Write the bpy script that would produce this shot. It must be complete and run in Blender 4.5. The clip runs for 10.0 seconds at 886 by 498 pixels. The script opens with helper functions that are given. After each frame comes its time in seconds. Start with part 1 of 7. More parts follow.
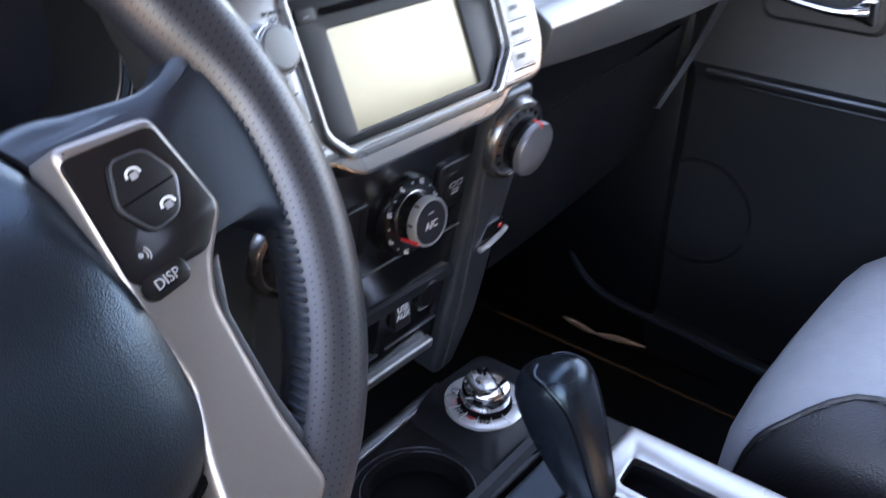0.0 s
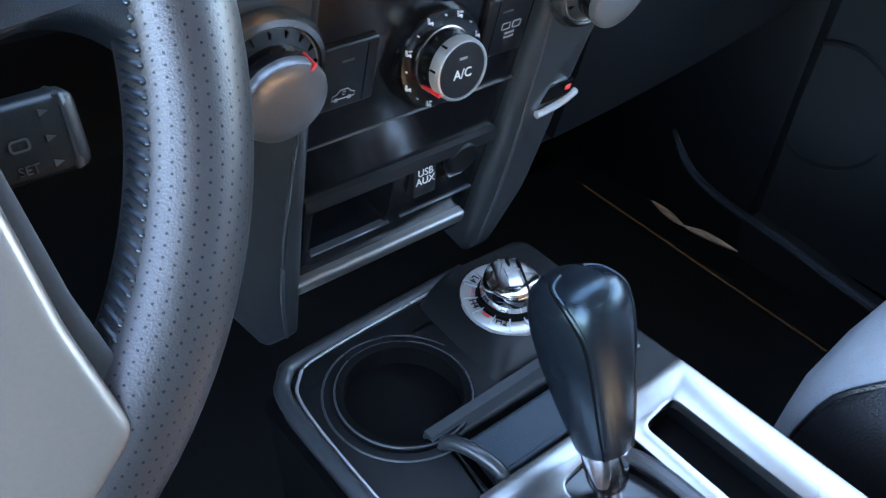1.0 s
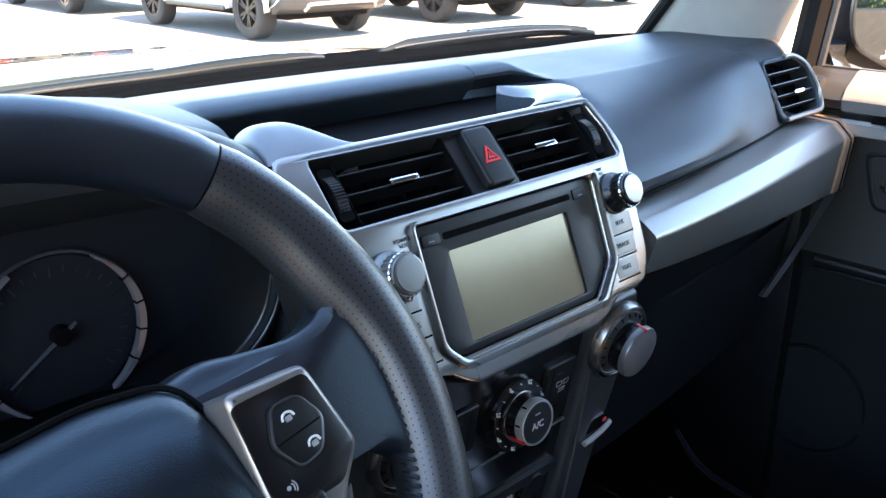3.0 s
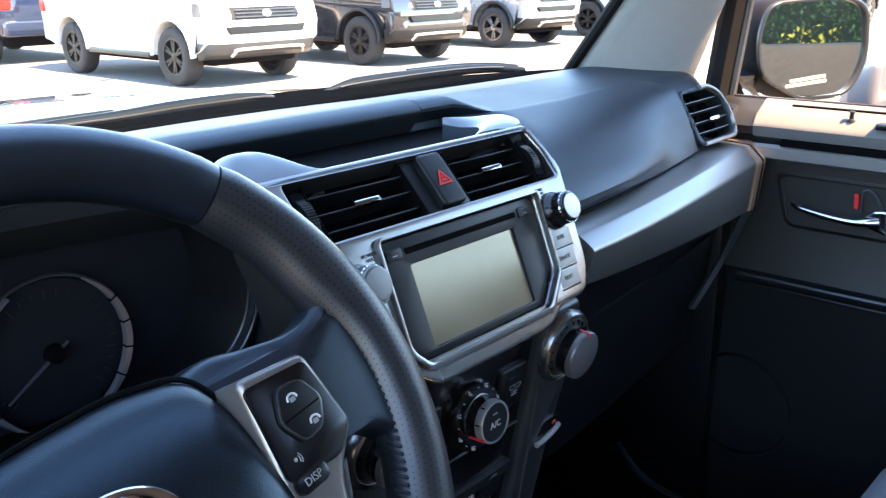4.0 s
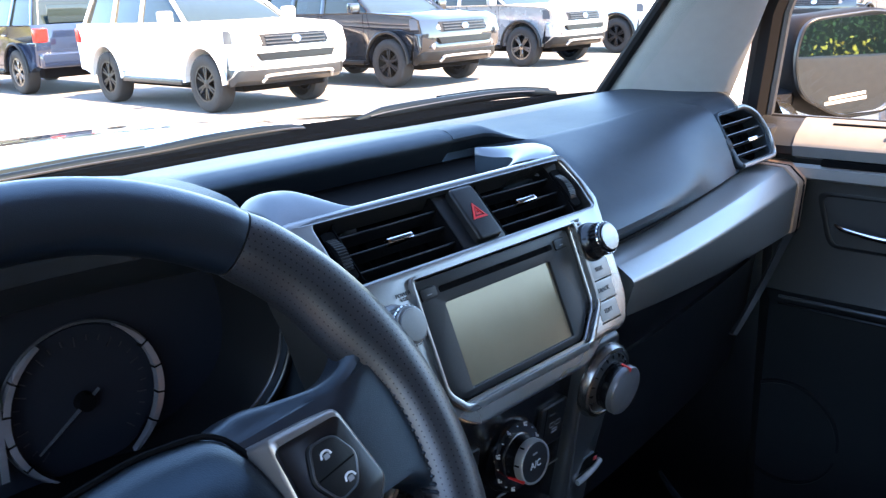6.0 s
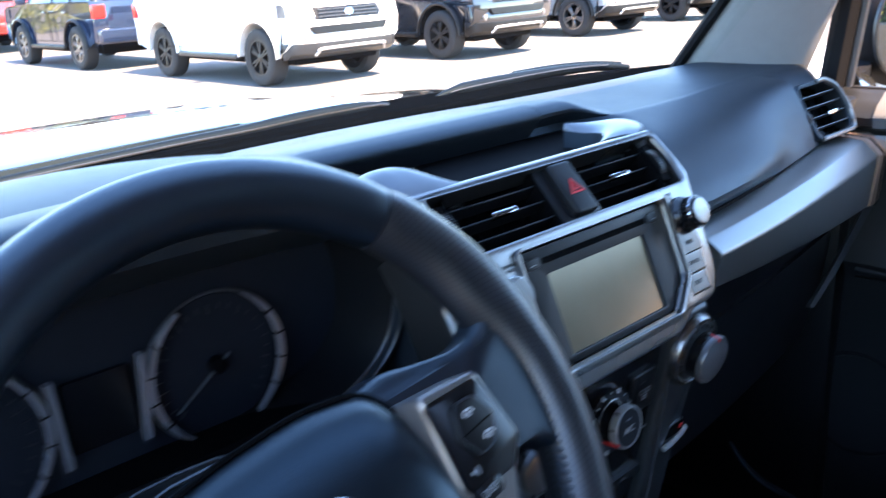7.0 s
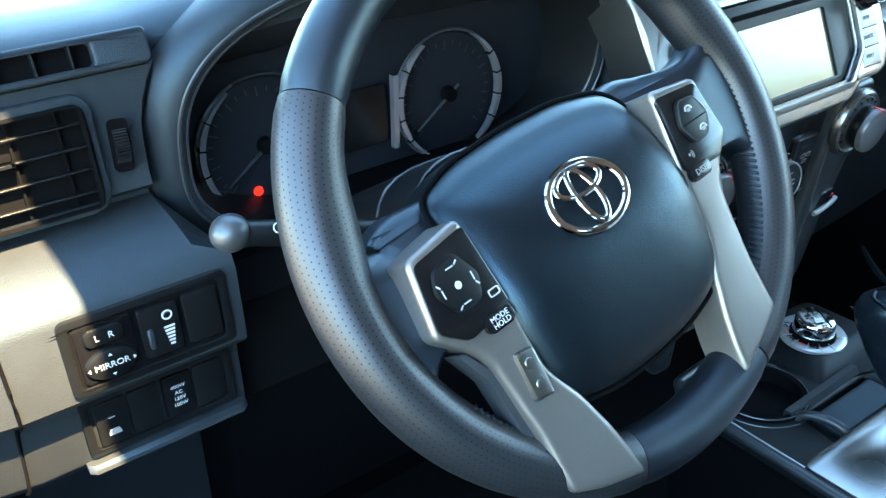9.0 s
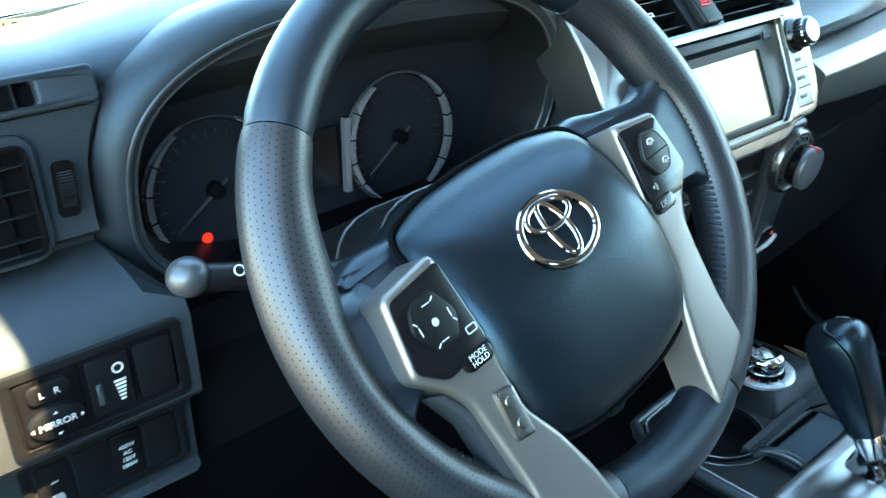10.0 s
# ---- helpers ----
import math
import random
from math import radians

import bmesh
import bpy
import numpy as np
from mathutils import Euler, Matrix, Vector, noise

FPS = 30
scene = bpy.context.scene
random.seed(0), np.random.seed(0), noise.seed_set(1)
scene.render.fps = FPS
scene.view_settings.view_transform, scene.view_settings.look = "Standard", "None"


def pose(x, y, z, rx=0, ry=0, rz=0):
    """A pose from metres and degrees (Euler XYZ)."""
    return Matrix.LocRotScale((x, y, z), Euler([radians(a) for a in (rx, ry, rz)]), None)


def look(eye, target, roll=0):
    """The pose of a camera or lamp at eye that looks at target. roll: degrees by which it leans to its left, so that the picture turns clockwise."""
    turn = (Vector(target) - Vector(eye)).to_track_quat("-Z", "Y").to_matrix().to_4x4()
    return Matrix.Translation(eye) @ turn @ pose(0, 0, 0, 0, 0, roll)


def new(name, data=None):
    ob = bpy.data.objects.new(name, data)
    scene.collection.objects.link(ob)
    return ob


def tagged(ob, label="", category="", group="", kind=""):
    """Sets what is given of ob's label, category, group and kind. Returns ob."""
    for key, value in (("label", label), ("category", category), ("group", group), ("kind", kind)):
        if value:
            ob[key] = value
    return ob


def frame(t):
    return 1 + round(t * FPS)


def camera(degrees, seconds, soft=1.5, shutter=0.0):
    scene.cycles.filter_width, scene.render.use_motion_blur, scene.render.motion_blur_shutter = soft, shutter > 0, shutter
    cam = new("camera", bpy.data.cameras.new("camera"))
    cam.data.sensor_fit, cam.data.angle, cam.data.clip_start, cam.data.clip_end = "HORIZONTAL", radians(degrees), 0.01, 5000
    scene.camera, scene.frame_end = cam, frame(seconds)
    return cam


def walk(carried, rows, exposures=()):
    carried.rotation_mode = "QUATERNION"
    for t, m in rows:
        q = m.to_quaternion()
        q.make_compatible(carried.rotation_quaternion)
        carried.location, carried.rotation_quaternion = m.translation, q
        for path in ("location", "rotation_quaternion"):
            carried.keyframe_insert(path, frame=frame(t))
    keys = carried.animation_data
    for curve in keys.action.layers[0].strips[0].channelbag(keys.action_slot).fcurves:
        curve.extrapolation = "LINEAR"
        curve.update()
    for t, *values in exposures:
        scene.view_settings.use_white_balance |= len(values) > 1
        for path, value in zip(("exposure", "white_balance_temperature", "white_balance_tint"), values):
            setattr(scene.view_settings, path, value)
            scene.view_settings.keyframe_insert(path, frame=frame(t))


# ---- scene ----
cam = camera(53.8, 10.0, soft=1.3, shutter=0.5)
PATH = [
    (0, (-0.049, 0.168, 1.38), (1.309, 1.255, 0.392), 1.1),
    (0.2, (-0.030, 0.179, 1.375), (1.267, 1.271, 0.317), 3.2),
    (0.5, (0.028, 0.176, 1.356), (1.213, 1.31, 0.211), 4.3),
    (1, (0.083, 0.207, 1.321), (1.135, 1.318, 0.033), 5.9),
    (1.5, (0.075, 0.206, 1.332), (1.133, 1.327, 0.058), 7.2),
    (2, (0.056, 0.201, 1.352), (1.177, 1.443, 0.257), 5.0),
    (2.3, (0.012, 0.137, 1.369), (1.153, 1.555, 0.54), 1.7),
    (2.5, (-0.022, 0.173, 1.415), (1.2, 1.533, 0.603), 1.0),
    (3, (-0.072, 0.154, 1.44), (1.225, 1.512, 0.752), -0.0),
    (4.3, (-0.137, 0.117, 1.444), (1.31, 1.364, 0.85), -1.1),
    (4.5, (-0.129, 0.114, 1.45), (1.316, 1.364, 0.857), -1.7),
    (5, (-0.119, 0.116, 1.448), (1.32, 1.377, 0.864), -1.8),
    (5.5, (-0.116, 0.137, 1.444), (1.296, 1.437, 0.882), -1.7),
    (5.7, (-0.117, 0.140, 1.445), (1.286, 1.450, 0.888), -1.7),
    (6.8, (-0.135, 0.133, 1.461), (1.181, 1.523, 0.881), -3.7),
    (7, (-0.169, 0.148, 1.461), (1.123, 1.546, 0.848), -3.2),
    (7.2, (-0.211, 0.141, 1.458), (1.038, 1.568, 0.823), -3.4),
    (7.5, (-0.251, 0.139, 1.464), (0.935, 1.592, 0.769), -3.1),
    (7.6, (-0.266, 0.129, 1.459), (0.885, 1.603, 0.751), -3.3),
    (7.7, (-0.282, 0.132, 1.456), (0.837, 1.609, 0.702), -3.2),
    (7.9, (-0.309, 0.116, 1.456), (0.764, 1.603, 0.656), -2.0),
    (8, (-0.315, 0.108, 1.456), (0.733, 1.598, 0.63), -1.8),
    (8.5, (-0.326, 0.098, 1.444), (0.656, 1.566, 0.506), -2.4),
    (9, (-0.32, 0.09, 1.439), (0.67, 1.545, 0.488), -3.3),
    (9.5, (-0.327, 0.082, 1.44), (0.705, 1.54, 0.541), -3.5),
    (10, (-0.334, 0.113, 1.423), (0.828, 1.507, 0.581), -2.4),
]
walk(cam, [(t, look(eye, target, roll)) for t, eye, target, roll in PATH],
     exposures=[(0, 4.85, 8900, 24), (1.0, 5.5, 7800, 8), (1.5, 5.9, 6900, -4), (2.0, 6.15, 7400, 0), (2.6, 5.25, 8000, 13), (3.2, 3.85, 7400, 11), (5.5, 3.75, 6950, 12), (7.2, 3.55, 6200, 12),
                (8.0, 4.0, 6700, 19), (9.0, 4.85, 7000, -9), (10, 4.85, 7400, -12)])

from mathutils import geometry

# ---- light ----
SUN = Vector((0.06, -0.55, 0.80)).normalized()
world = bpy.data.worlds.new("sky")
scene.world = world
world.use_nodes = True
wn = world.node_tree.nodes
sky = wn.new("ShaderNodeTexSky")
sky.sky_type, sky.sun_disc = "NISHITA", False
sky.dust_density, sky.ozone_density = 0.2, 3.0
sky.sun_elevation = math.asin(SUN.z)
sky.sun_rotation = math.atan2(SUN.x, SUN.y)
world.node_tree.links.new(sky.outputs[0], wn["Background"].inputs[0])
wn["Background"].inputs[1].default_value = 0.135
sun = new("sun", bpy.data.lights.new("sun", "SUN"))
sun.data.energy, sun.data.angle, sun.data.color = 4.2, radians(0.5), (1.0, 0.68, 0.43)
sun.matrix_world = look(SUN * 50, (0, 0, 0))


# ---- materials ----
def material(name, color, rough=0.5, metal=0.0, noise_scale=60.0, vary=0.12, bump=0.0, bump_scale=400.0, coat=0.0, spec=0.5,
             blotch=3.0, rough_vary=0.08, emit=None, emit_strength=0.0, sheen=0.0, gloss_tint=(1.0, 1.0, 1.0)):
    m = bpy.data.materials.new(name)
    m.use_nodes = True
    nt = m.node_tree
    n, l = nt.nodes, nt.links
    b = n["Principled BSDF"]
    tc = n.new("ShaderNodeTexCoord")
    fine = n.new("ShaderNodeTexNoise")
    fine.inputs["Scale"].default_value, fine.inputs["Detail"].default_value = noise_scale, 4
    wide = n.new("ShaderNodeTexNoise")
    wide.inputs["Scale"].default_value, wide.inputs["Detail"].default_value = blotch, 3
    l.new(tc.outputs["Object"], fine.inputs["Vector"])
    l.new(tc.outputs["Object"], wide.inputs["Vector"])
    mix = n.new("ShaderNodeMath")
    mix.operation = "ADD"
    l.new(fine.outputs[0], mix.inputs[0])
    l.new(wide.outputs[0], mix.inputs[1])
    ramp = n.new("ShaderNodeMapRange")
    ramp.inputs["From Min"].default_value, ramp.inputs["From Max"].default_value = 0.6, 1.4
    ramp.inputs["To Min"].default_value, ramp.inputs["To Max"].default_value = 1 - vary, 1 + vary
    l.new(mix.outputs[0], ramp.inputs["Value"])
    mul = n.new("ShaderNodeVectorMath")
    mul.operation = "SCALE"
    mul.inputs[0].default_value = color
    l.new(ramp.outputs[0], mul.inputs["Scale"])
    l.new(mul.outputs[0], b.inputs["Base Color"])
    rr = n.new("ShaderNodeMapRange")
    rr.inputs["From Min"].default_value, rr.inputs["From Max"].default_value = 0.3, 0.7
    rr.inputs["To Min"].default_value, rr.inputs["To Max"].default_value = max(0.02, rough - rough_vary), min(1, rough + rough_vary)
    l.new(wide.outputs[0], rr.inputs["Value"])
    l.new(rr.outputs[0], b.inputs["Roughness"])
    b.inputs["Metallic"].default_value = metal
    b.inputs["Specular IOR Level"].default_value = spec
    b.inputs["Coat Weight"].default_value = coat
    b.inputs["Specular Tint"].default_value = (*gloss_tint, 1)
    b.inputs["Sheen Weight"].default_value = sheen
    if emit:
        b.inputs["Emission Color"].default_value = (*emit, 1)
        b.inputs["Emission Strength"].default_value = emit_strength
    if bump:
        grain = n.new("ShaderNodeTexVoronoi")
        grain.inputs["Scale"].default_value = bump_scale
        l.new(tc.outputs["Object"], grain.inputs["Vector"])
        bp = n.new("ShaderNodeBump")
        bp.inputs["Strength"].default_value, bp.inputs["Distance"].default_value = bump, 0.001
        l.new(grain.outputs["Distance"], bp.inputs["Height"])
        l.new(bp.outputs[0], b.inputs["Normal"])
    return m


def perforated(name, color, rough, pitch):
    """Leather with rows of small punched holes, laid out in UV metres."""
    m = material(name, color, rough, noise_scale=300, vary=0.15, bump=0.08, bump_scale=1300, spec=0.5, gloss_tint=(0.96, 0.95, 1.0))
    n, l = m.node_tree.nodes, m.node_tree.links
    b = n["Principled BSDF"]
    uv = n.new("ShaderNodeUVMap")
    sep = n.new("ShaderNodeSeparateXYZ")
    l.new(uv.outputs[0], sep.inputs[0])

    def op(kind, a, c=None):
        q = n.new("ShaderNodeMath")
        q.operation = kind
        for i, v in enumerate((a, c)):
            if v is None:
                continue
            if isinstance(v, (int, float)):
                q.inputs[i].default_value = v
            else:
                l.new(v, q.inputs[i])
        return q.outputs[0]

    u, v = op("DIVIDE", sep.outputs[0], pitch), op("DIVIDE", sep.outputs[1], pitch)
    row = op("FLOOR", v)
    shift = op("MULTIPLY", op("MODULO", row, 2.0), 0.5)
    du = op("SUBTRACT", op("FRACT", op("ADD", u, shift)), 0.5)
    dv = op("SUBTRACT", op("FRACT", v), 0.5)
    d = op("SQRT", op("ADD", op("MULTIPLY", du, du), op("MULTIPLY", dv, dv)))
    hole = op("LESS_THAN", d, 0.13)
    old = b.inputs["Base Color"].links[0].from_socket
    mx = n.new("ShaderNodeMix")
    mx.data_type = "RGBA"
    l.new(hole, mx.inputs[0])
    l.new(old, mx.inputs[6])
    mx.inputs[7].default_value = (0.006, 0.0065, 0.008, 1)
    l.new(mx.outputs[2], b.inputs["Base Color"])
    sp = n.new("ShaderNodeMapRange")
    sp.inputs["To Min"].default_value, sp.inputs["To Max"].default_value = 0.68, 0.25
    l.new(hole, sp.inputs["Value"])
    l.new(sp.outputs[0], b.inputs["Specular IOR Level"])
    return m


# blue gloss_tint values paint a bluer sky sheen on dash, hub and leather
M_DASH = material("soft_dash_vinyl", (0.017, 0.0195, 0.023), 0.46, bump=0.14, bump_scale=1700, vary=0.2, spec=0.36, gloss_tint=(0.50, 0.76, 1.0))
M_HARD = material("hard_black_plastic", (0.0035, 0.004, 0.005), 0.40, bump=0.08, bump_scale=1400, vary=0.2, spec=0.34)
M_GREYDASH = material("charcoal_plastic", (0.019, 0.021, 0.024), 0.5, bump=0.25, bump_scale=1500, vary=0.15, spec=0.36, gloss_tint=(0.50, 0.78, 1.0))
M_GLOSS = material("gloss_black_plastic", (0.004, 0.004, 0.005), 0.22, vary=0.2, rough_vary=0.05, spec=0.45)
# near-black: paints shade inside recesses and under the dash; also joints and print
M_DARK = material("near_black_shade_and_lines", (0.0022, 0.0022, 0.0026), 0.8, spec=0.05)
M_LEATHER = material("smooth_black_leather", (0.004, 0.006, 0.010), 0.36, bump=0.14, bump_scale=2000, vary=0.18, spec=0.8, gloss_tint=(0.70, 0.86, 1.0))
M_HUB = material("grained_airbag_vinyl", (0.0022, 0.0036, 0.0056), 0.34, bump=0.13, bump_scale=1300, vary=0.18, spec=0.58, gloss_tint=(0.55, 0.80, 1.0))
M_PERF = perforated("perforated_leather", (0.010, 0.0110, 0.0135), 0.40, 0.0035)
M_SILVER = material("satin_silver_paint", (0.24, 0.235, 0.23), 0.28, metal=0.95, noise_scale=900, vary=0.06, rough_vary=0.04)
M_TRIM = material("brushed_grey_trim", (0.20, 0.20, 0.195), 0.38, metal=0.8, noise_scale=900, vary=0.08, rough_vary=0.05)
# the frame's silver, darkened to paint a dimmer sky reflection on the lobes
M_LOBE = material("silver_dimmed_for_lobes", (0.135, 0.14, 0.15), 0.40, metal=0.75, noise_scale=900, vary=0.06, rough_vary=0.05)
# face colour is raised to paint the veil of haze over the dials
M_FACE = material("dial_face", (0.009, 0.0105, 0.015), 0.6, vary=0.1, spec=0.12)
M_TICK = material("dim_dial_print", (0.009, 0.009, 0.010), 0.6, vary=0.05)
M_SPOKE = material("spoke_silver_paint", (0.205, 0.185, 0.175), 0.34, metal=0.7, noise_scale=900, vary=0.05, rough_vary=0.04)
M_BRIGHT = material("bright_satin_silver", (0.40, 0.40, 0.40), 0.3, metal=0.6, noise_scale=900, vary=0.05, rough_vary=0.04)
M_DIALCAP = material("satin_dial_cap", (0.13, 0.13, 0.135), 0.34, metal=0.55, noise_scale=900, vary=0.05)
M_KEY = material("satin_key_paint", (0.24, 0.235, 0.225), 0.42, metal=0.6, noise_scale=900, vary=0.05)
M_CONSOLE = material("black_console_plastic", (0.004, 0.0045, 0.0055), 0.5, bump=0.12, bump_scale=1500, vary=0.2, spec=0.2)
M_KNOB = material("glossy_black_leather", (0.005, 0.007, 0.010), 0.30, spec=0.4, bump=0.05, bump_scale=1300, vary=0.15, gloss_tint=(0.6, 0.85, 1.0))
M_WIPER = material("black_wiper_rubber", (0.0010, 0.0016, 0.0026), 0.9, vary=0.2, spec=0.0)
M_BLADE = material("satin_wiper_blade", (0.0030, 0.0050, 0.0085), 0.5, vary=0.2, spec=0.12, gloss_tint=(0.6, 0.85, 1.0))
M_BRONZE = material("bronze_toned_trim", (0.46, 0.31, 0.23), 0.45, metal=0.5, noise_scale=900, vary=0.06)
M_GUN = material("gunmetal_trim", (0.062, 0.066, 0.073), 0.34, metal=0.5, noise_scale=900, vary=0.08)
M_COLUMN = material("satin_grey_column", (0.032, 0.035, 0.039), 0.36, metal=0.4, noise_scale=900, vary=0.08)
M_SATIN = material("satin_chrome", (0.58, 0.58, 0.59), 0.30, metal=0.8, vary=0.04, rough_vary=0.05)
M_CHROME = material("chrome", (0.58, 0.58, 0.60), 0.08, metal=1.0, vary=0.03, rough_vary=0.03)
# cream base and gloss tint paint the warm reflection on the dark screen
M_SCREEN = material("display_glass_painted_glare", (0.15, 0.128, 0.09), 0.13, vary=0.05, blotch=8, rough_vary=0.04, spec=1.0, gloss_tint=(1.0, 0.80, 0.52))
M_WHITE = material("white_print", (0.5, 0.5, 0.5), 0.5, vary=0.05)
M_GREYPRINT = material("grey_print", (0.22, 0.22, 0.23), 0.5, vary=0.05)
M_DARKPRINT = material("dark_print", (0.05, 0.05, 0.05), 0.5, vary=0.05)
M_RED = material("red_plastic", (0.55, 0.02, 0.02), 0.35, vary=0.05)
M_REDLAMP = material("red_warning_lamp", (0.6, 0.02, 0.01), 0.4, emit=(1.0, 0.03, 0.02), emit_strength=0.05)
M_GAUGE = material("gauge_ring", (0.24, 0.235, 0.26), 0.3, metal=0.6, vary=0.05)
M_SEAT = material("grey_seat_leather", (0.22, 0.23, 0.25), 0.5, bump=0.4, bump_scale=500, vary=0.1)
M_SEATBLACK = material("black_seat_leather", (0.009, 0.009, 0.011), 0.45, bump=0.4, bump_scale=500, vary=0.15)
M_CARPET = material("black_carpet", (0.006, 0.0065, 0.007), 0.95, noise_scale=800, vary=0.4, bump=0.6, bump_scale=1200, spec=0.1)
M_LEDGE = material("grey_door_ledge_plastic", (0.105, 0.105, 0.105), 0.5, bump=0.2, bump_scale=900, vary=0.10)
M_PILLAR = material("grey_pillar_plastic", (0.25, 0.255, 0.26), 0.55, bump=0.2, bump_scale=900, vary=0.06)
M_HEADLINER = material("grey_headliner", (0.24, 0.235, 0.23), 0.9, noise_scale=500, vary=0.08)
M_DOOR = material("black_door_plastic", (0.0065, 0.0075, 0.009), 0.48, bump=0.1, bump_scale=1300, vary=0.2)
M_RUBBER = material("black_rubber", (0.005, 0.005, 0.006), 0.7, vary=0.2, spec=0.15)
M_TYRE = material("tyre_rubber", (0.020, 0.0195, 0.019), 0.85, noise_scale=30, vary=0.25)
M_ASPHALT = material("pale_worn_asphalt", (0.150, 0.142, 0.130), 0.9, noise_scale=40, vary=0.22, blotch=0.25, bump=0.5, bump_scale=60)
M_LINE = material("parking_line_paint", (0.7, 0.68, 0.62), 0.8, noise_scale=30, vary=0.2)
M_WHITEPAINT = material("white_car_paint", (0.78, 0.77, 0.74), 0.25, vary=0.03, coat=0.6, blotch=1)
M_SILVERPAINT = material("silver_car_paint", (0.45, 0.45, 0.45), 0.3, metal=0.5, vary=0.04, coat=0.6)
M_BLACKPAINT = material("black_car_paint", (0.012, 0.014, 0.018), 0.15, vary=0.1, coat=1.0)
M_BLUEPAINT = material("dark_blue_car_paint", (0.012, 0.02, 0.045), 0.15, vary=0.1, coat=1.0)
M_REDPAINT = material("red_car_paint", (0.35, 0.02, 0.015), 0.25, vary=0.1, coat=1.0)
M_OWNPAINT = material("dark_grey_car_paint", (0.020, 0.021, 0.023), 0.10, vary=0.08, coat=1.0, rough_vary=0.03)
M_GLASSDARK = material("tinted_car_glass", (0.02, 0.03, 0.03), 0.06, vary=0.1, rough_vary=0.02)
M_LAMP = material("headlamp_lens", (0.14, 0.14, 0.15), 0.12, metal=0.3, vary=0.1)
M_TAIL = material("red_tail_lens", (0.5, 0.02, 0.015), 0.15, vary=0.1)
M_LEAF = material("hedge_leaves", (0.04, 0.075, 0.014), 0.55, noise_scale=9, vary=0.5, blotch=1.2)


def by_leaf(m, low, high):
    """Lightens and darkens each leaf by itself."""
    n, l = m.node_tree.nodes, m.node_tree.links
    b = n["Principled BSDF"]
    geo, ramp, mul = n.new("ShaderNodeNewGeometry"), n.new("ShaderNodeMapRange"), n.new("ShaderNodeVectorMath")
    ramp.inputs["To Min"].default_value, ramp.inputs["To Max"].default_value = low, high
    mul.operation = "SCALE"
    l.new(geo.outputs["Random Per Island"], ramp.inputs["Value"])
    l.new(b.inputs["Base Color"].links[0].from_socket, mul.inputs[0])
    l.new(ramp.outputs[0], mul.inputs["Scale"])
    l.new(mul.outputs[0], b.inputs["Base Color"])


by_leaf(M_LEAF, 0.15, 1.9)
M_FLOWER = material("yellow_flowers", (0.75, 0.55, 0.05), 0.6, noise_scale=20, vary=0.2)
M_SHRUB = material("shrub_leaves", (0.16, 0.17, 0.02), 0.6, noise_scale=4, vary=0.5, blotch=0.6)
M_WALL = material("retaining_wall_concrete", (0.14, 0.092, 0.056), 0.9, noise_scale=20, vary=0.15, blotch=1.0, bump=0.3, bump_scale=60)
M_STICKER = material("pale_green_sticker", (0.10, 0.145, 0.12), 0.6, vary=0.05)
# tan colour of the sunlight that falls beside the door sill
M_SUN_STREAK = material("painted_sun_streak", (0.50, 0.36, 0.24), 0.5, vary=0.15)
M_MIRROR = material("mirror_glass", (0.9, 0.9, 0.9), 0.01, metal=1.0, vary=0.0, rough_vary=0.0)


def glass_material(name, gloss):
    m = bpy.data.materials.new(name)
    m.use_nodes = True
    n, l = m.node_tree.nodes, m.node_tree.links
    n.remove(n["Principled BSDF"])
    clear, shine, mx = n.new("ShaderNodeBsdfTransparent"), n.new("ShaderNodeBsdfGlossy"), n.new("ShaderNodeMixShader")
    clear.inputs[0].default_value = (0.93, 0.97, 0.95, 1)
    shine.inputs["Roughness"].default_value = 0.02
    mx.inputs[0].default_value = gloss
    l.new(clear.outputs[0], mx.inputs[1])
    l.new(shine.outputs[0], mx.inputs[2])
    l.new(mx.outputs[0], n["Material Output"].inputs[0])
    return m


M_GLASS = glass_material("clear_car_glass", 0.05)


# ---- mesh helpers ----
def thing(name, label, category, at=(0, 0, 0), group="", kind=""):
    ob = new(name)
    ob.empty_display_size = 0.02
    ob.matrix_world = at if isinstance(at, Matrix) else Matrix.Translation(at)
    return tagged(ob, label, category, group, kind)


def part(name, bm, mat, parent=None, label="", smooth=True):
    """Links a bmesh, in its parent's coordinates, as one mesh object."""
    bmesh.ops.recalc_face_normals(bm, faces=bm.faces)
    me = bpy.data.meshes.new(name)
    bm.to_mesh(me)
    bm.free()
    me.materials.append(mat)
    if smooth:
        me.shade_smooth()
        for f in me.polygons:
            if f.loop_total != 4:
                f.use_smooth = False
        me.set_sharp_from_angle(angle=radians(38))
    ob = new(name, me)
    if parent:
        ob.parent = parent
    return tagged(ob, label)


def same(name, ob, parent, m):
    """Another part on the same mesh."""
    q = new(name, ob.data)
    q.parent, q.matrix_basis = parent, m
    return q


def box(x0, x1, y0, y1, z0, z1, bevel=0.0, seg=2, bm=None, m=None):
    bm = bm or bmesh.new()
    t = Matrix.Translation(((x0 + x1) / 2, (y0 + y1) / 2, (z0 + z1) / 2)) @ Matrix.Diagonal((abs(x1 - x0), abs(y1 - y0), abs(z1 - z0), 1))
    r = bmesh.ops.create_cube(bm, size=1, matrix=(m @ t) if m else t)
    if bevel:
        es = list({e for v in r["verts"] for e in v.link_edges})
        bmesh.ops.bevel(bm, geom=es, offset=bevel, segments=seg, affect="EDGES", profile=0.6)
    return bm


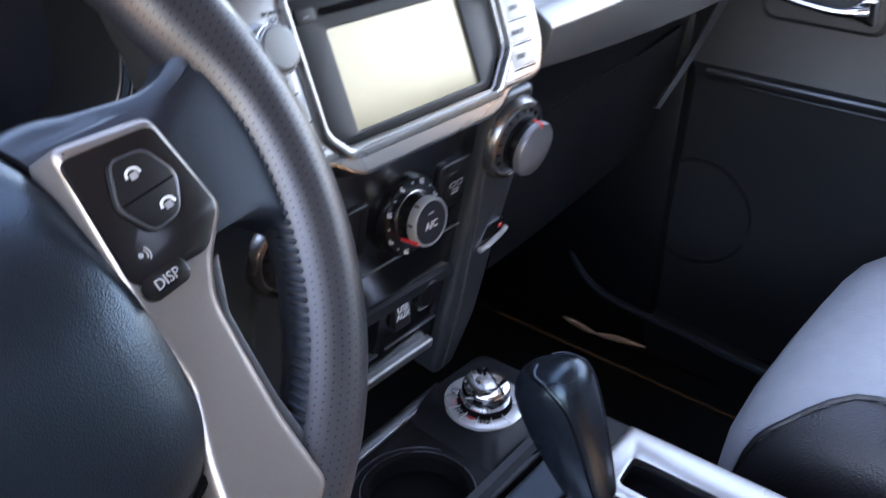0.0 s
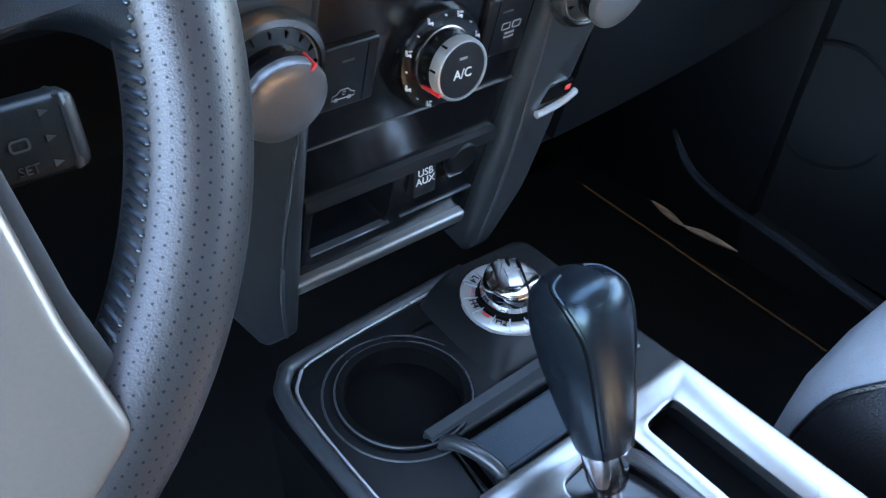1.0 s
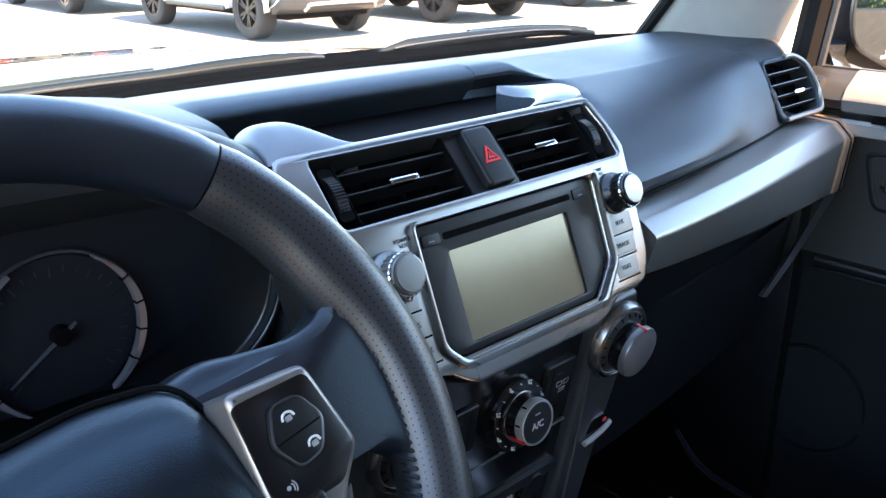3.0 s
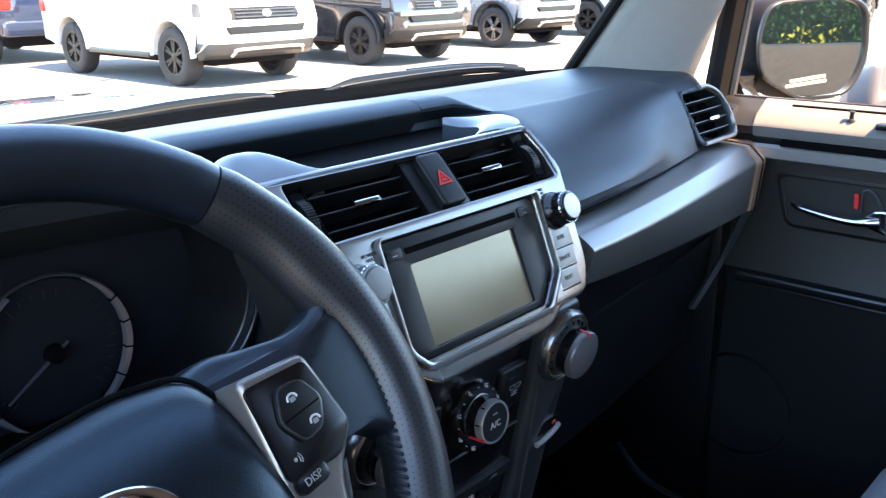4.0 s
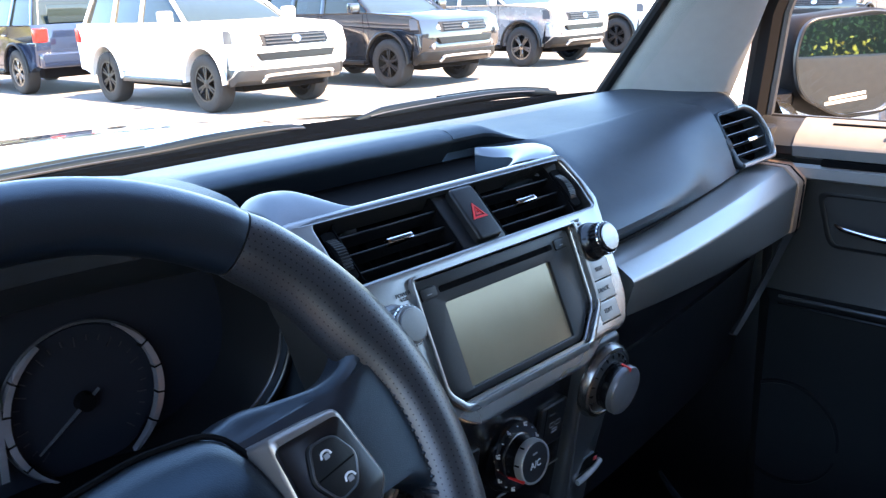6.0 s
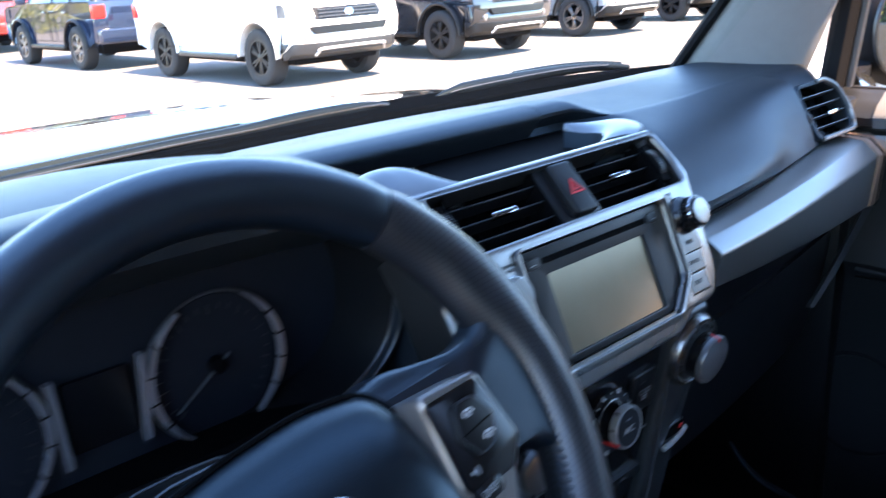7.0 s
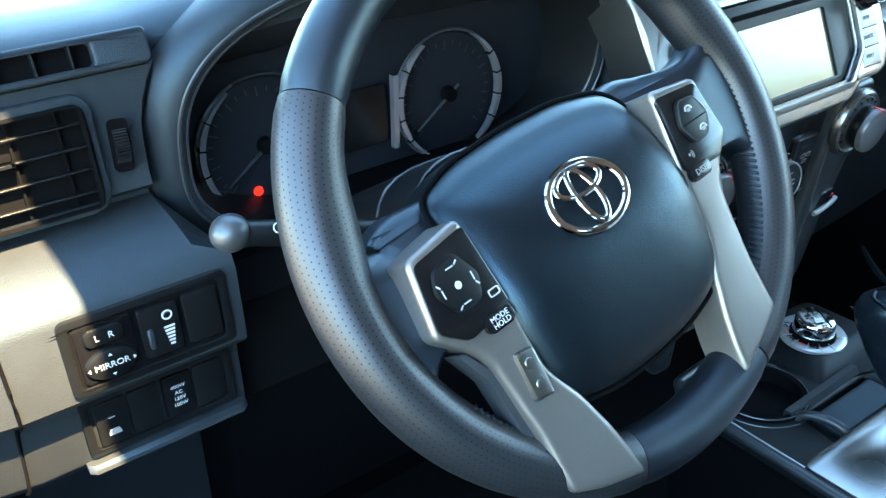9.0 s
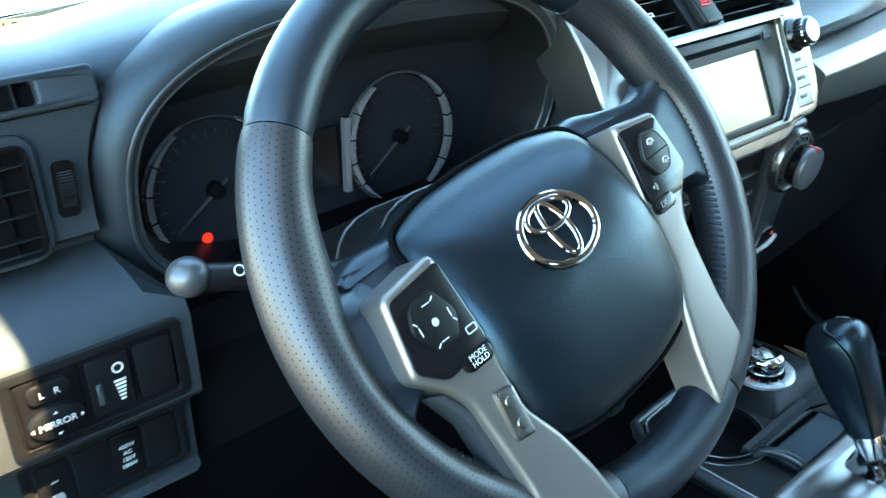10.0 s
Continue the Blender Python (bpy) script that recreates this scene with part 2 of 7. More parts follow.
def lathe(profile, seg=32, bm=None, m=None):
    """Turns (radius, height) pairs about local z."""
    bm = bm or bmesh.new()
    m = m or Matrix()
    rings = []
    for r, h in profile:
        if r < 1e-6:
            rings.append([bm.verts.new(m @ Vector((0, 0, h)))])
        else:
            rings.append([bm.verts.new(m @ Vector((r * math.cos(2 * math.pi * i / seg), r * math.sin(2 * math.pi * i / seg), h))) for i in range(seg)])
    for a, b in zip(rings, rings[1:]):
        for i in range(seg):
            j = (i + 1) % seg
            f = [a[i % len(a)], a[j % len(a)], b[j % len(b)], b[i % len(b)]]
            f = list(dict.fromkeys(f))
            if len(f) > 2:
                bm.faces.new(f)
    return bm


def loft(rings, closed=True, caps=True, loop=False, bm=None):
    bm = bm or bmesh.new()
    vs = [[bm.verts.new(p) for p in ring] for ring in rings]
    n = len(vs[0])
    pairs = list(zip(vs, vs[1:])) + ([(vs[-1], vs[0])] if loop else [])
    for a, b in pairs:
        for i in range(n if closed else n - 1):
            j = (i + 1) % n
            bm.faces.new((a[i], a[j], b[j], b[i]))
    if caps and closed and not loop:
        bm.faces.new(vs[0])
        bm.faces.new(vs[-1])
    return bm


def plate(outline, holes=(), depth=0.01, bevel=0.0, seg=2, m=None, bm=None):
    """A flat plate in local xy with holes, its face at z = 0 and its back at -depth."""
    own = bmesh.new()
    loops = [[Vector((x, y, 0)) for x, y in ring] for ring in (outline, *holes)]
    vs = [own.verts.new(p) for ring in loops for p in ring]
    for tri in geometry.tessellate_polygon(loops):
        if len(set(tri)) == 3:
            own.faces.new([vs[k] for k in tri])
    bmesh.ops.recalc_face_normals(own, faces=own.faces)
    r = bmesh.ops.extrude_face_region(own, geom=own.faces[:])
    bmesh.ops.translate(own, vec=(0, 0, -depth), verts=[v for v in r["geom"] if isinstance(v, bmesh.types.BMVert)])
    bmesh.ops.recalc_face_normals(own, faces=own.faces)
    if bevel:
        front = [e for e in own.edges if all(abs(v.co.z) < 1e-7 for v in e.verts) and any(abs(f.normal.z) < 0.5 for f in e.link_faces)]
        bmesh.ops.bevel(own, geom=front, offset=bevel, segments=seg, affect="EDGES", profile=0.6)
    if m:
        own.transform(m)
    if bm:
        me = bpy.data.meshes.new("tmp")
        own.to_mesh(me)
        own.free()
        bm.from_mesh(me)
        bpy.data.meshes.remove(me)
        return bm
    return own


def rounded(x0, x1, y0, y1, r, seg=5):
    pts = []
    for cx, cy, a in ((x1 - r, y1 - r, 0), (x0 + r, y1 - r, 90), (x0 + r, y0 + r, 180), (x1 - r, y0 + r, 270)):
        pts += [(cx + r * math.cos(radians(a + 90 * i / seg)), cy + r * math.sin(radians(a + 90 * i / seg))) for i in range(seg + 1)]
    return pts


def soften(pts, r, seg=4):
    """Rounds the corners of a polygon."""
    out = []
    n = len(pts)
    for i in range(n):
        a, b, c = Vector(pts[i - 1]), Vector(pts[i]), Vector(pts[(i + 1) % n])
        q = min(r, (a - b).length * 0.45, (c - b).length * 0.45)
        p0, p2 = b + (a - b).normalized() * q, b + (c - b).normalized() * q
        for k in range(seg + 1):
            t = k / seg
            w = p0 * (1 - t) ** 2 + b * 2 * t * (1 - t) + p2 * t * t
            out.append(tuple(w))
    return out


def smooth_path(pts, n):
    """Catmull-Rom points through pts."""
    P = [Vector(p) for p in pts]
    P = [P[0] * 2 - P[1]] + P + [P[-1] * 2 - P[-2]]
    out = []
    for k in range(len(P) - 3):
        for i in range(n):
            t = i / n
            a, b, c, d = P[k:k + 4]
            out.append(0.5 * (2 * b + (c - a) * t + (2 * a - 5 * b + 4 * c - d) * t * t + (3 * b - a - 3 * c + d) * t ** 3))
    out.append(P[-2])
    return out


def tube(path, radius, seg=10, squash=1.0, loop=False, bm=None, ref=(0, 0, 1)):
    """A tube along a list of points; radius a number or one a point."""
    P = [Vector(p) for p in path]
    n = len(P)
    rings = []
    for i, p in enumerate(P):
        a = P[i - 1] if (i or loop) else P[0]
        b = P[(i + 1) % n] if (i < n - 1 or loop) else P[-1]
        d = (b - a).normalized()
        s = d.cross(Vector(ref))
        s = s.normalized() if s.length > 1e-6 else d.orthogonal().normalized()
        u = s.cross(d)
        r = radius[i] if isinstance(radius, (list, tuple)) else radius
        rings.append([p + (s * math.cos(2 * math.pi * k / seg) + u * math.sin(2 * math.pi * k / seg) * squash) * r for k in range(seg)])
    return loft(rings, loop=loop, bm=bm)


def words(name, text, size, mat, parent, m, extrude=0.0002, line=0.85):
    """Raised printing from the built-in font, centred at the pose m (its local xy)."""
    cu = bpy.data.curves.new(name, "FONT")
    cu.body, cu.size, cu.extrude = text, size, extrude
    cu.align_x, cu.align_y = "CENTER", "CENTER"
    cu.space_line = line
    cu.resolution_u = 3
    tmp = new("tmp_text", cu)
    me = bpy.data.meshes.new_from_object(tmp)
    bpy.data.objects.remove(tmp)
    bpy.data.curves.remove(cu)
    me.materials.clear()
    me.materials.append(mat)
    ob = new(name, me)
    ob.parent, ob.matrix_basis = parent, m
    return ob


def frame_of(o, up, out):
    """A pose at o whose local y is up and local z is out."""
    up, out = Vector(up).normalized(), Vector(out).normalized()
    x = up.cross(out).normalized()
    up = out.cross(x)
    return Matrix.Translation(o) @ Matrix((x, up, out)).transposed().to_4x4()


CX = 0.393            # the car's middle

# ---- ground and own body shell ----
def ground():
    bm = bmesh.new()
    xs = [-300, -40, -12, 0, 12, 30, 80, 300]
    vs = [[bm.verts.new((x, y, 0)) for x in xs] for y in xs]
    for a, b in zip(vs, vs[1:]):
        for i in range(len(xs) - 1):
            bm.faces.new((a[i], a[i + 1], b[i + 1], b[i]))
    tagged(part("ground", bm, M_ASPHALT), "pale sunlit asphalt of a car park", "ground", kind="structure")
    for k, x in enumerate((5.6, 9.4, 13.2, 17.0, 20.8)):
        tagged(part("parking_line", box(x, x + 0.1, 10.4, 15.4, 0.0, 0.005), M_LINE), "worn white parking bay line on asphalt", "road marking", "parking bay lines", "structure")


ground()


def mirrored(x):
    return 2 * CX - x


def shell():
    # roof; both openings are added, unseen, to let sun reach console and fascia
    roof = plate(soften([(-0.35, -1.9), (1.08, -1.9), (1.08, 0.50), (-0.35, 0.50)], 0.08),
                 [rounded(0.40, 0.59, -0.57, -0.37, 0.03), soften([(-0.188, 0.06), (-0.202, 0.13), (-0.208, 0.19), (-0.215, 0.30), (-0.335, 0.30), (-0.335, 0.06)], 0.006)], 0.05)
    roof.transform(Matrix.Translation((0, 0, 1.80)))
    tagged(part("ceiling", roof, M_HEADLINER), "light grey cloth roof lining with unseen openings added for sun", "ceiling", kind="structure")
    floor = box(-0.40, 1.25, -1.9, 1.02, 0.42, 0.49, 0.01)
    tagged(part("floor", floor, M_CARPET), "black carpeted cabin floor", "floor", kind="structure")
    # footwell shade is put into the firewall's near-black colour
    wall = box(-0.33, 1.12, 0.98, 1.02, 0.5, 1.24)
    tagged(part("wall_front", wall, M_DARK), "firewall under the dashboard, shade painted near-black", "wall", kind="structure")
    back = box(-0.40, 1.18, -1.96, -1.90, 0.45, 1.56)
    flank = box(1.185, 1.25, -1.98, -0.41, 0.45, 1.235, 0.02)
    tagged(part("wall_flank", flank, M_OWNPAINT), "dark painted rear flank of the car", "car body", kind="structure")
    tagged(part("wall_rear", back, M_DOOR), "dark tailgate lining below the rear window", "wall", kind="structure")
    side = box(1.12, 1.18, -1.9, -0.42, 0.5, 1.76, 0.01)
    tagged(part("wall_side", side, M_DOOR), "black rear door lining", "wall", kind="structure")
    side = box(-0.40, -0.34, -1.9, -0.42, 0.5, 1.76, 0.01)
    tagged(part("wall_side", side, M_DOOR), "black rear door lining", "wall", kind="structure")
    side = box(-0.44, -0.39, -0.42, 0.70, 0.42, 1.06, 0.01)
    tagged(part("wall_door", side, M_DOOR), "black driver door lining below the open window", "wall", kind="structure")
    for x0, x1 in ((1.12, 1.17), (-0.385, -0.335)):
        kick = box(x0, x1, 0.66, 1.02, 0.45, 1.25, 0.01)
        tagged(part("wall_kick", kick, M_HARD), "black footwell side panel", "wall", kind="structure")
    for x in (1.10, mirrored(1.16)):
        p = box(x, x + 0.06, -0.5, -0.4, 1.2, 1.78, 0.015)
        tagged(part("pillar", p, M_PILLAR), "grey plastic middle roof pillar", "pillar", kind="structure")
    for s in (1, -1):
        def px(x):
            return x if s > 0 else mirrored(x)
        rings, seal = [], []
        for k in range(7):
            t = k / 6
            z = 1.262 + t * 0.50
            h = z - 1.283
            a = (1.064 - 0.186 * h, 0.915 - 0.853 * h)
            c = (1.15 - 0.148 * h, 0.748 - 0.415 * h)
            seal.append((px(a[0] - 0.004), a[1] + 0.004, z))
            mid = (a[0] * 0.45 + c[0] * 0.55 - 0.008, a[1] * 0.45 + c[1] * 0.55 - 0.028)
            q1 = (a[0] * 0.8 + mid[0] * 0.2 - 0.004, a[1] * 0.8 + mid[1] * 0.2 - 0.012)
            q2 = (c[0] * 0.85 + mid[0] * 0.15 - 0.001, c[1] * 0.85 + mid[1] * 0.15 - 0.012)
            face = [(v.x, v.y) for v in smooth_path([(*w, 0) for w in (a, q1, mid, q2, c)], 4)]
            rings.append([(px(x), y, z) for x, y in face + [(c[0] + 0.02, c[1] + 0.02), (a[0] + 0.06, a[1] + 0.03)]])
        tagged(part("pillar_trim", loft(rings), M_PILLAR), "light grey plastic windscreen pillar trim", "pillar", kind="structure")
        tagged(part("pillar_seal", tube(seal, 0.009, 8), M_RUBBER), "black rubber seal between pillar and windscreen", "seal", kind="structure")
    for x0, x1 in ((1.06, 1.155), (-0.43, -0.338)):
        r = box(x0, x1, -1.9, 0.55, 1.685, 1.80, 0.03, 3)
        tagged(part("roof_rail", r, M_HEADLINER), "grey cloth roof side rail", "roof rail", kind="structure")


shell()


def windscreen():
    def at(u, v):
        y = 0.985 - 0.45 * v - 0.10 * (2 * u - 1) ** 2
        return Vector((-0.285 + u * 1.356 + (0.5 - u) * 0.16 * v, y, 1.275 + 0.50 * v))
    rows = [[at(i / 16, j / 8) for i in range(17)] for j in range(9)]
    ob = part("window_1", loft(rows, closed=False), M_GLASS)
    ob.visible_shadow = False
    tagged(ob, "clear sloping windscreen above the dashboard", "windscreen", kind="structure")
    lower = [at(i / 16, 0.0) + Vector((0, -0.004, 0.004)) for i in range(17)]
    band = [[p + Vector((0, -0.022, 0.0)) for p in lower], [p + Vector((0, 0.0, 0.012)) for p in lower], [p + Vector((0, 0.02, 0.0)) for p in lower], [p + Vector((0, 0, -0.02)) for p in lower]]
    rings = [[b[i] for b in band] for i in range(17)]
    tagged(part("windscreen_seal", loft(rings), M_WIPER, None), "black rubber seal along the windscreen foot", "seal", kind="structure")


windscreen()


def cowl_and_hood():
    rows = []
    for k in range(13):
        u = k / 12
        x = -0.42 + u * 1.63
        c = 1 - (2 * u - 1) ** 2
        z = 1.272 + 0.016 * c
        rows.append([(x, 0.93 + 0.075 * c, 1.250), (x, 0.945 + 0.075 * c, z), (x, 1.0 + 0.07 * c, z + 0.006), (x, 1.10 + 0.06 * c, z - 0.008), (x, 1.14 + 0.06 * c, 1.24), (x, 1.05, 1.2)])
    tagged(part("cowl", loft(rows), M_WIPER), "black plastic cowl grille below the windscreen", "cowl", kind="structure")
    hood = thing("hood", "glossy dark bonnet with raised middle in front of the windscreen", "bonnet")
    rows = []
    for k in range(25):
        u = k / 24
        x = -0.45 + u * 1.69
        d = abs(2 * u - 1)
        c = 1 - d ** 2
        lift = 0.018 * (1 if d < 0.45 else max(0, 1 - (d - 0.45) / 0.12))
        z = 1.19 + 0.035 * c
        top = [(x, 1.13 + 0.05 * c, z + 0.006), (x, 1.16 + 0.05 * c, z + 0.016 + lift * 0.4), (x, 1.4, z + 0.014 + lift), (x, 1.7, z - 0.002 + lift), (x, 1.9, z - 0.03 + lift), (x, 2.0 + 0.08 * c, z - 0.07), (x, 2.03 + 0.08 * c, z - 0.2)]
        rows.append(top + [(x, 1.9, z - 0.25), (x, 1.2, z - 0.10)])
    part("panel", loft(rows), M_OWNPAINT, hood)
    part("scoop_edge", tube([(CX - 0.25, 1.62, 1.236), (CX, 1.60, 1.243), (CX + 0.25, 1.62, 1.236)], 0.006, 6), M_RUBBER, hood)
    # wipers
    for pts, hump in (([(0.585, 1.05, 1.284), (0.56, 1.05, 1.291), (0.45, 1.05, 1.292), (0.36, 1.045, 1.290), (0.25, 1.04, 1.290), (0.05, 1.03, 1.286), (-0.12, 1.0, 1.280)], 1.0),
                      ([(0.655, 1.05, 1.286), (0.70, 1.05, 1.291), (0.75, 1.05, 1.293), (0.85, 1.05, 1.294), (0.96, 1.05, 1.293), (1.05, 1.045, 1.288), (1.10, 1.03, 1.282)], 1.0)):
        w = thing("wiper", "black windscreen wiper lying at the foot of the glass", "wiper", group="windscreen wipers")
        path = smooth_path(pts, 4)
        n = len(path) - 1
        part("blade", tube(path, [0.002 + 0.0085 * min(1.0, 4 * i / n, 1.4 - i / n) for i in range(n + 1)], 10, squash=1.0), M_BLADE, w)
        part("spine", tube([p + Vector((0, -0.009, 0.003)) for p in path[3:-4]], 0.0012, 5), M_GUN, w)
        part("arm", tube([p + Vector((0, 0.016, 0.004)) for p in path[n // 2:]] + [path[-1] + Vector((0.0, 0.05, -0.01))], 0.006, 6), M_BLADE, w)


cowl_and_hood()


# ---- dashboard ----
dash = thing("dashboard", "black soft-touch dashboard with silver trim across a car cabin", "dashboard")


def dash_top():
    def sec(x):
        base = 1.283 - 0.02 * abs((x - CX) / 0.75) ** 2
        by = 0.985 - 0.10 * ((x - CX) / 0.72) ** 2
        if x < 0.205:
            hood = max(0.0, 1 - ((x - 0.034) / 0.2) ** 2) if abs(x - 0.034) < 0.2 else 0
            f = 0.64 - 0.03 * hood
            zt = 1.318 + 0.020 * hood
            front = [(0.80, zt - 0.004), (0.72, zt + 0.003), (f + 0.03, zt), (f + 0.008, zt - 0.006), (f, zt - 0.016), (f + 0.004, zt - 0.03)]
        elif x < 0.549:
            e = min(1.0, (x - 0.205) / 0.05)
            e = 0.046 * (1 - (1 - e) ** 2)
            front = [(0.785 + e * 0.6, 1.3105), (0.75 + e * 0.8, 1.3135), (0.730 + e, 1.3128), (0.7195 + e, 1.3100), (0.7135 + e, 1.3055), (0.7130 + e, 1.3005), (0.7180 + e, 1.2930), (0.728 + e, 1.281), (0.742 + e, 1.262)]
        else:
            k = max(0.0, x - 0.55) / 0.58
            d = 0.085 * k ** 1.5
            s = 0.012 * k
            w = min(1.0, max(0.0, (x - 0.74) / 0.25))
            w = w * w * (3 - 2 * w)
            low = [(0.615 + d, 1.246 - s * 0.6), (0.585 + d, 1.222), (0.593 + d, 1.2055)]
            front = [(0.80 + d * 0.3, 1.302 - s), (0.76 + d * 0.4, 1.2985 - s), (0.74 + d * 0.45, 1.2965 - s), (0.73 + d * 0.47, 1.2953 - s), (0.72 + d * 0.5, 1.294 - s), (0.66 + d * 0.8, 1.274 - s)] + low
            lip = [(0.8126, 1.3105), (0.776, 1.3128), (0.7625, 1.3085), (0.759, 1.3005), (0.776, 1.2785), (0.655, 1.2660)] + low
            r = min(1.0, max(0.0, (x - 0.596) / 0.05))
            r = r * r * (3 - 2 * r)
            front = [(p[0] + (q[0] - p[0]) * r, p[1] + (q[1] - p[1]) * r) for p, q in zip(lip, front)]
            pod = [(0.80, 1.297), (0.775, 1.296), (0.76, 1.2952), (0.752, 1.2949), (0.745, 1.2945), (0.697, 1.2905), (0.677, 1.270), (0.659, 1.234), (0.593 + d, 1.2055)]
            front = [(p[0] + (q[0] - p[0]) * w, p[1] + (q[1] - p[1]) * w) for p, q in zip(front, pod)]
            if x > 0.988:
                front = [(y + (0.036 if 1.21 < z < 1.292 else 0.0), z) for y, z in front]
        pts = [(by, base), (by - 0.05, base + 0.012), (0.88, 1.30)] + front
        last = front[-1]
        return smooth_path([(x, y, z) for y, z in pts], 3) + [Vector((x, last[0] + 0.05, last[1] - 0.03)), Vector((x, by, 1.2))]

    xs = [-0.345, -0.33, -0.27, -0.22, -0.19, -0.165, -0.14, -0.1, -0.06, -0.02, 0.02, 0.06, 0.1, 0.13, 0.16, 0.185, 0.204]
    part("top_pad", loft([sec(x) for x in xs]), M_DASH, dash, "soft black dashboard top over the gauges")
    part("top_pad", loft([sec(x) for x in (0.206, 0.212, 0.22, 0.23, 0.24, 0.255, 0.3, 0.4, 0.489, 0.5489)]), M_DASH, dash)
    part("airbag_panel", loft([sec(x) for x in (0.549, 0.575, 0.596, 0.602, 0.608, 0.614, 0.620, 0.626, 0.632, 0.638, 0.646, 0.66, 0.69, 0.72, 0.8, 0.86, 0.90, 0.915, 0.93, 0.945, 0.96, 0.975, 0.986, 0.990, 1.04, 1.10, 1.13)]), M_DASH, dash, "rounded black airbag panel")
    # tray in front of the middle top pad, the pad's shade painted near-black
    part("tray", plate([(0.2445, 0.628), (0.547, 0.628), (0.560, 0.662), (0.622, 0.700), (0.632, 0.740), (0.620, 0.780), (0.2445, 0.780)], (), 0.02, m=Matrix.Translation((0, 0, 1.278))), M_DARK, dash, "open tray, shade painted near-black")
    # passenger trim strip
    rings = []
    for k in range(15):
        u = k / 14
        x = 0.556 + u * 0.530
        b = 0.085 * u ** 1.5
        d = 0.066 * u ** 1.5
        h = 0.052 + 0.042 * u
        zt = 1.207 - 0.002 * u
        rings.append([(x, 0.612 + b, zt - 0.004), (x, 0.582 + b, zt - 0.004), (x, 0.5625 + d * 0.98, zt - 0.0060), (x, 0.5600 + d * 0.98, zt - 0.0070), (x, 0.5450 + d * 0.95, zt - 0.0165 - 0.006 * u), (x, 0.5430 + d * 0.94, zt - 0.0190 - 0.007 * u), (x, 0.5425 + d * 0.94, zt - 0.0220 - 0.007 * u), (x, 0.552 + d * 0.88, zt - h), (x, 0.556 + d * 0.85, zt - h - 0.006), (x, 0.62 + d * 0.85, zt - h - 0.006)])
    part("trim_strip", loft(rings), M_TRIM, dash, "wide faceted silver grey trim strip")
    part("trim_gap", tube([(r[0][0], r[1][1] + 0.010, r[1][2] + 0.0012) for r in rings], 0.0022, 6), M_DARK, dash)
    last = rings[-1]
    caps = []
    for k in range(7):
        t = k / 6
        dx, dy = 0.058 * t, 0.026 * t ** 4
        caps.append([(p[0] + 0.003 + dx, p[1] + dy + (-0.002 if i < 9 else 0.0), p[2] + (0.001 if i < 6 else -0.001)) for i, p in enumerate(last)])
    part("trim_end", loft(caps), M_BRONZE, dash, "curved bronze-toned end of the trim strip")
    part("trim_seam", tube([Vector(p) + Vector((0.012, -0.002, 0)) for p in caps[0][1:9]], 0.0012, 5), M_RUBBER, dash)
    blade = []
    for k in range(9):
        t = k / 8
        x, y, z = 1.092 - 0.105 * t ** 0.9 + 0.012 * math.sin(math.pi * t), 0.612 + 0.028 * t, 1.105 - 0.13 * t
        w = 0.017 * (1 - t) ** 0.8 + 0.0012
        blade.append([(x - w, y, z), (x, y - 0.006, z), (x + w, y, z), (x, y + 0.006, z)])
    part("trim_blade", loft(blade), M_COLUMN, dash, "thin silver blade under the trim strip")
    # glove box
    rings = []
    for k in range(7):
        u = k / 6
        x = 0.552 + u * 0.575
        d = 0.06 * u ** 1.5
        rings.append([(x, y + d, z) for y, z in ((0.575, 1.158), (0.585, 1.12), (0.60, 1.08), (0.612, 1.06), (0.622, 0.98), (0.64, 0.90), (0.66, 0.87), (0.78, 0.84), (0.92, 0.84), (0.92, 1.158))])
    part("glove_box", loft(rings), M_HARD, dash, "black glove box")
    lid = [[(x, 0.600 + 0.06 * ((x - 0.552) / 0.575) ** 1.5 + dy, z) for dy, z in ((0, 1.07), (0.012, 0.98), (0.026, 0.905), (0.05, 0.905), (0.05, 1.07))] for x in [0.60 + 0.05 * i for i in range(10)]]
    part("glove_box_lid", loft(lid), M_HARD, dash)
    # driver's fascia with a ledge
    prof = [(0.630, 1.2945), (0.627, 1.2930), (0.6266, 1.284), (0.6262, 1.272), (0.626, 1.26), (0.6252, 1.248), (0.6246, 1.238), (0.624, 1.228), (0.6225, 1.2185), (0.628, 1.2145), (0.640, 1.2120), (0.640, 1.2060), (0.612, 1.2025), (0.594, 1.1985), (0.580, 1.190), (0.570, 1.182), (0.566, 1.172), (0.568, 1.118), (0.574, 1.112), (0.590, 1.106), (0.594, 1.098), (0.597, 1.052), (0.605, 1.042), (0.625, 1.036), (0.73, 1.03), (0.76, 0.82), (0.80, 0.80), (0.80, 1.2945)]

    def right_edge(z, y):
        if z < 1.185 or y > 0.7:
            return -0.156
        d = (z - 1.225) / (0.124 if z > 1.225 else 0.111)
        return min(-0.156, 0.034 - 0.214 * max(0.0, 1 - abs(d) ** 2.7) ** (1 / 2.7))
    rings = []
    for u in (0, 0.05, 0.25, 0.5, 0.8, 1):
        back = 0.02 if u == 0 else (0.006 if u < 0.1 else 0)
        rings.append([(-0.345 + (right_edge(z, y) + 0.345) * u, y + back, z) for y, z in prof])
    part("driver_fascia", loft(rings), M_GREYDASH, dash, "charcoal grained fascia beside the wheel")
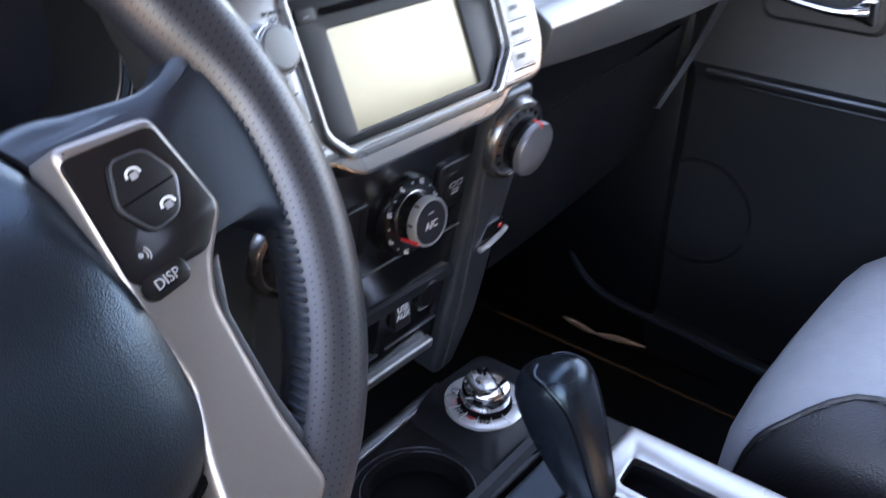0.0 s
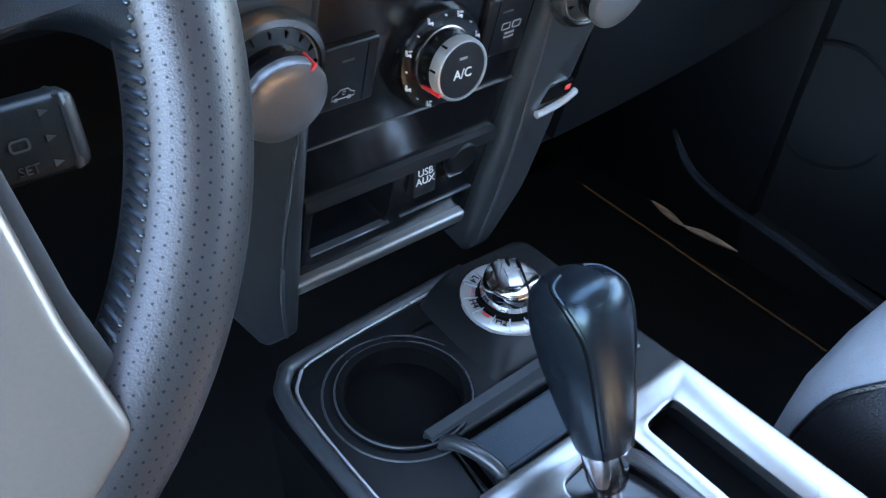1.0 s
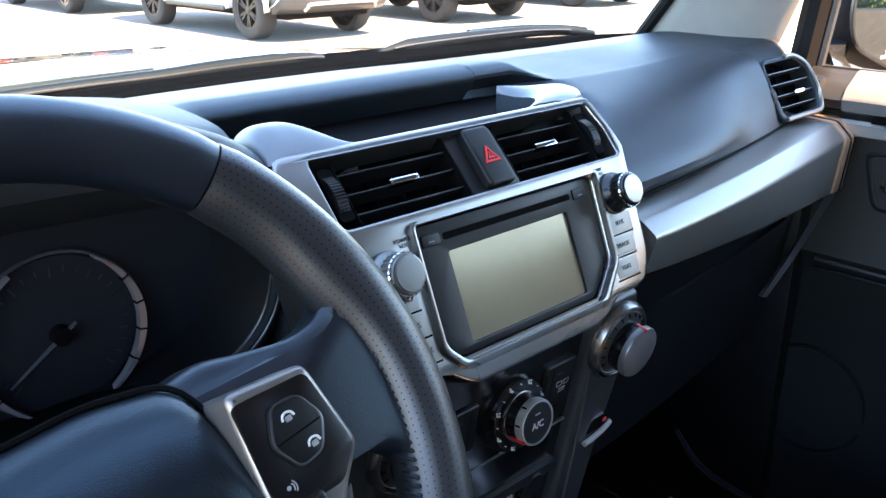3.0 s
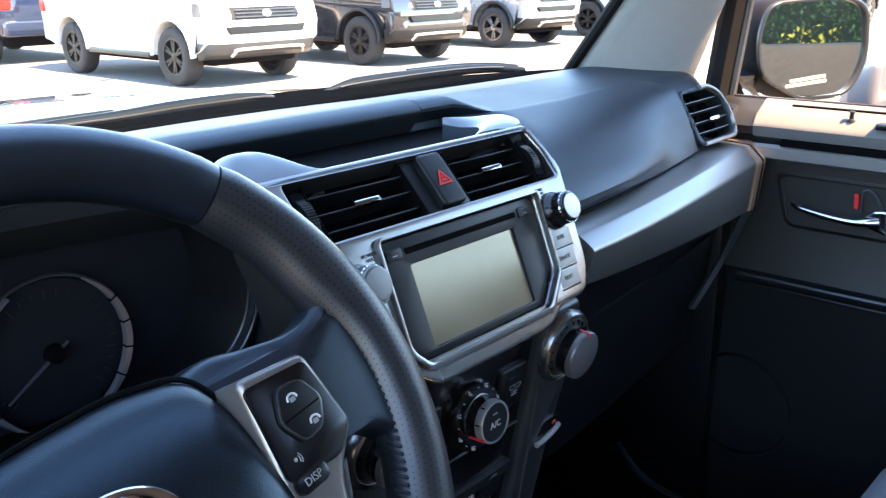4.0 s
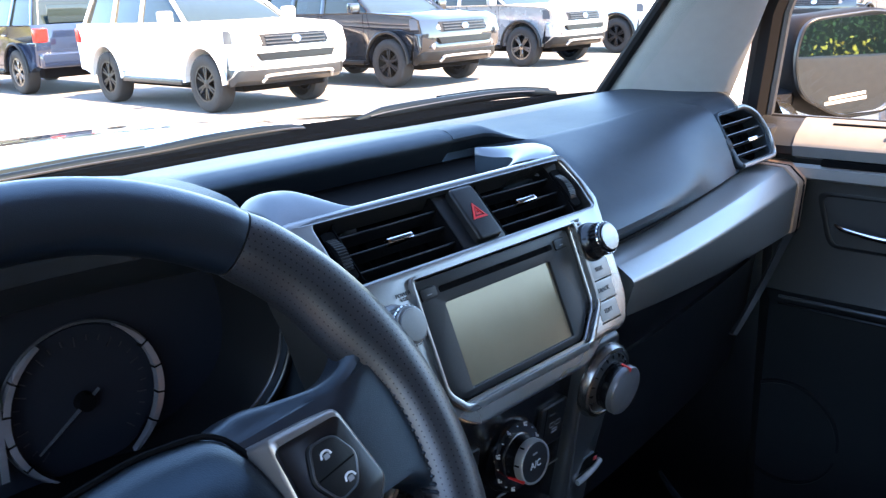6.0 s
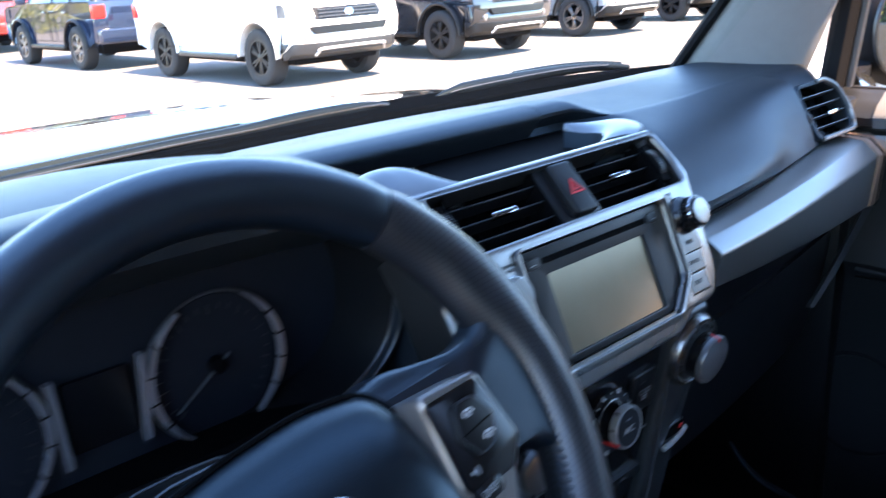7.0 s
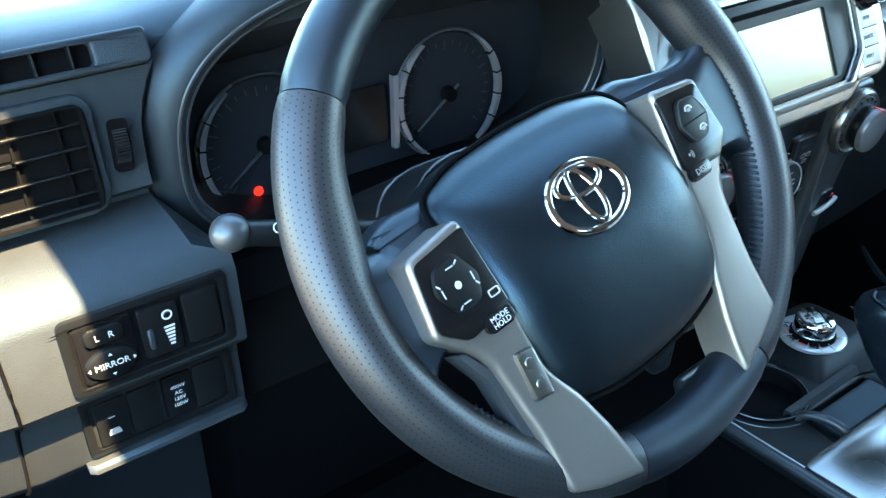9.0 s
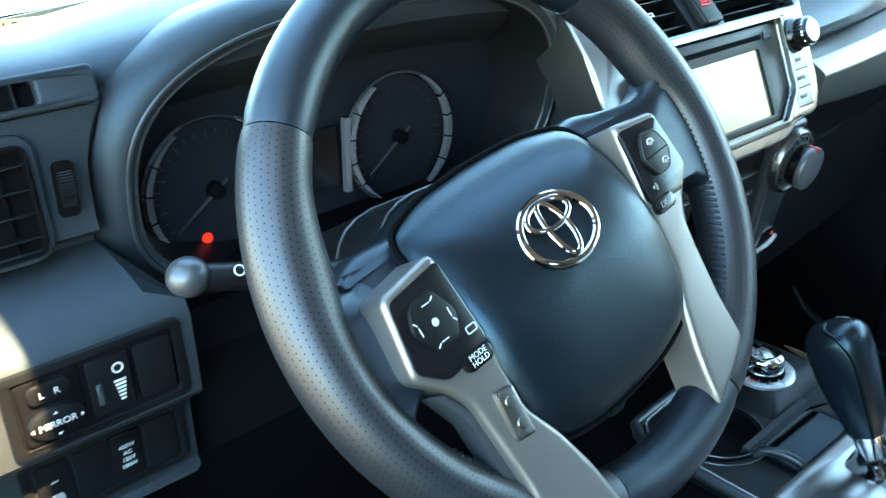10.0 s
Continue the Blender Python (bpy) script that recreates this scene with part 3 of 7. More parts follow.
    part("fascia_seam", tube(smooth_path([(-0.300, 0.5665, 1.172), (-0.300, 0.568, 1.118), (-0.302, 0.593, 1.100), (-0.306, 0.5965, 1.052), (-0.308, 0.604, 1.042)], 4), 0.0012, 5), M_DARK, dash)
    prof = [(0.64, 1.135), (0.615, 1.115), (0.61, 1.04), (0.64, 1.02), (0.70, 0.82), (0.80, 0.80), (0.80, 1.135)]
    # near-black paints the shade below the column
    part("knee_panel", loft([[(x, y, z) for y, z in prof] for x in (-0.155, -0.1, 0, 0.1, 0.18, 0.228)]), M_DARK, dash, "black knee panel under the column, shade painted in")


dash_top()


def stack_cheek():
    rings = []
    for k in range(9):
        t = k / 8
        x = 0.231 + 0.013 * t
        q = (1 - t) ** 2
        path = smooth_path([(x, 0.72, 1.296 - 0.03 * q), (x, 0.685 + 0.02 * q, 1.300 - 0.03 * q), (x, 0.655 + 0.03 * q, 1.298 - 0.028 * q), (x, 0.636 + 0.035 * q, 1.288 - 0.02 * q), (x, 0.620 + 0.04 * q, 1.262 - 0.01 * q), (x, 0.590 + 0.05 * q, 1.22), (x, 0.583 + 0.05 * q, 1.16), (x, 0.592 + 0.05 * q, 1.09)], 4)
        rings.append(path + [Vector((x, 0.76, 1.05)), Vector((x, 0.76, 1.28))])
    part("stack_cheek", loft(rings), M_DASH, dash, "soft black cheek beside the centre stack")


stack_cheek()


def ring_pod(off, y, top=0.108, bot=0.095, tilt=-0.2, n=96):
    out = []
    for i in range(n):
        a = 2 * math.pi * i / n
        c, s = math.cos(a), math.sin(a)
        e = 2 / 2.7
        x = (0.196 + off) * math.copysign(abs(c) ** e, c)
        z = ((top if s > 0 else bot) + off) * math.copysign(abs(s) ** e, s)
        out.append((0.034 + x, y + tilt * z, 1.225 + z))
    return out


cluster = thing("instrument_cluster", "dark instrument cluster with two ringed dials behind the steering wheel", "instrument cluster")


def gauges():
    part("hood", loft([ring_pod(0.012, 0.72, 0.088), ring_pod(0.022, 0.690, 0.094), ring_pod(0.0215, 0.668, 0.097), ring_pod(0.0190, 0.650, 0.101), ring_pod(0.0135, 0.636, 0.105), ring_pod(0.0055, 0.6275), ring_pod(-0.0005, 0.6240), ring_pod(-0.0055, 0.6238), ring_pod(-0.009, 0.6265)], caps=False), M_DASH, cluster, "deep black hood round the dials")
    # light catching the hood's edge and lip is modelled as paler thin tubes
    part("hood_highlight", tube(ring_pod(-0.0030, 0.6238), 0.0013, 6, loop=True, ref=(0, -1, 0)), M_GUN, cluster, "highlight on the hood edge, modelled as a fine line")
    part("hood_liner", loft([ring_pod(-0.009, 0.6265), ring_pod(-0.0115, 0.635), ring_pod(-0.0145, 0.65), ring_pod(-0.018, 0.69, tilt=0)], caps=False), M_CONSOLE, cluster, "black inner wall of the hood")
    part("lip", tube(ring_pod(-0.0092, 0.627), 0.0013, 6, loop=True, ref=(0, 1, 0)), M_GUN, cluster)
    face = [(x, y + 0.0, z) for x, y, z in ring_pod(-0.012, 0.69, tilt=0)]
    bm = bmesh.new()
    bm.faces.new([bm.verts.new(p) for p in face])
    r = bmesh.ops.extrude_face_region(bm, geom=bm.faces[:])
    bmesh.ops.translate(bm, vec=(0, 0.02, 0), verts=[v for v in r["geom"] if isinstance(v, bmesh.types.BMVert)])
    part("face", bm, M_FACE, cluster)
    for gx in (-0.074, 0.099):
        base = frame_of((gx, 0.688, 1.198), (0, 0, 1), (0, -1, 0))
        part("dial_face", lathe([(0, 0.001), (0.052, 0.001), (0.053, 0)], 40, m=base), M_FACE, cluster)
        for a0, a1, r0, r1, h in ((-62, 62, 0.0500, 0.0548, 0.010), (118, 242, 0.0500, 0.0548, 0.010)):
            vals = []
            for k in range(25):
                a = radians(a0 + (a1 - a0) * k / 24)
                w = 1 - 0.75 * abs(2 * k / 24 - 1) ** 2
                rr = r1 - (r1 - r0) * w
                vals.append([base @ Vector((q * math.cos(a), q * math.sin(a), hh)) for q, hh in ((rr, 0.004), (rr, h), (r1, h), (r1, 0.004))])
            part("dial_arc", loft(vals), M_GAUGE, cluster, "silver arc round the dial")
            for k in (-34, -11, 11, 34):
                part("arc_divider", box(0.0492, 0.0554, -0.0006, 0.0006, 0.005, 0.0106, m=base @ Matrix.Rotation(radians((a0 + a1) / 2 + k), 4, "Z")), M_DARK, cluster)
        part("dial_rim", tube([base @ Vector((0.0555 * math.cos(a), 0.0555 * math.sin(a), 0.004)) for a in [2 * math.pi * i / 48 for i in range(48)]], 0.0012, 6, loop=True, ref=(0, 1, 0)), M_GUN, cluster)
        for k in range(25):
            ln = 0.007 if k % 3 == 0 else 0.004
            part("scale_mark", box(0.0455 - ln, 0.0455, -0.0004, 0.0004, 0.0014, 0.0018, m=base @ Matrix.Rotation(radians(-45 + 270 * k / 24), 4, "Z")), M_TICK, cluster)
        ang = radians(215)
        part("needle", loft([[base @ Matrix.Rotation(ang, 4, "Z") @ Vector((x, s * w, 0.006 + dz)) for s, dz in ((1, 0), (0, 0.002), (-1, 0))] for x, w in ((-0.012, 0.0012), (0.0, 0.0016), (0.043, 0.0004))]), M_GUN, cluster, "thin dim needle")
        part("hub_cap", lathe([(0, 0.010), (0.006, 0.009), (0.007, 0.002)], 20, m=base), M_DARK, cluster)
    part("display", plate(rounded(-0.010, 0.036, 1.172, 1.222, 0.003), (), 0.004, m=frame_of((0, 0.684, 0), (0, 0, 1), (0, -1, 0))), M_GLOSS, cluster, "blank centre display")
    for x in (-0.016, 0.042):
        part("display_bracket", loft([[(x + dx + 0.1 * (z - 1.2) * (1 if x > 0 else -1) * 0.6, 0.684 + dy, z) for dx, dy in ((-0.0025, 0), (0.0025, 0), (0.0025, -0.006), (-0.0025, -0.006))] for z in (1.166, 1.18, 1.21, 1.228)]), M_GAUGE, cluster, "silver bracket beside the display")
    part("cover_bar", loft([[(x, y, z) for y, z in ((0.64, 1.150), (0.645, 1.156), (0.69, 1.15), (0.69, 1.14))] for x in (-0.14, 0.0, 0.17)]), M_DARK, cluster)
    part("warning_lamp", lathe([(0, 0.002), (0.0038, 0.0015), (0.0042, 0)], 12, m=frame_of((-0.085, 0.6865, 1.162), (0, 0, 1), (0, -1, 0))), M_REDLAMP, cluster, "lit red warning lamp")


gauges()


# ---- vents ----
def slats(parent, m, w, h, rows, tab=True, depth=0.03):
    """A recessed outlet in local xy, w by h, with tilting slats."""
    # back, walls and vanes are near-black, the outlet's inner shade put into colour
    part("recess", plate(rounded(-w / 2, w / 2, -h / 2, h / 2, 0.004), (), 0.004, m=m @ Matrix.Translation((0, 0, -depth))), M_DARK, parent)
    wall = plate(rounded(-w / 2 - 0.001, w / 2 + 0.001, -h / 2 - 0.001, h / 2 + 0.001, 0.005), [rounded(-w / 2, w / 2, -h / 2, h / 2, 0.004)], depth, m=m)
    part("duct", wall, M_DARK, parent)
    for k in range(rows):
        v = -h / 2 + h * (k + 0.7) / (rows + 0.4)
        bm = box(-w / 2, w / 2, -0.0009, 0.0009, -min(0.018, depth * 0.8), -0.003, 0.0006, 1, m=m @ Matrix.Translation((0, v, 0)) @ Matrix.Rotation(radians(-8), 4, "X"))
        part("slat", bm, M_HARD, parent)
    for k in range(4):
        u = -w / 2 + w * (k + 0.5) / 4
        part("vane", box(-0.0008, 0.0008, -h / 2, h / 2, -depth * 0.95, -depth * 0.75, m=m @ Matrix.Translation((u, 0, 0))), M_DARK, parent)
    if tab:
        v = -h / 2 + h * (rows // 2 + 0.7) / (rows + 0.4)
        part("tab", box(-0.013, 0.013, -0.0022, 0.0022, -0.006, 0.001, 0.001, 2, m=m @ Matrix.Translation((0, v, 0))), M_CHROME, parent, "chrome tab")
        part("tab_inset", box(-0.0105, 0.0105, -0.0011, 0.0011, 0.0, 0.0014, 0.0003, 1, m=m @ Matrix.Translation((0, v, 0))), M_HARD, parent)


def thumbwheel(parent, m, h=0.026):
    part("thumbwheel_slot", plate(rounded(-0.006, 0.006, -h / 2 - 0.003, h / 2 + 0.003, 0.003), (), 0.003, m=m), M_DARK, parent)
    rim = []
    for k in range(73):
        a = radians(-72 + 144 * k / 72)
        r = 1.0 if k % 4 < 2 else 0.93
        rim.append((h / 2 * math.sin(a) * 1.04 * r, -0.008 + 0.0130 * math.cos(a) * r))
    bm = loft([[m @ Vector((x, y, z)) for y, z in rim] for x in (-0.0042, 0.0042)])
    part("thumbwheel", bm, M_HARD, parent, "ribbed vent thumbwheel")


def side_vents():
    v = thing("air_vent", "black side air vent with chrome tab and round surround", "air vent", group="dashboard air vents")
    up = Vector((0.0, 0.030, 0.0605)).normalized()
    m = frame_of((1.046, 0.652, 1.2520), up, Vector((-0.10, -0.9, 0.40)))
    m = m @ Matrix.Translation((0, 0, -0.009))
    edge = [(-0.062, 0.0425), (0.008, 0.0430), (0.040, 0.025), (0.0495, -0.012), (0.044, -0.041), (-0.050, -0.041)]
    hole = [(-0.058, 0.0375), (0.006, 0.0380), (0.0335, 0.0205), (0.0410, -0.0105), (0.0365, -0.0345), (-0.040, -0.0345)]
    part("surround", plate(soften(edge, 0.016, 6), [soften(hole, 0.010, 6)], 0.05, 0.003, 3, m=m), M_DASH, v, "black surround")
    part("rim", tube(smooth_path([m @ Vector((x, y, 0.0006)) for x, y in ((-0.010, 0.0408), (0.010, 0.0395), (0.034, 0.0245), (0.0455, -0.006), (0.0430, -0.034), (0.030, -0.0385), (0.0, -0.0385), (-0.040, -0.0385))], 5), 0.0032, 8), M_TRIM, v, "thin silver outer rim")
    # the side outlet's depth is shaded by its near-black colour
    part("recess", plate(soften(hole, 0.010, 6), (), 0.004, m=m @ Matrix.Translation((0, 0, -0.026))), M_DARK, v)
    for y in (0.0235, 0.0085, -0.0065, -0.0215):
        cross = sorted(a[0] + (b[0] - a[0]) * (y - a[1]) / (b[1] - a[1]) for a, b in zip(hole, hole[1:] + hole[:1]) if min(a[1], b[1]) <= y < max(a[1], b[1]))
        part("slat", box(cross[0], cross[1], -0.0010, 0.0010, -0.020, -0.003, 0.0006, 1, m=m @ Matrix.Translation((0, y, 0)) @ Matrix.Rotation(radians(-8), 4, "X")), M_GUN, v)
    for x in (-0.030, -0.008, 0.014):
        part("vane", box(-0.0008, 0.0008, -0.031, 0.031, -0.025, -0.021, m=m @ Matrix.Translation((x, 0, 0))), M_DARK, v)
    part("tab", box(-0.011, 0.011, -0.0024, 0.0024, -0.006, 0.001, 0.001, 2, m=m @ Matrix.Translation((0.004, -0.0065, 0))), M_CHROME, v, "chrome tab")
    thumbwheel(v, m @ Matrix.Translation((-0.0555, -0.004, -0.002)) @ Matrix.Rotation(radians(14), 4, "Z"), 0.028)
    v = thing("air_vent", "black driver side air vent in the charcoal fascia", "air vent", group="dashboard air vents")
    m = frame_of((-0.2690, 0.6145, 1.2490), (0, 0.04, 1), (0.0, -1, 0.04))
    part("surround", plate(rounded(-0.060, 0.063, -0.0375, 0.0375, 0.012), [rounded(-0.055, 0.0570, -0.0325, 0.0325, 0.009)], 0.018, 0.0045, 4, m=m @ Matrix.Translation((0, 0, -0.004))), M_GREYDASH, v)
    slats(v, m @ Matrix.Translation((0.0005, 0, 0.0015)), 0.109, 0.063, 4, depth=0.0095)
    thumbwheel(v, frame_of((-0.1945, 0.6185, 1.2495), (0.05, 0.04, 1), (0, -1, 0.04)), 0.027)
    m = frame_of((0, 0.6235, 1.3050), (0, 0.3, 1), (0, -1, 0.3))
    part("defroster_panel", plate(rounded(-0.345, -0.163, -0.0095, 0.0125, 0.004), [rounded(-0.343, -0.197, -0.0050, 0.0085, 0.003)], 0.03, 0.0025, 3, m=m), M_GREYDASH, v, "grained strip round the demister slot")
    part("defroster_slot", plate(rounded(-0.344, -0.196, -0.006, 0.0095, 0.003), (), 0.002, m=m @ Matrix.Translation((0, 0, -0.008))), M_DARK, v)
    for k in range(7):
        x = -0.335 + 0.021 * k
        part("defroster_fin", box(x - 0.0006, x + 0.0006, -0.0050, 0.0085, -0.008, -0.0025, m=m), M_HARD, v)


side_vents()


# ---- centre stack ----
PHI = math.atan(0.42)
ST = frame_of((CX, 0.562, 1.230), (0, math.sin(PHI), math.cos(PHI)), (0, -math.cos(PHI), math.sin(PHI)))
LOW = frame_of((CX, 0.566, 1.06), (0, -0.17, 1), (0, -1, -0.17))


def T(x, v, n=0.0, base=None):
    return (base or ST) @ Matrix.Translation((x, v, n))


LEAN = Matrix.Translation((0, 0.030, 0)) @ Matrix.Rotation(radians(-21), 4, "X") @ Matrix.Translation((0, -0.030, 0))
VT = ST @ LEAN


def leant(bm):
    """Tips the upper part of a plate, above the radio, back into the dashboard."""
    for v in bm.verts:
        if v.co.y > 0.030:
            v.co = LEAN @ v.co
    bm.transform(ST)
    return bm


stack = thing("center_stack", "silver framed centre console stack with vents and dials", "centre stack")


def stack_frame():
    outer = soften([(-0.180, 0.050), (-0.174, 0.094), (0.152, 0.094), (0.158, 0.050), (0.148, -0.055), (0.135, -0.078), (0.098, -0.078), (0.070, -0.094), (-0.078, -0.094), (-0.100, -0.078), (-0.135, -0.078), (-0.168, -0.060), (-0.178, -0.020)], 0.010)
    vent_hole = soften([(-0.148, 0.034), (-0.148, 0.088), (0.142, 0.088), (0.148, 0.062), (0.146, 0.034)], 0.006)
    unit_hole = soften([(-0.094, 0.023), (0.100, 0.023), (0.098, -0.048), (0.072, -0.074), (-0.080, -0.074), (-0.094, -0.060)], 0.006)
    part("frame", leant(plate(outer, [vent_hole, unit_hole], 0.05, 0.003, 3)), M_SILVER, stack, "satin silver frame")
    inner = soften([(-0.096, 0.025), (0.102, 0.025), (0.100, -0.049), (0.073, -0.076), (-0.081, -0.076), (-0.096, -0.061)], 0.006)
    part("bezel_rim", plate(soften([(-0.100, 0.026), (0.106, 0.026), (0.104, -0.051), (0.076, -0.082), (-0.083, -0.082), (-0.100, -0.064)], 0.006), [inner], 0.01, 0.0015, 2, m=T(0, 0, 0.004)), M_SILVER, stack, "bright silver rim below the display")
    # lobes beside the tray
    for x0, x1, tail in ((-0.174, -0.096, 1),):
        rings = []
        for k in range(25):
            t = k / 24
            x = x0 + (x1 - x0) * t
            q = t if tail > 0 else 1 - t
            e = 0.5 + 0.5 * math.cos(math.pi * min(1.0, max(0.0, (q - 0.40) / 0.60)))
            o = math.sqrt(1 - (1 - min(1.0, q / 0.30)) ** 2)
            sink = 0.0036 * (1 - e)
            e *= 0.45 + 0.55 * o
            drop = 0.014 * (1 - o) + sink
            hi, deep = (0.0125, 1.0) if tail > 0 else (0.0036, 0.55)
            f = e * deep
            path = smooth_path([VT @ Vector((x, 0.0885, -0.001)), VT @ Vector((x, 0.0905, -0.0012)) + Vector((0, 0, -0.3 * drop)), Vector((CX + x, 0.622 + 0.010 * f, 1.3040 + hi * 0.65 * e - drop * 0.7)), Vector((CX + x, 0.624 + 0.030 * f, 1.3045 + hi * e - drop)),
                                Vector((CX + x, 0.626 + 0.052 * f, 1.3030 + hi * 0.6 * e - drop)), Vector((CX + x, 0.627 + 0.064 * f, 1.295 - drop)), Vector((CX + x, 0.627 + 0.064 * f, 1.27))], 5)
            rings.append(path + [VT @ Vector((x, 0.0890, -0.03))])
        part("top_cap", loft(rings), M_LOBE, stack, "rounded silver lobe beside the tray")
    # the other lobe hooks round the tray's end into a thin tail
    rings, under = [], []
    outer = smooth_path([(0.535, 0.616), (0.554, 0.627), (0.574, 0.648), (0.588, 0.674), (0.586, 0.692), (0.570, 0.702), (0.552, 0.708), (0.534, 0.714)], 5)
    inner = smooth_path([(0.478, 0.634), (0.492, 0.637), (0.510, 0.647), (0.525, 0.662), (0.530, 0.676), (0.530, 0.689), (0.530, 0.701), (0.530, 0.712)], 5)
    for k, (o, i) in enumerate(zip(outer, inner)):
        t = k / (len(outer) - 1)
        top = 1.2990 + 0.0055 * math.sin(math.pi * min(1.0, 0.25 + t)) ** 2 + 0.002 * t
        ring = []
        for q, dz in ((0.0, -0.020), (0.02, -0.007), (0.08, -0.0022), (0.2, 0.0), (0.45, 0.0012), (0.75, 0.0), (0.9, -0.0025), (1.0, -0.0055), (0.9, -0.009)):
            p = o.lerp(i, q)
            ring.append((p[0], p[1], top + dz))
        rings.append(ring)
        p, q = o.lerp(i, 0.5), o.lerp(i, 0.985)
        under.append([(p[0], p[1], top - 0.003), (q[0], q[1], top - 0.006), (q[0] - 0.003, q[1] - 0.003, 1.27), (p[0], p[1], 1.27)])
    part("tray_wall", loft(under), M_DASH, stack, "dark inner wall of the tray's end")
    part("top_cap", loft(rings), M_LOBE, stack, "silver lobe hooked round the tray's end")
    rings = [[T(x, 0.0875, 0.0002, VT).translation, T(x, 0.0935, -0.0016, VT).translation, T(x, 0.0965, -0.006, VT).translation, T(x, 0.096, -0.012, VT).translation, T(x, 0.085, -0.02, VT).translation] for x in (-0.160, -0.110, -0.06, 0, 0.05, 0.100, 0.140)]
    part("top_bar", loft(rings), M_SILVER, stack)
    # highlight on the frame's left edge, laid on as brighter silver
    edge = [VT @ Vector((-0.1772, 0.070, 0.0)), VT @ Vector((-0.1790, 0.045, 0.0)), ST @ Vector((-0.1788, 0.020, 0.0)), ST @ Vector((-0.1775, -0.020, 0.0)), ST @ Vector((-0.1670, -0.058, 0.0))]
    part("edge_highlight", tube(smooth_path(edge, 4), 0.0016, 6), M_BRIGHT, stack, "edge highlight modelled as a bright line")


stack_frame()


def centre_vents():
    for x0, x1, side in ((-0.128, -0.026, -1), (0.028, 0.124, 1)):
        v = thing("air_vent", "black centre air vent with chrome tab in silver frame", "air vent", group="dashboard air vents")
        slats(v, T((x0 + x1) / 2, 0.061, -0.006, VT), x1 - x0, 0.052, 3)
        thumbwheel(v, T(x0 - 0.009 if side < 0 else x1 + 0.009, 0.061, -0.005, VT), 0.034)
    h = thing("hazard_switch", "black hazard warning switch with red triangle between the vents", "switch")
    part("housing", plate(rounded(-0.025, 0.027, 0.034, 0.088, 0.004), (), 0.03, 0.002, m=T(0, 0, -0.006, VT)), M_HARD, h)
    part("button", plate(rounded(-0.014, 0.014, 0.036, 0.086, 0.004), (), 0.02, 0.003, 3, m=T(0.003, 0, 0.002, VT)), M_HARD, h)
    tri = [(0.0, 0.0085), (-0.0085, -0.006), (0.0085, -0.006)]
    tin = [(0.0, 0.0052), (-0.0055, -0.0042), (0.0055, -0.0042)]
    part("triangle", plate(tri, [tin], 0.0008, m=T(0.003, 0.060, 0.0028, VT)), M_RED, h)
    part("triangle", plate([(x * 0.65, y * 0.65 - 0.0003) for x, y in tin], [[(x * 0.3, y * 0.3) for x, y in tin]], 0.0008, m=T(0.003, 0.060, 0.0028, VT)), M_RED, h)


centre_vents()


def knob(parent, m, r, h, mat, cap=None, ridges=0, flare=0.003):
    """A turned knob standing on local z."""
    bm = lathe([(r + flare, 0), (r + flare * 0.6, h * 0.15), (r, h * 0.3), (r * 0.97, h * 0.86), (r * 0.92, h * 0.97), (r * 0.84, h), (0, h)], 36, m=m)
    k = part("knob", bm, mat, parent)
    if ridges:
        flutes = []
        for i in range(ridges * 4):
            a = 2 * math.pi * i / (ridges * 4)
            rr = r + (0.0008 if i % 4 < 2 else 0.0)
            flutes.append((rr * math.cos(a), rr * math.sin(a)))
        part("grip", loft([[m @ Vector((x * k, y * k, h * z)) for x, y in flutes] for k, z in ((0.98, 0.28), (1.0, 0.33), (1.0, 0.82), (0.97, 0.88))]), mat, parent)
    if cap:
        part("cap", lathe([(r * 0.82, h - 0.0005), (r * 0.8, h + 0.001), (0, h + 0.0016)], 32, m=m), cap, parent)


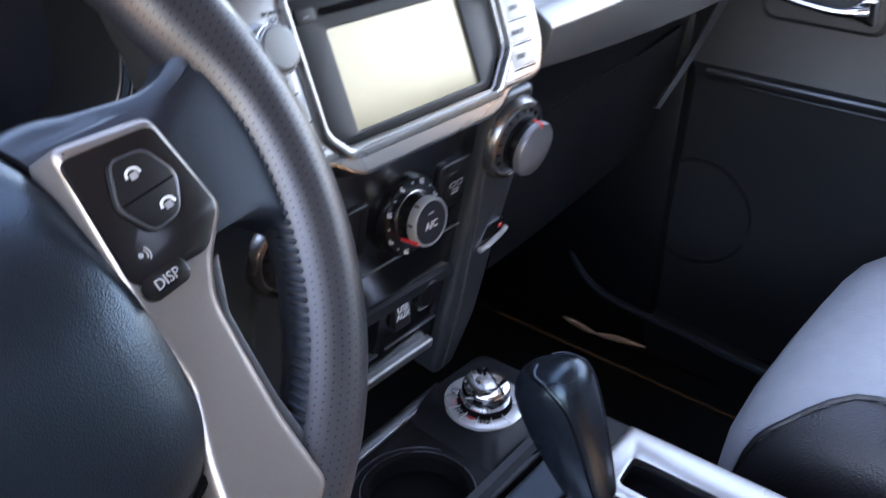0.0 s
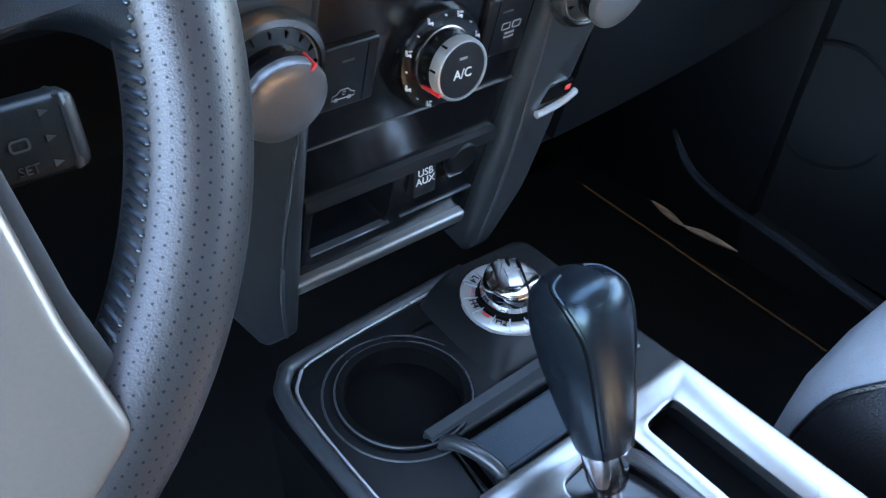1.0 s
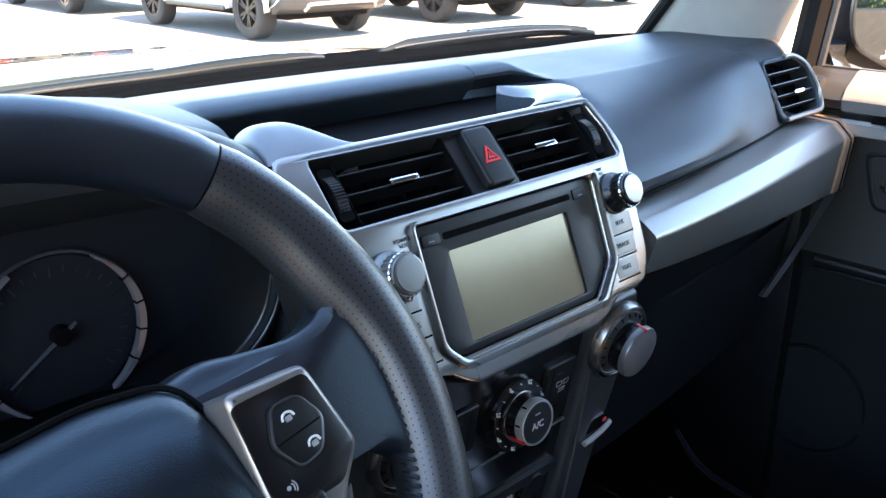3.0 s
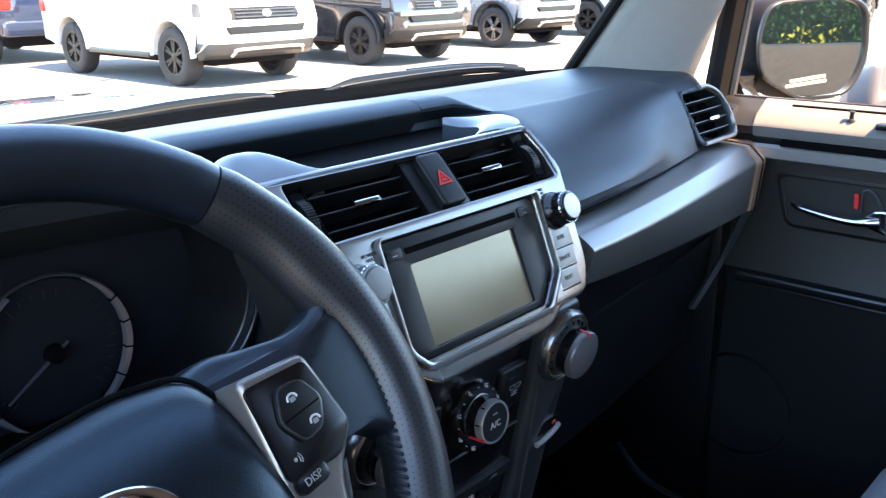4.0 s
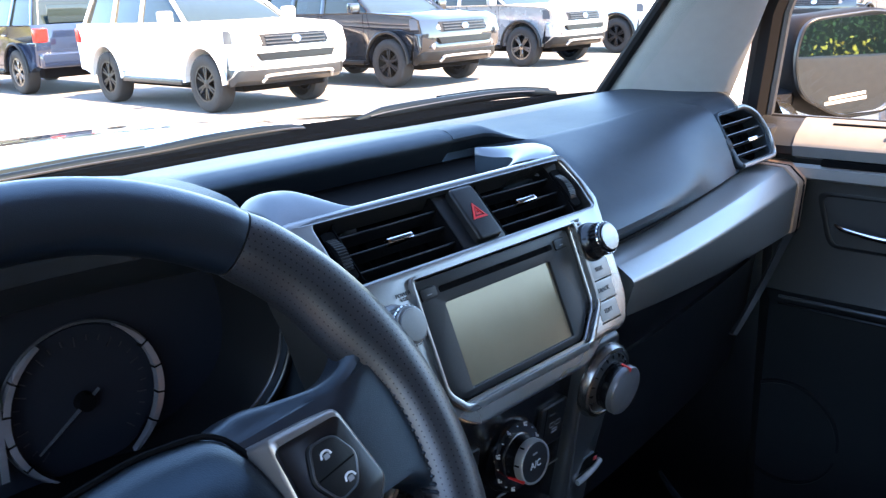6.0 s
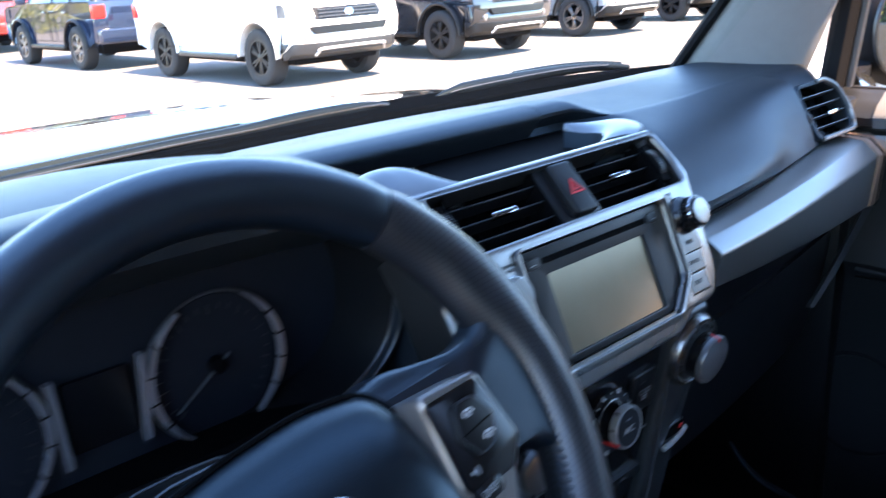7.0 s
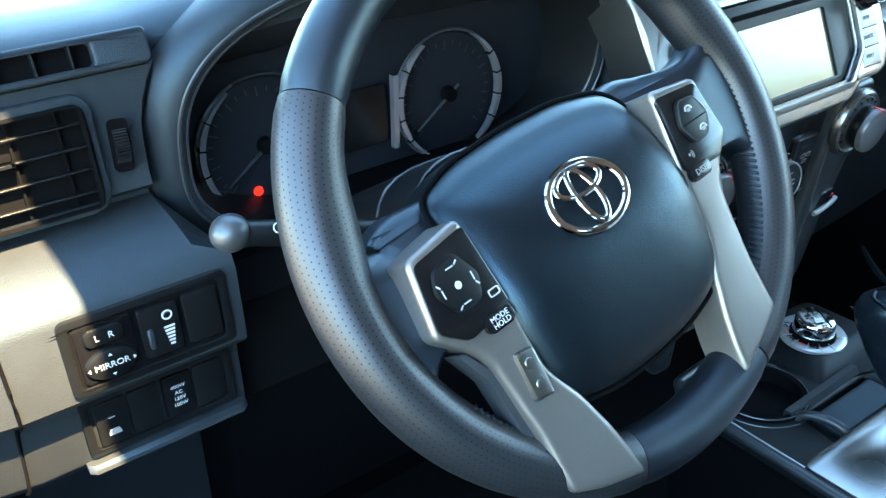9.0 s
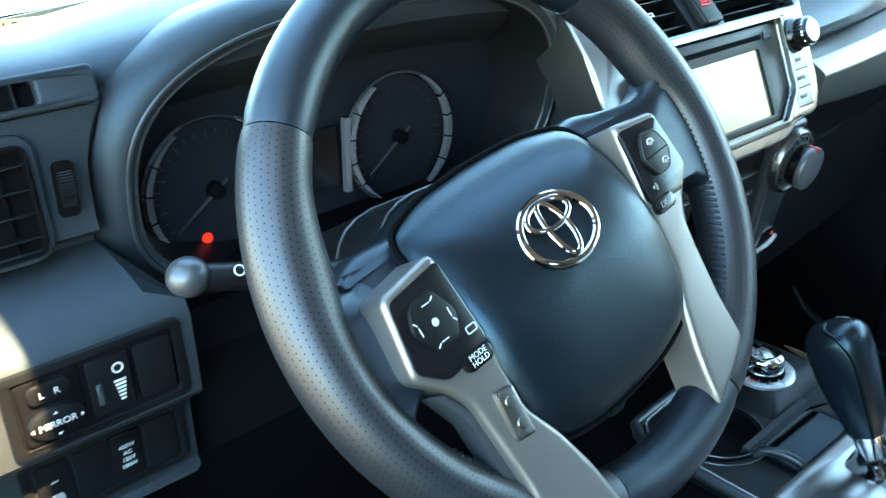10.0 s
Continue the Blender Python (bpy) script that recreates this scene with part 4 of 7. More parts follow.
def head_unit():
    u = thing("head_unit", "black car radio with a blank display, glare painted in, and disc slot", "radio")
    part("bezel", plate(soften([(-0.093, 0.022), (0.099, 0.022), (0.097, -0.047), (0.071, -0.073), (-0.079, -0.073), (-0.093, -0.059)], 0.006),
                        [rounded(-0.066, 0.064, -0.0665, 0.000, 0.002)], 0.02, 0.001, m=T(0, 0, -0.004)), M_HARD, u)
    part("display", plate(rounded(-0.066, 0.064, -0.0665, 0.000, 0.002), (), 0.004, m=T(0, 0, -0.0065)), M_SCREEN, u, "glossy display, switched off, warm reflection painted into its colour")
    part("disc_slot", plate(rounded(-0.07, 0.07, 0.0085, 0.0135, 0.002), (), 0.001, m=T(0.002, 0, -0.0035)), M_DARK, u)
    for x in (-0.080, 0.084):
        part("eject_button", plate(rounded(-0.0085, 0.0085, 0.0065, 0.0155, 0.002), (), 0.004, 0.001, m=T(x, 0, -0.0028)), M_HARD, u)
        part("button_mark", box(-0.0025, 0.0025, 0.0095, 0.0103, -0.0004, 0.0003, m=T(x, 0, -0.0028)), M_GREYPRINT, u)
    for s in (-1, 1):
        m = T(0.121, 0.003, 0.0) if s > 0 else T(-0.125, -0.004, 0.0)
        part("collar", lathe([(0.0175, 0), (0.0175, 0.003), (0.0155, 0.005), (0, 0.005)], 32, m=m), M_GUN, u)
        knob(u, m @ Matrix.Translation((0, 0, 0.004)), 0.0142, 0.018, M_GLOSS if s > 0 else M_TRIM, M_SILVER if s > 0 else M_TRIM, 24)
        part("ring", tube([m @ Vector((0.0140 * math.cos(a), 0.0140 * math.sin(a), 0.0185)) for a in [2 * math.pi * i / 32 for i in range(32)]], 0.0010, 6, loop=True, ref=m.to_3x3() @ Vector((0, 0, 1))), M_CHROME, u)
        words("printing", "POWER\nVOL" if s < 0 else "TUNE\nSCROLL", 0.0042, M_DARKPRINT, stack, T(0.110, 0.0232, 0.0006) if s > 0 else T(-0.107, 0.0150, 0.0006))
        for k, txt in enumerate(("SEEK", "TRACK", "TEXT") if s > 0 else ("AUDIO", "APPS", "HOME")):
            v = -0.022 - 0.0185 * k
            part("key", plate(soften([(-0.0145, -0.008), (0.0145, -0.008), (0.0145, 0.008), (-0.0145, 0.008)], 0.002), (), 0.004, 0.0005, m=T((0.122 - 0.003 * k) * s, v, 0.0004)), M_KEY, u)
            part("key_gap", box(-0.015, 0.015, -0.0007, 0.0007, -0.001, 0.0003, m=T((0.1215 - 0.003 * k) * s, v - 0.0093, 0.0)), M_DARK, u)
            words("printing", txt, 0.0055, M_DARKPRINT, u, T((0.120 - 0.003 * k) * s, v, 0.0009))


head_unit()


def climate():
    c = stack
    out = soften([(-0.088, 0.088), (0.085, 0.088), (0.083, 0.02), (0.078, -0.09), (0.072, -0.172), (-0.078, -0.172), (-0.080, -0.09), (-0.086, 0.02)], 0.006)
    part("fascia", plate(out, [rounded(-0.072, -0.008, -0.128, -0.088, 0.004)], 0.03, 0.002, m=LOW), M_GLOSS, c)
    part("pocket", box(-0.071, -0.009, -0.127, -0.089, -0.05, -0.03, m=LOW), M_DARK, c)
    part("pocket_edge", box(-0.072, -0.006, -0.1295, -0.1275, -0.004, 0.0022, 0.0006, 1, m=LOW), M_GUN, c)
    part("pocket_edge", box(0.004, 0.072, -0.1295, -0.1275, -0.004, 0.0015, 0.0006, 1, m=LOW), M_GUN, c)
    part("ledge", loft([[LOW @ Vector((x, v, n)) for v, n in ((-0.086, 0.0), (-0.080, 0.006), (-0.072, 0.004), (-0.070, -0.002))] for x in (-0.082, 0.0, 0.078)]), M_HARD, c)
    m = T(0.0, 0.016, 0.0025, LOW) @ Matrix.Rotation(radians(-12.5), 4, "X")
    part("dial_ring", lathe([(0.033, -0.010), (0.033, 0.004), (0.030, 0.009), (0.024, 0.010), (0.0, 0.010)], 40, m=m), M_GLOSS, c)
    bm = bmesh.new()
    for k in range(11):
        a = radians(20 + 230 * k / 10)
        q = m @ Matrix.Rotation(a, 4, "Z")
        if k % 2:
            box(0.0270, 0.0278, -0.0004, 0.0004, 0.0094, 0.0108, bm=bm, m=q)
        else:
            q = q @ Matrix.Translation((0.0278, 0, -0.0002)) @ Matrix.Rotation(-a, 4, "Z")
            box(-0.0018, -0.0012, -0.0008, 0.0022, 0.0092, 0.0108, bm=bm, m=q)
            box(-0.0018, 0.0012, -0.0012, -0.0006, 0.0092, 0.0108, bm=bm, m=q)
            box(0.0008, 0.0014, -0.0024, -0.0004, 0.0092, 0.0108, bm=bm, m=q)
            if k % 4:
                box(0.0002, 0.0020, 0.0008, 0.0014, 0.0092, 0.0108, bm=bm, m=q)
    part("dial_marks", bm, M_WHITE, c)
    d = thing("climate_dial", "black climate dial with silver rim lettered A/C", "knob")
    md = m @ Matrix.Translation((0, 0, 0.010)) @ Matrix.Diagonal((0.95, 0.95, 0.92, 1))
    part("body", lathe([(0.0215, 0), (0.0205, 0.008), (0.019, 0.017), (0.0175, 0.018), (0, 0.018)], 36, m=md), M_GLOSS, d)
    part("base_line", lathe([(0.0222, 0.0), (0.0222, 0.0010), (0.0214, 0.0014)], 40, m=md), M_SILVER, d)
    part("rim", lathe([(0.0200, 0.0110), (0.0205, 0.0125), (0.0202, 0.0180), (0.0196, 0.0194), (0.0184, 0.0196), (0.0181, 0.0180)], 36, m=md), M_BRIGHT, d, "bright silver rim")
    for a in (35, 80, 125, 170, 215):
        part("rim_notch", box(-0.0007, 0.0007, 0.0190, 0.0209, 0.0122, 0.0170, m=md @ Matrix.Rotation(radians(a), 4, "Z")), M_DARK, d)
    part("cap", lathe([(0.0184, 0.0182), (0.0176, 0.0190), (0, 0.0191)], 32, m=md), M_HARD, d)
    words("printing", "A/C", 0.0088, M_WHITE, d, md @ Matrix.Translation((0, -0.002, 0.0194)))
    part("mark", box(-0.003, 0.003, 0.0075, 0.009, 0.0190, 0.0195, m=md), M_GREYPRINT, d)
    part("pointer", box(-0.0009, 0.0009, 0.0190, 0.0222, 0.002, 0.0192, m=md @ Matrix.Rotation(radians(125), 4, "Z")), M_RED, d, "red pointer")
    for x in (-0.061, 0.058):
        b = thing("climate_button", "wide charcoal climate button with a pale symbol", "button", group="climate buttons")
        key = part("key", plate(rounded(-0.019, 0.019, -0.026, 0.018, 0.003), (), 0.008, 0.002, 3, m=T(x, 0.024, 0.0035, LOW)), M_HARD, b)
        part("key_line", box(0.0105 if x < 0 else -0.0110, 0.0110 if x < 0 else -0.0105, -0.024, 0.016, 0, 0.0003, m=T(x, 0.024, 0.0035, LOW)), M_DARK, key)
        part("lamp_bar", box(-0.006, 0.002, -0.0006, 0.0006, 0, 0.0003, m=T(x, 0.031, 0.0035, LOW)), M_DARKPRINT, key)
        if x < 0:
            car = [(-0.0075, -0.0025), (-0.007, 0.0005), (-0.0045, 0.0010), (-0.002, 0.0036), (0.003, 0.0036), (0.0055, 0.0010), (0.0078, 0.0002), (0.0078, -0.0025)]
            part("symbol", tube([T(x - 0.003, 0.008, 0.0038, LOW) @ Vector((u, v, 0)) for u, v in car], 0.0004, 4, loop=True, ref=(0, -1, 0)), M_GREYPRINT, b)
            part("symbol", tube([T(x - 0.003, 0.008, 0.0038, LOW) @ Vector((0.0012 * math.cos(q) + 0.0006, 0.0012 * math.sin(q) + 0.001, 0)) for q in (0.6, 1.6, 2.6, 3.6, 4.6, 5.6)], 0.0003, 4, ref=(0, -1, 0)), M_GREYPRINT, b)
            for u in (-0.0045, 0.0045):
                part("symbol", lathe([(0.0014, 0), (0.0014, 0.0004), (0, 0.0004)], 12, m=T(x - 0.003 + u, 0.0052, 0.0036, LOW)), M_GREYPRINT, b)
        else:
            for u in (-0.0005, 0.0085):
                part("symbol", plate(rounded(-0.0036, 0.0036, -0.0026, 0.0026, 0.0012), [rounded(-0.0030, 0.0030, -0.0020, 0.0020, 0.0009)], 0.0004, m=T(x + u, 0.020, 0.0039, LOW)), M_GREYPRINT, b)
            for v in (0.0145, 0.0115):
                part("symbol_bar", box(-0.004, 0.004, -0.0007, 0.0007, 0, 0.0004, m=T(x + 0.004, v, 0.0036, LOW)), M_GREYPRINT, b)
    part("groove", box(-0.086, 0.082, -0.0300, -0.0288, -0.002, 0.001, m=LOW), M_TRIM, c)
    s = thing("socket_cover", "small dark socket cover lettered USB AUX", "socket")
    part("cover", plate(rounded(-0.010, 0.010, -0.016, 0.016, 0.002), (), 0.010, 0.0015, m=T(0.016, -0.090, 0.0046, LOW) @ Matrix.Rotation(radians(-12.5), 4, "X")), M_HARD, s)
    words("printing", "USB\nAUX", 0.0080, M_WHITE, s, T(0.016, -0.090, 0.0050, LOW) @ Matrix.Rotation(radians(-12.5), 4, "X"))
    s = thing("power_socket", "round black power socket with hinged cap", "socket")
    part("cap", lathe([(0.0145, 0), (0.0145, 0.004), (0.012, 0.006), (0, 0.006)], 28, m=T(0.050, -0.088, 0, LOW)), M_HARD, s)
    part("hinge_mark", box(0.044, 0.056, -0.1065, -0.1045, 0, 0.002, m=LOW), M_GREYPRINT, s)
    # silver bar across the foot of the stack
    part("foot_bar", box(-0.084, 0.066, -0.158, -0.147, -0.004, 0.008, 0.003, 3, m=LOW), M_TRIM, c, "brushed silver bar")
    for sgn in (1, -1):
        col = thing("stack_column", "gunmetal side column of the centre stack", "trim", group="stack side columns")
        out = soften([(0.086 * sgn, 0.088), (0.146 * sgn, 0.088), (0.152 * sgn, 0.055), (0.152 * sgn, 0.0), (0.146 * sgn, -0.085), (0.134 * sgn, -0.150), (0.106 * sgn, -0.205), (0.078 * sgn, -0.205), (0.083 * sgn, -0.09), (0.086 * sgn, 0.02)], 0.008)
        bm = plate(out if sgn > 0 else out[::-1], (), 0.10, 0.008, 4)
        for v in bm.verts:
            v.co.z -= max(0.0, abs(v.co.x) - 0.104) ** 2 * 4 * min(1.0, max(0.0, (0.01 - v.co.y) / 0.05))
        bm.transform(T(0, 0, 0.008, LOW))
        part("body", bm, M_COLUMN, col)
        # bright glint on the column's crease, put in as a paler tube
        part("edge", tube(smooth_path([LOW @ Vector((x * sgn, v, 0.0078)) for x, v in ((0.0915, 0.084), (0.0930, 0.033), (0.0965, -0.026), (0.0985, -0.09), (0.0965, -0.15), (0.090, -0.200))], 4), 0.0016, 6), M_GUN, col, "crease highlight modelled as a fine paler line")
        if sgn > 0:
            part("slot", box(0.114, 0.146, -0.062, -0.047, -0.002, 0.0066, 0.001, 1, m=LOW), M_DARK, col)
            part("slot_line", box(0.113, 0.136, -0.0445, -0.0432, 0.002, 0.0078, 0.0004, 1, m=LOW), M_GUN, col)
            part("slot_tab", box(0.138, 0.1435, -0.0555, -0.0510, 0.004, 0.0076, 0.0008, 1, m=LOW), M_RED, col, "small red tab")
            lip = [LOW @ Vector(q) for q in ((0.1110, -0.0675, 0.0090), (0.122, -0.0660, 0.0095), (0.138, -0.0630, 0.0090), (0.151, -0.0600, 0.0070))]
            part("slot_lip", tube(smooth_path(lip, 4), 0.0030, 8), M_BRIGHT, col, "bright silver lip")
        k = thing("fan_dial" if sgn < 0 else "temperature_dial", "large satin grey climate dial with a silver collar", "knob", group="side climate dials")
        m = T(0.122 * sgn, 0.045, 0.008, LOW)
        part("collar", lathe([(0.037, 0), (0.037, 0.003), (0.0345, 0.008), (0.0315, 0.0092), (0.0305, 0.006), (0.0, 0.006)], 44, m=m), M_SILVER, k, "satin silver collar")
        part("well", lathe([(0.0305, 0.0064), (0.0240, 0.0105), (0.0, 0.0110)], 40, m=m), M_COLUMN, k, "sloped grey scale ring")
        part("inner_ring", lathe([(0.0308, 0.0062), (0.0302, 0.0078), (0.0294, 0.0074)], 40, m=m), M_BRIGHT, k)
        part("grip", lathe([(0.0225, 0.010), (0.0235, 0.012), (0.0235, 0.0235), (0.0228, 0.0255)], 40, m=m), M_GLOSS, k, "gloss black grip")
        part("cap", lathe([(0.0238, 0.0215), (0.0238, 0.0255), (0.0230, 0.0272), (0.0205, 0.0282), (0.012, 0.0288), (0, 0.0290)], 40, m=m), M_DIALCAP, k, "satin silver domed cap")
        bm = bmesh.new()
        for i in range(13):
            box(0.0255, 0.0288, -0.0005, 0.0005, 0.0072, 0.0098, bm=bm, m=m @ Matrix.Rotation(radians(-30 + 20 * i), 4, "Z"))
        part("scale_marks", bm, M_DARK, k)
        part("pointer", box(-0.0010, 0.0010, 0.0205, 0.0244, 0.0180, 0.0284, m=m @ Matrix.Rotation(radians(-35 if sgn < 0 else 0), 4, "Z")), M_RED, k, "red pointer")


climate()


# ---- steering wheel ----
TILT_W = radians(30.9)
WH = frame_of((0.0150, 0.4420, 1.2190), (0, math.sin(TILT_W), math.cos(TILT_W)), (0, -math.cos(TILT_W), math.sin(TILT_W))) @ Matrix.Rotation(radians(10.7), 4, "Z")
wheel = thing("steering_wheel", "black leather steering wheel with silver spokes and thumb controls, turned slightly", "steering wheel", WH)
RIM = 0.1665


def rim_arc(name, a0, a1, mat, fat, label=""):
    """A stretch of the rim from angle a0 to a1, with UVs in metres."""
    n, seg = max(6, int(abs(a1 - a0) / 3)), 28
    bm = bmesh.new()
    uvl = bm.loops.layers.uv.new("UVMap")
    rings = []
    for i in range(n + 1):
        t = i / n
        a = radians(a0 + (a1 - a0) * t)
        end = min(1.0, min(t, 1 - t) * n / 0.6)
        r = fat * (0.955 + 0.045 * end)
        c = Vector((RIM * math.cos(a), RIM * math.sin(a), 0))
        o = Vector((math.cos(a), math.sin(a), 0))
        ring = []
        for k in range(seg):
            p = 2 * math.pi * k / seg
            rest = 0.0045 * math.exp(-((abs(math.degrees(a) - 90) - 73) / 11) ** 2) * max(0.0, -math.cos(p)) if fat > 0.018 else 0.0
            ring.append(bm.verts.new(c + o * (r * math.cos(p) - rest) + Vector((0, 0, 1)) * (r * 1.02 * math.sin(p))))
        rings.append(ring)
    for i in range(n):
        for k in range(seg):
            j = (k + 1) % seg
            f = bm.faces.new((rings[i][k], rings[i][j], rings[i + 1][j], rings[i + 1][k]))
            for lp, (ii, kk) in zip(f.loops, ((i, k), (i, k + 1), (i + 1, k + 1), (i + 1, k))):
                lp[uvl].uv = (RIM * radians(abs(a1 - a0)) * ii / n, 2 * math.pi * fat * kk / seg)
    bm.faces.new(rings[0])
    bm.faces.new(rings[-1])
    return part(name, bm, mat, wheel, label)


def over(y):
    """How far the upper part of the hub rolls back."""
    return 0.036 * max(0.0, (y + 0.048) / 0.0955) ** 2


def steering_wheel():
    rim_arc("rim_top", 42.3, 137.7, M_LEATHER, 0.0180, "smooth leather upper rim")
    rim_arc("rim_grip", -69, 42, M_PERF, 0.0185, "perforated leather grip")
    rim_arc("rim_grip", 138, 249, M_PERF, 0.0185, "perforated leather grip")
    rim_arc("rim_bottom", 249.4, 290.6, M_LEATHER, 0.0178, "smooth leather lower rim")
    # stitches along the inner side of the grips
    bm = bmesh.new()
    for a0, a1 in ((-66, 14), (208, 246)):
        k = a0
        while k < a1:
            a = radians(k)
            q = Matrix.Rotation(a, 4, "Z") @ Matrix.Translation((RIM - 0.0171, 0, 0.0065)) @ Matrix.Rotation(radians(22), 4, "Y") @ Matrix.Rotation(radians(22), 4, "X")
            box(-0.0009, 0.0010, -0.0012, 0.0012, -0.0054, 0.0054, 0.0009, 1, bm=bm, m=q)
            k += 1.6
    tagged(part("stitching", bm, M_LEATHER, wheel, "tight leather seam stitches"), kind="stuff")
    for s in (1, -1):
        def X(pts):
            return [(x * s, y) for x, y in pts] if s > 0 else [(x * s, y) for x, y in pts][::-1]
        # horizontal arm: leather-skinned wings that run into the rim
        arm = [(0.060, 0.036), (0.098, 0.039), (0.120, 0.031), (0.136, 0.0265), (0.148, 0.0275), (0.157, 0.034), (0.166, 0.046), (0.170, 0.02), (0.168, -0.045), (0.160, -0.058), (0.150, -0.043), (0.138, -0.036), (0.06, -0.036)]
        arm = soften([(x - 0.022 if s < 0 and x > 0.125 else x, y) for x, y in arm], 0.008)
        arm = plate(X(arm), (), 0.022, 0.006, 3, m=Matrix.Translation((0, 0, 0.014)))
        for v in arm.verts:
            v.co.z -= over(v.co.y) * 0.9 * min(1.0, max(0.0, (0.158 - abs(v.co.x)) / 0.045))
        part("arm", arm, M_LEATHER, wheel, "leather covered arm")
        # silver spoke running down to the rim
        spoke = soften([(0.082, 0.023), (0.122, 0.017), (0.128, -0.026), (0.112, -0.041), (0.1045, -0.054), (0.1025, -0.074), (0.0995, -0.106), (0.1000, -0.140), (0.080, -0.1505), (0.050, -0.1615), (0.0525, -0.142), (0.056, -0.124), (0.0640, -0.098), (0.0750, -0.074), (0.076, -0.03)], 0.005)
        bm = plate(X(spoke), (), 0.030, 0.005, 4)
        for v in bm.verts:
            v.co.z += 0.0272 + 0.045 * max(v.co.y, -0.075)
        part("spoke", bm, M_SPOKE, wheel, "satin silver spoke")
        side = soften([(0.0985, -0.139), (0.099, -0.10), (0.102, -0.062), (0.112, -0.042), (0.118, -0.040), (0.108, -0.062), (0.1055, -0.10), (0.107, -0.136)], 0.002)
        bm = plate(X(side), (), 0.016, 0.001)
        for v in bm.verts:
            v.co.z += 0.021 + 0.045 * v.co.y
        part("spoke_side", bm, M_GUN, wheel)
        # thumb pad
        pad = soften([(0.0820, 0.0180), (0.1195, 0.0135), (0.1245, -0.0240), (0.1105, -0.0360), (0.081, -0.033), (0.0785, -0.029)], 0.004)
        part("thumb_pad", plate(X(pad), (), 0.006, 0.0015, 2, m=Matrix.Translation((0, 0, 0.0285))), M_GLOSS, wheel, "gloss black thumb pad")
        if s < 0:
            key = part("pad_keys", plate(X(soften([(0.088, -0.008), (0.096, 0.009), (0.112, 0.007), (0.117, -0.006), (0.110, -0.020), (0.094, -0.021)], 0.004)), (), 0.004, 0.0015, 2, m=Matrix.Translation((0, 0, 0.0312))), M_HARD, wheel)
            part("centre_dot", lathe([(0.0022, 0), (0, 0.0004)], 14, m=Matrix.Translation((-0.103, -0.007, 0.0314))), M_WHITE, wheel)
            bm = bmesh.new()
            for a in (0, 90, 180, 270):
                q = Matrix.Translation((-0.103, -0.007, 0.0313)) @ Matrix.Rotation(radians(a), 4, "Z")
                box(-0.0028, 0.0, 0.0096, 0.0104, 0, 0.0003, bm=bm, m=q @ Matrix.Translation((0, 0.02, 0)) @ Matrix.Rotation(radians(35), 4, "Z") @ Matrix.Translation((0, -0.02, 0)))
                box(-0.0025, 0.0025, 0.0098, 0.0105, 0, 0.0003, bm=bm, m=q)
            part("arrows", bm, M_WHITE, wheel)
            part("return_mark", plate(soften([(-0.0885, -0.0235), (-0.081, -0.0235), (-0.081, -0.019), (-0.0885, -0.019)], 0.0015), [soften([(-0.0878, -0.0228), (-0.0818, -0.0228), (-0.0818, -0.0197), (-0.0878, -0.0197)], 0.001)], 0.0004, m=Matrix.Translation((0, 0, 0.0291))), M_WHITE, wheel)
            part("mode_key", plate(rounded(-0.0995, -0.0795, -0.0405, -0.0305, 0.0042), (), 0.004, 0.001, m=Matrix.Translation((0, 0, 0.029))), M_GLOSS, wheel)
            words("printing", "MODE\nHOLD", 0.0044, M_WHITE, wheel, Matrix.Translation((-0.0895, -0.0355, 0.0294)))
            part("volume_key", plate(soften([(-0.0935, -0.0845), (-0.0815, -0.0865), (-0.0800, -0.0580), (-0.0920, -0.0560)], 0.002), (), 0.006, 0.0015, 2, m=Matrix.Translation((0, 0, 0.0285))), M_SILVER, wheel, "silver volume rocker")
            for v in (-0.0645, -0.0775):
                part("volume_stud", lathe([(0.0035, 0), (0.003, 0.001), (0, 0.0014)], 16, m=Matrix.Translation((-0.0868, v, 0.0283))), M_SILVER, wheel)
        else:
            part("pad_keys", plate(soften([(0.088, -0.006), (0.095, 0.010), (0.110, 0.008), (0.116, -0.006), (0.108, -0.019), (0.095, -0.020)], 0.004), (), 0.004, 0.0015, 2, m=Matrix.Translation((0, 0, 0.0312))), M_HARD, wheel)
            part("key_split", box(0.0905, 0.1135, -0.0066, -0.0058, 0.0306, 0.0315), M_DARK, wheel)
            hexa = [(0.0885, -0.006), (0.0955, 0.0093), (0.1095, 0.0075), (0.1153, -0.006), (0.1077, -0.0183), (0.0953, -0.0193)]
            part("key_edge", tube([Vector((x, y, 0.0310)) for x, y in soften(hexa, 0.004)], 0.0006, 5, loop=True, ref=(0, 0, 1)), M_GUN, wheel)
            for v, u in ((0.0022, 0.1005), (-0.0128, 0.1055)):
                part("call_mark", tube(smooth_path([(u - 0.003, v - 0.0012, 0.0314), (u - 0.0022, v + 0.0008, 0.0314), (u, v + 0.0016, 0.0314), (u + 0.0022, v + 0.0008, 0.0314), (u + 0.003, v - 0.0012, 0.0314)], 3), 0.0006, 5), M_WHITE, wheel)
                part("call_mark", plate(rounded(u - 0.0016, u + 0.0016, v - 0.0024, v, 0.0005), (), 0.0004, m=Matrix.Translation((0, 0, 0.0316))), M_GREYPRINT, wheel)
            part("voice_mark", lathe([(0.0011, 0), (0, 0.0004)], 10, m=Matrix.Translation((0.0865, -0.0235, 0.0288))), M_GREYPRINT, wheel)
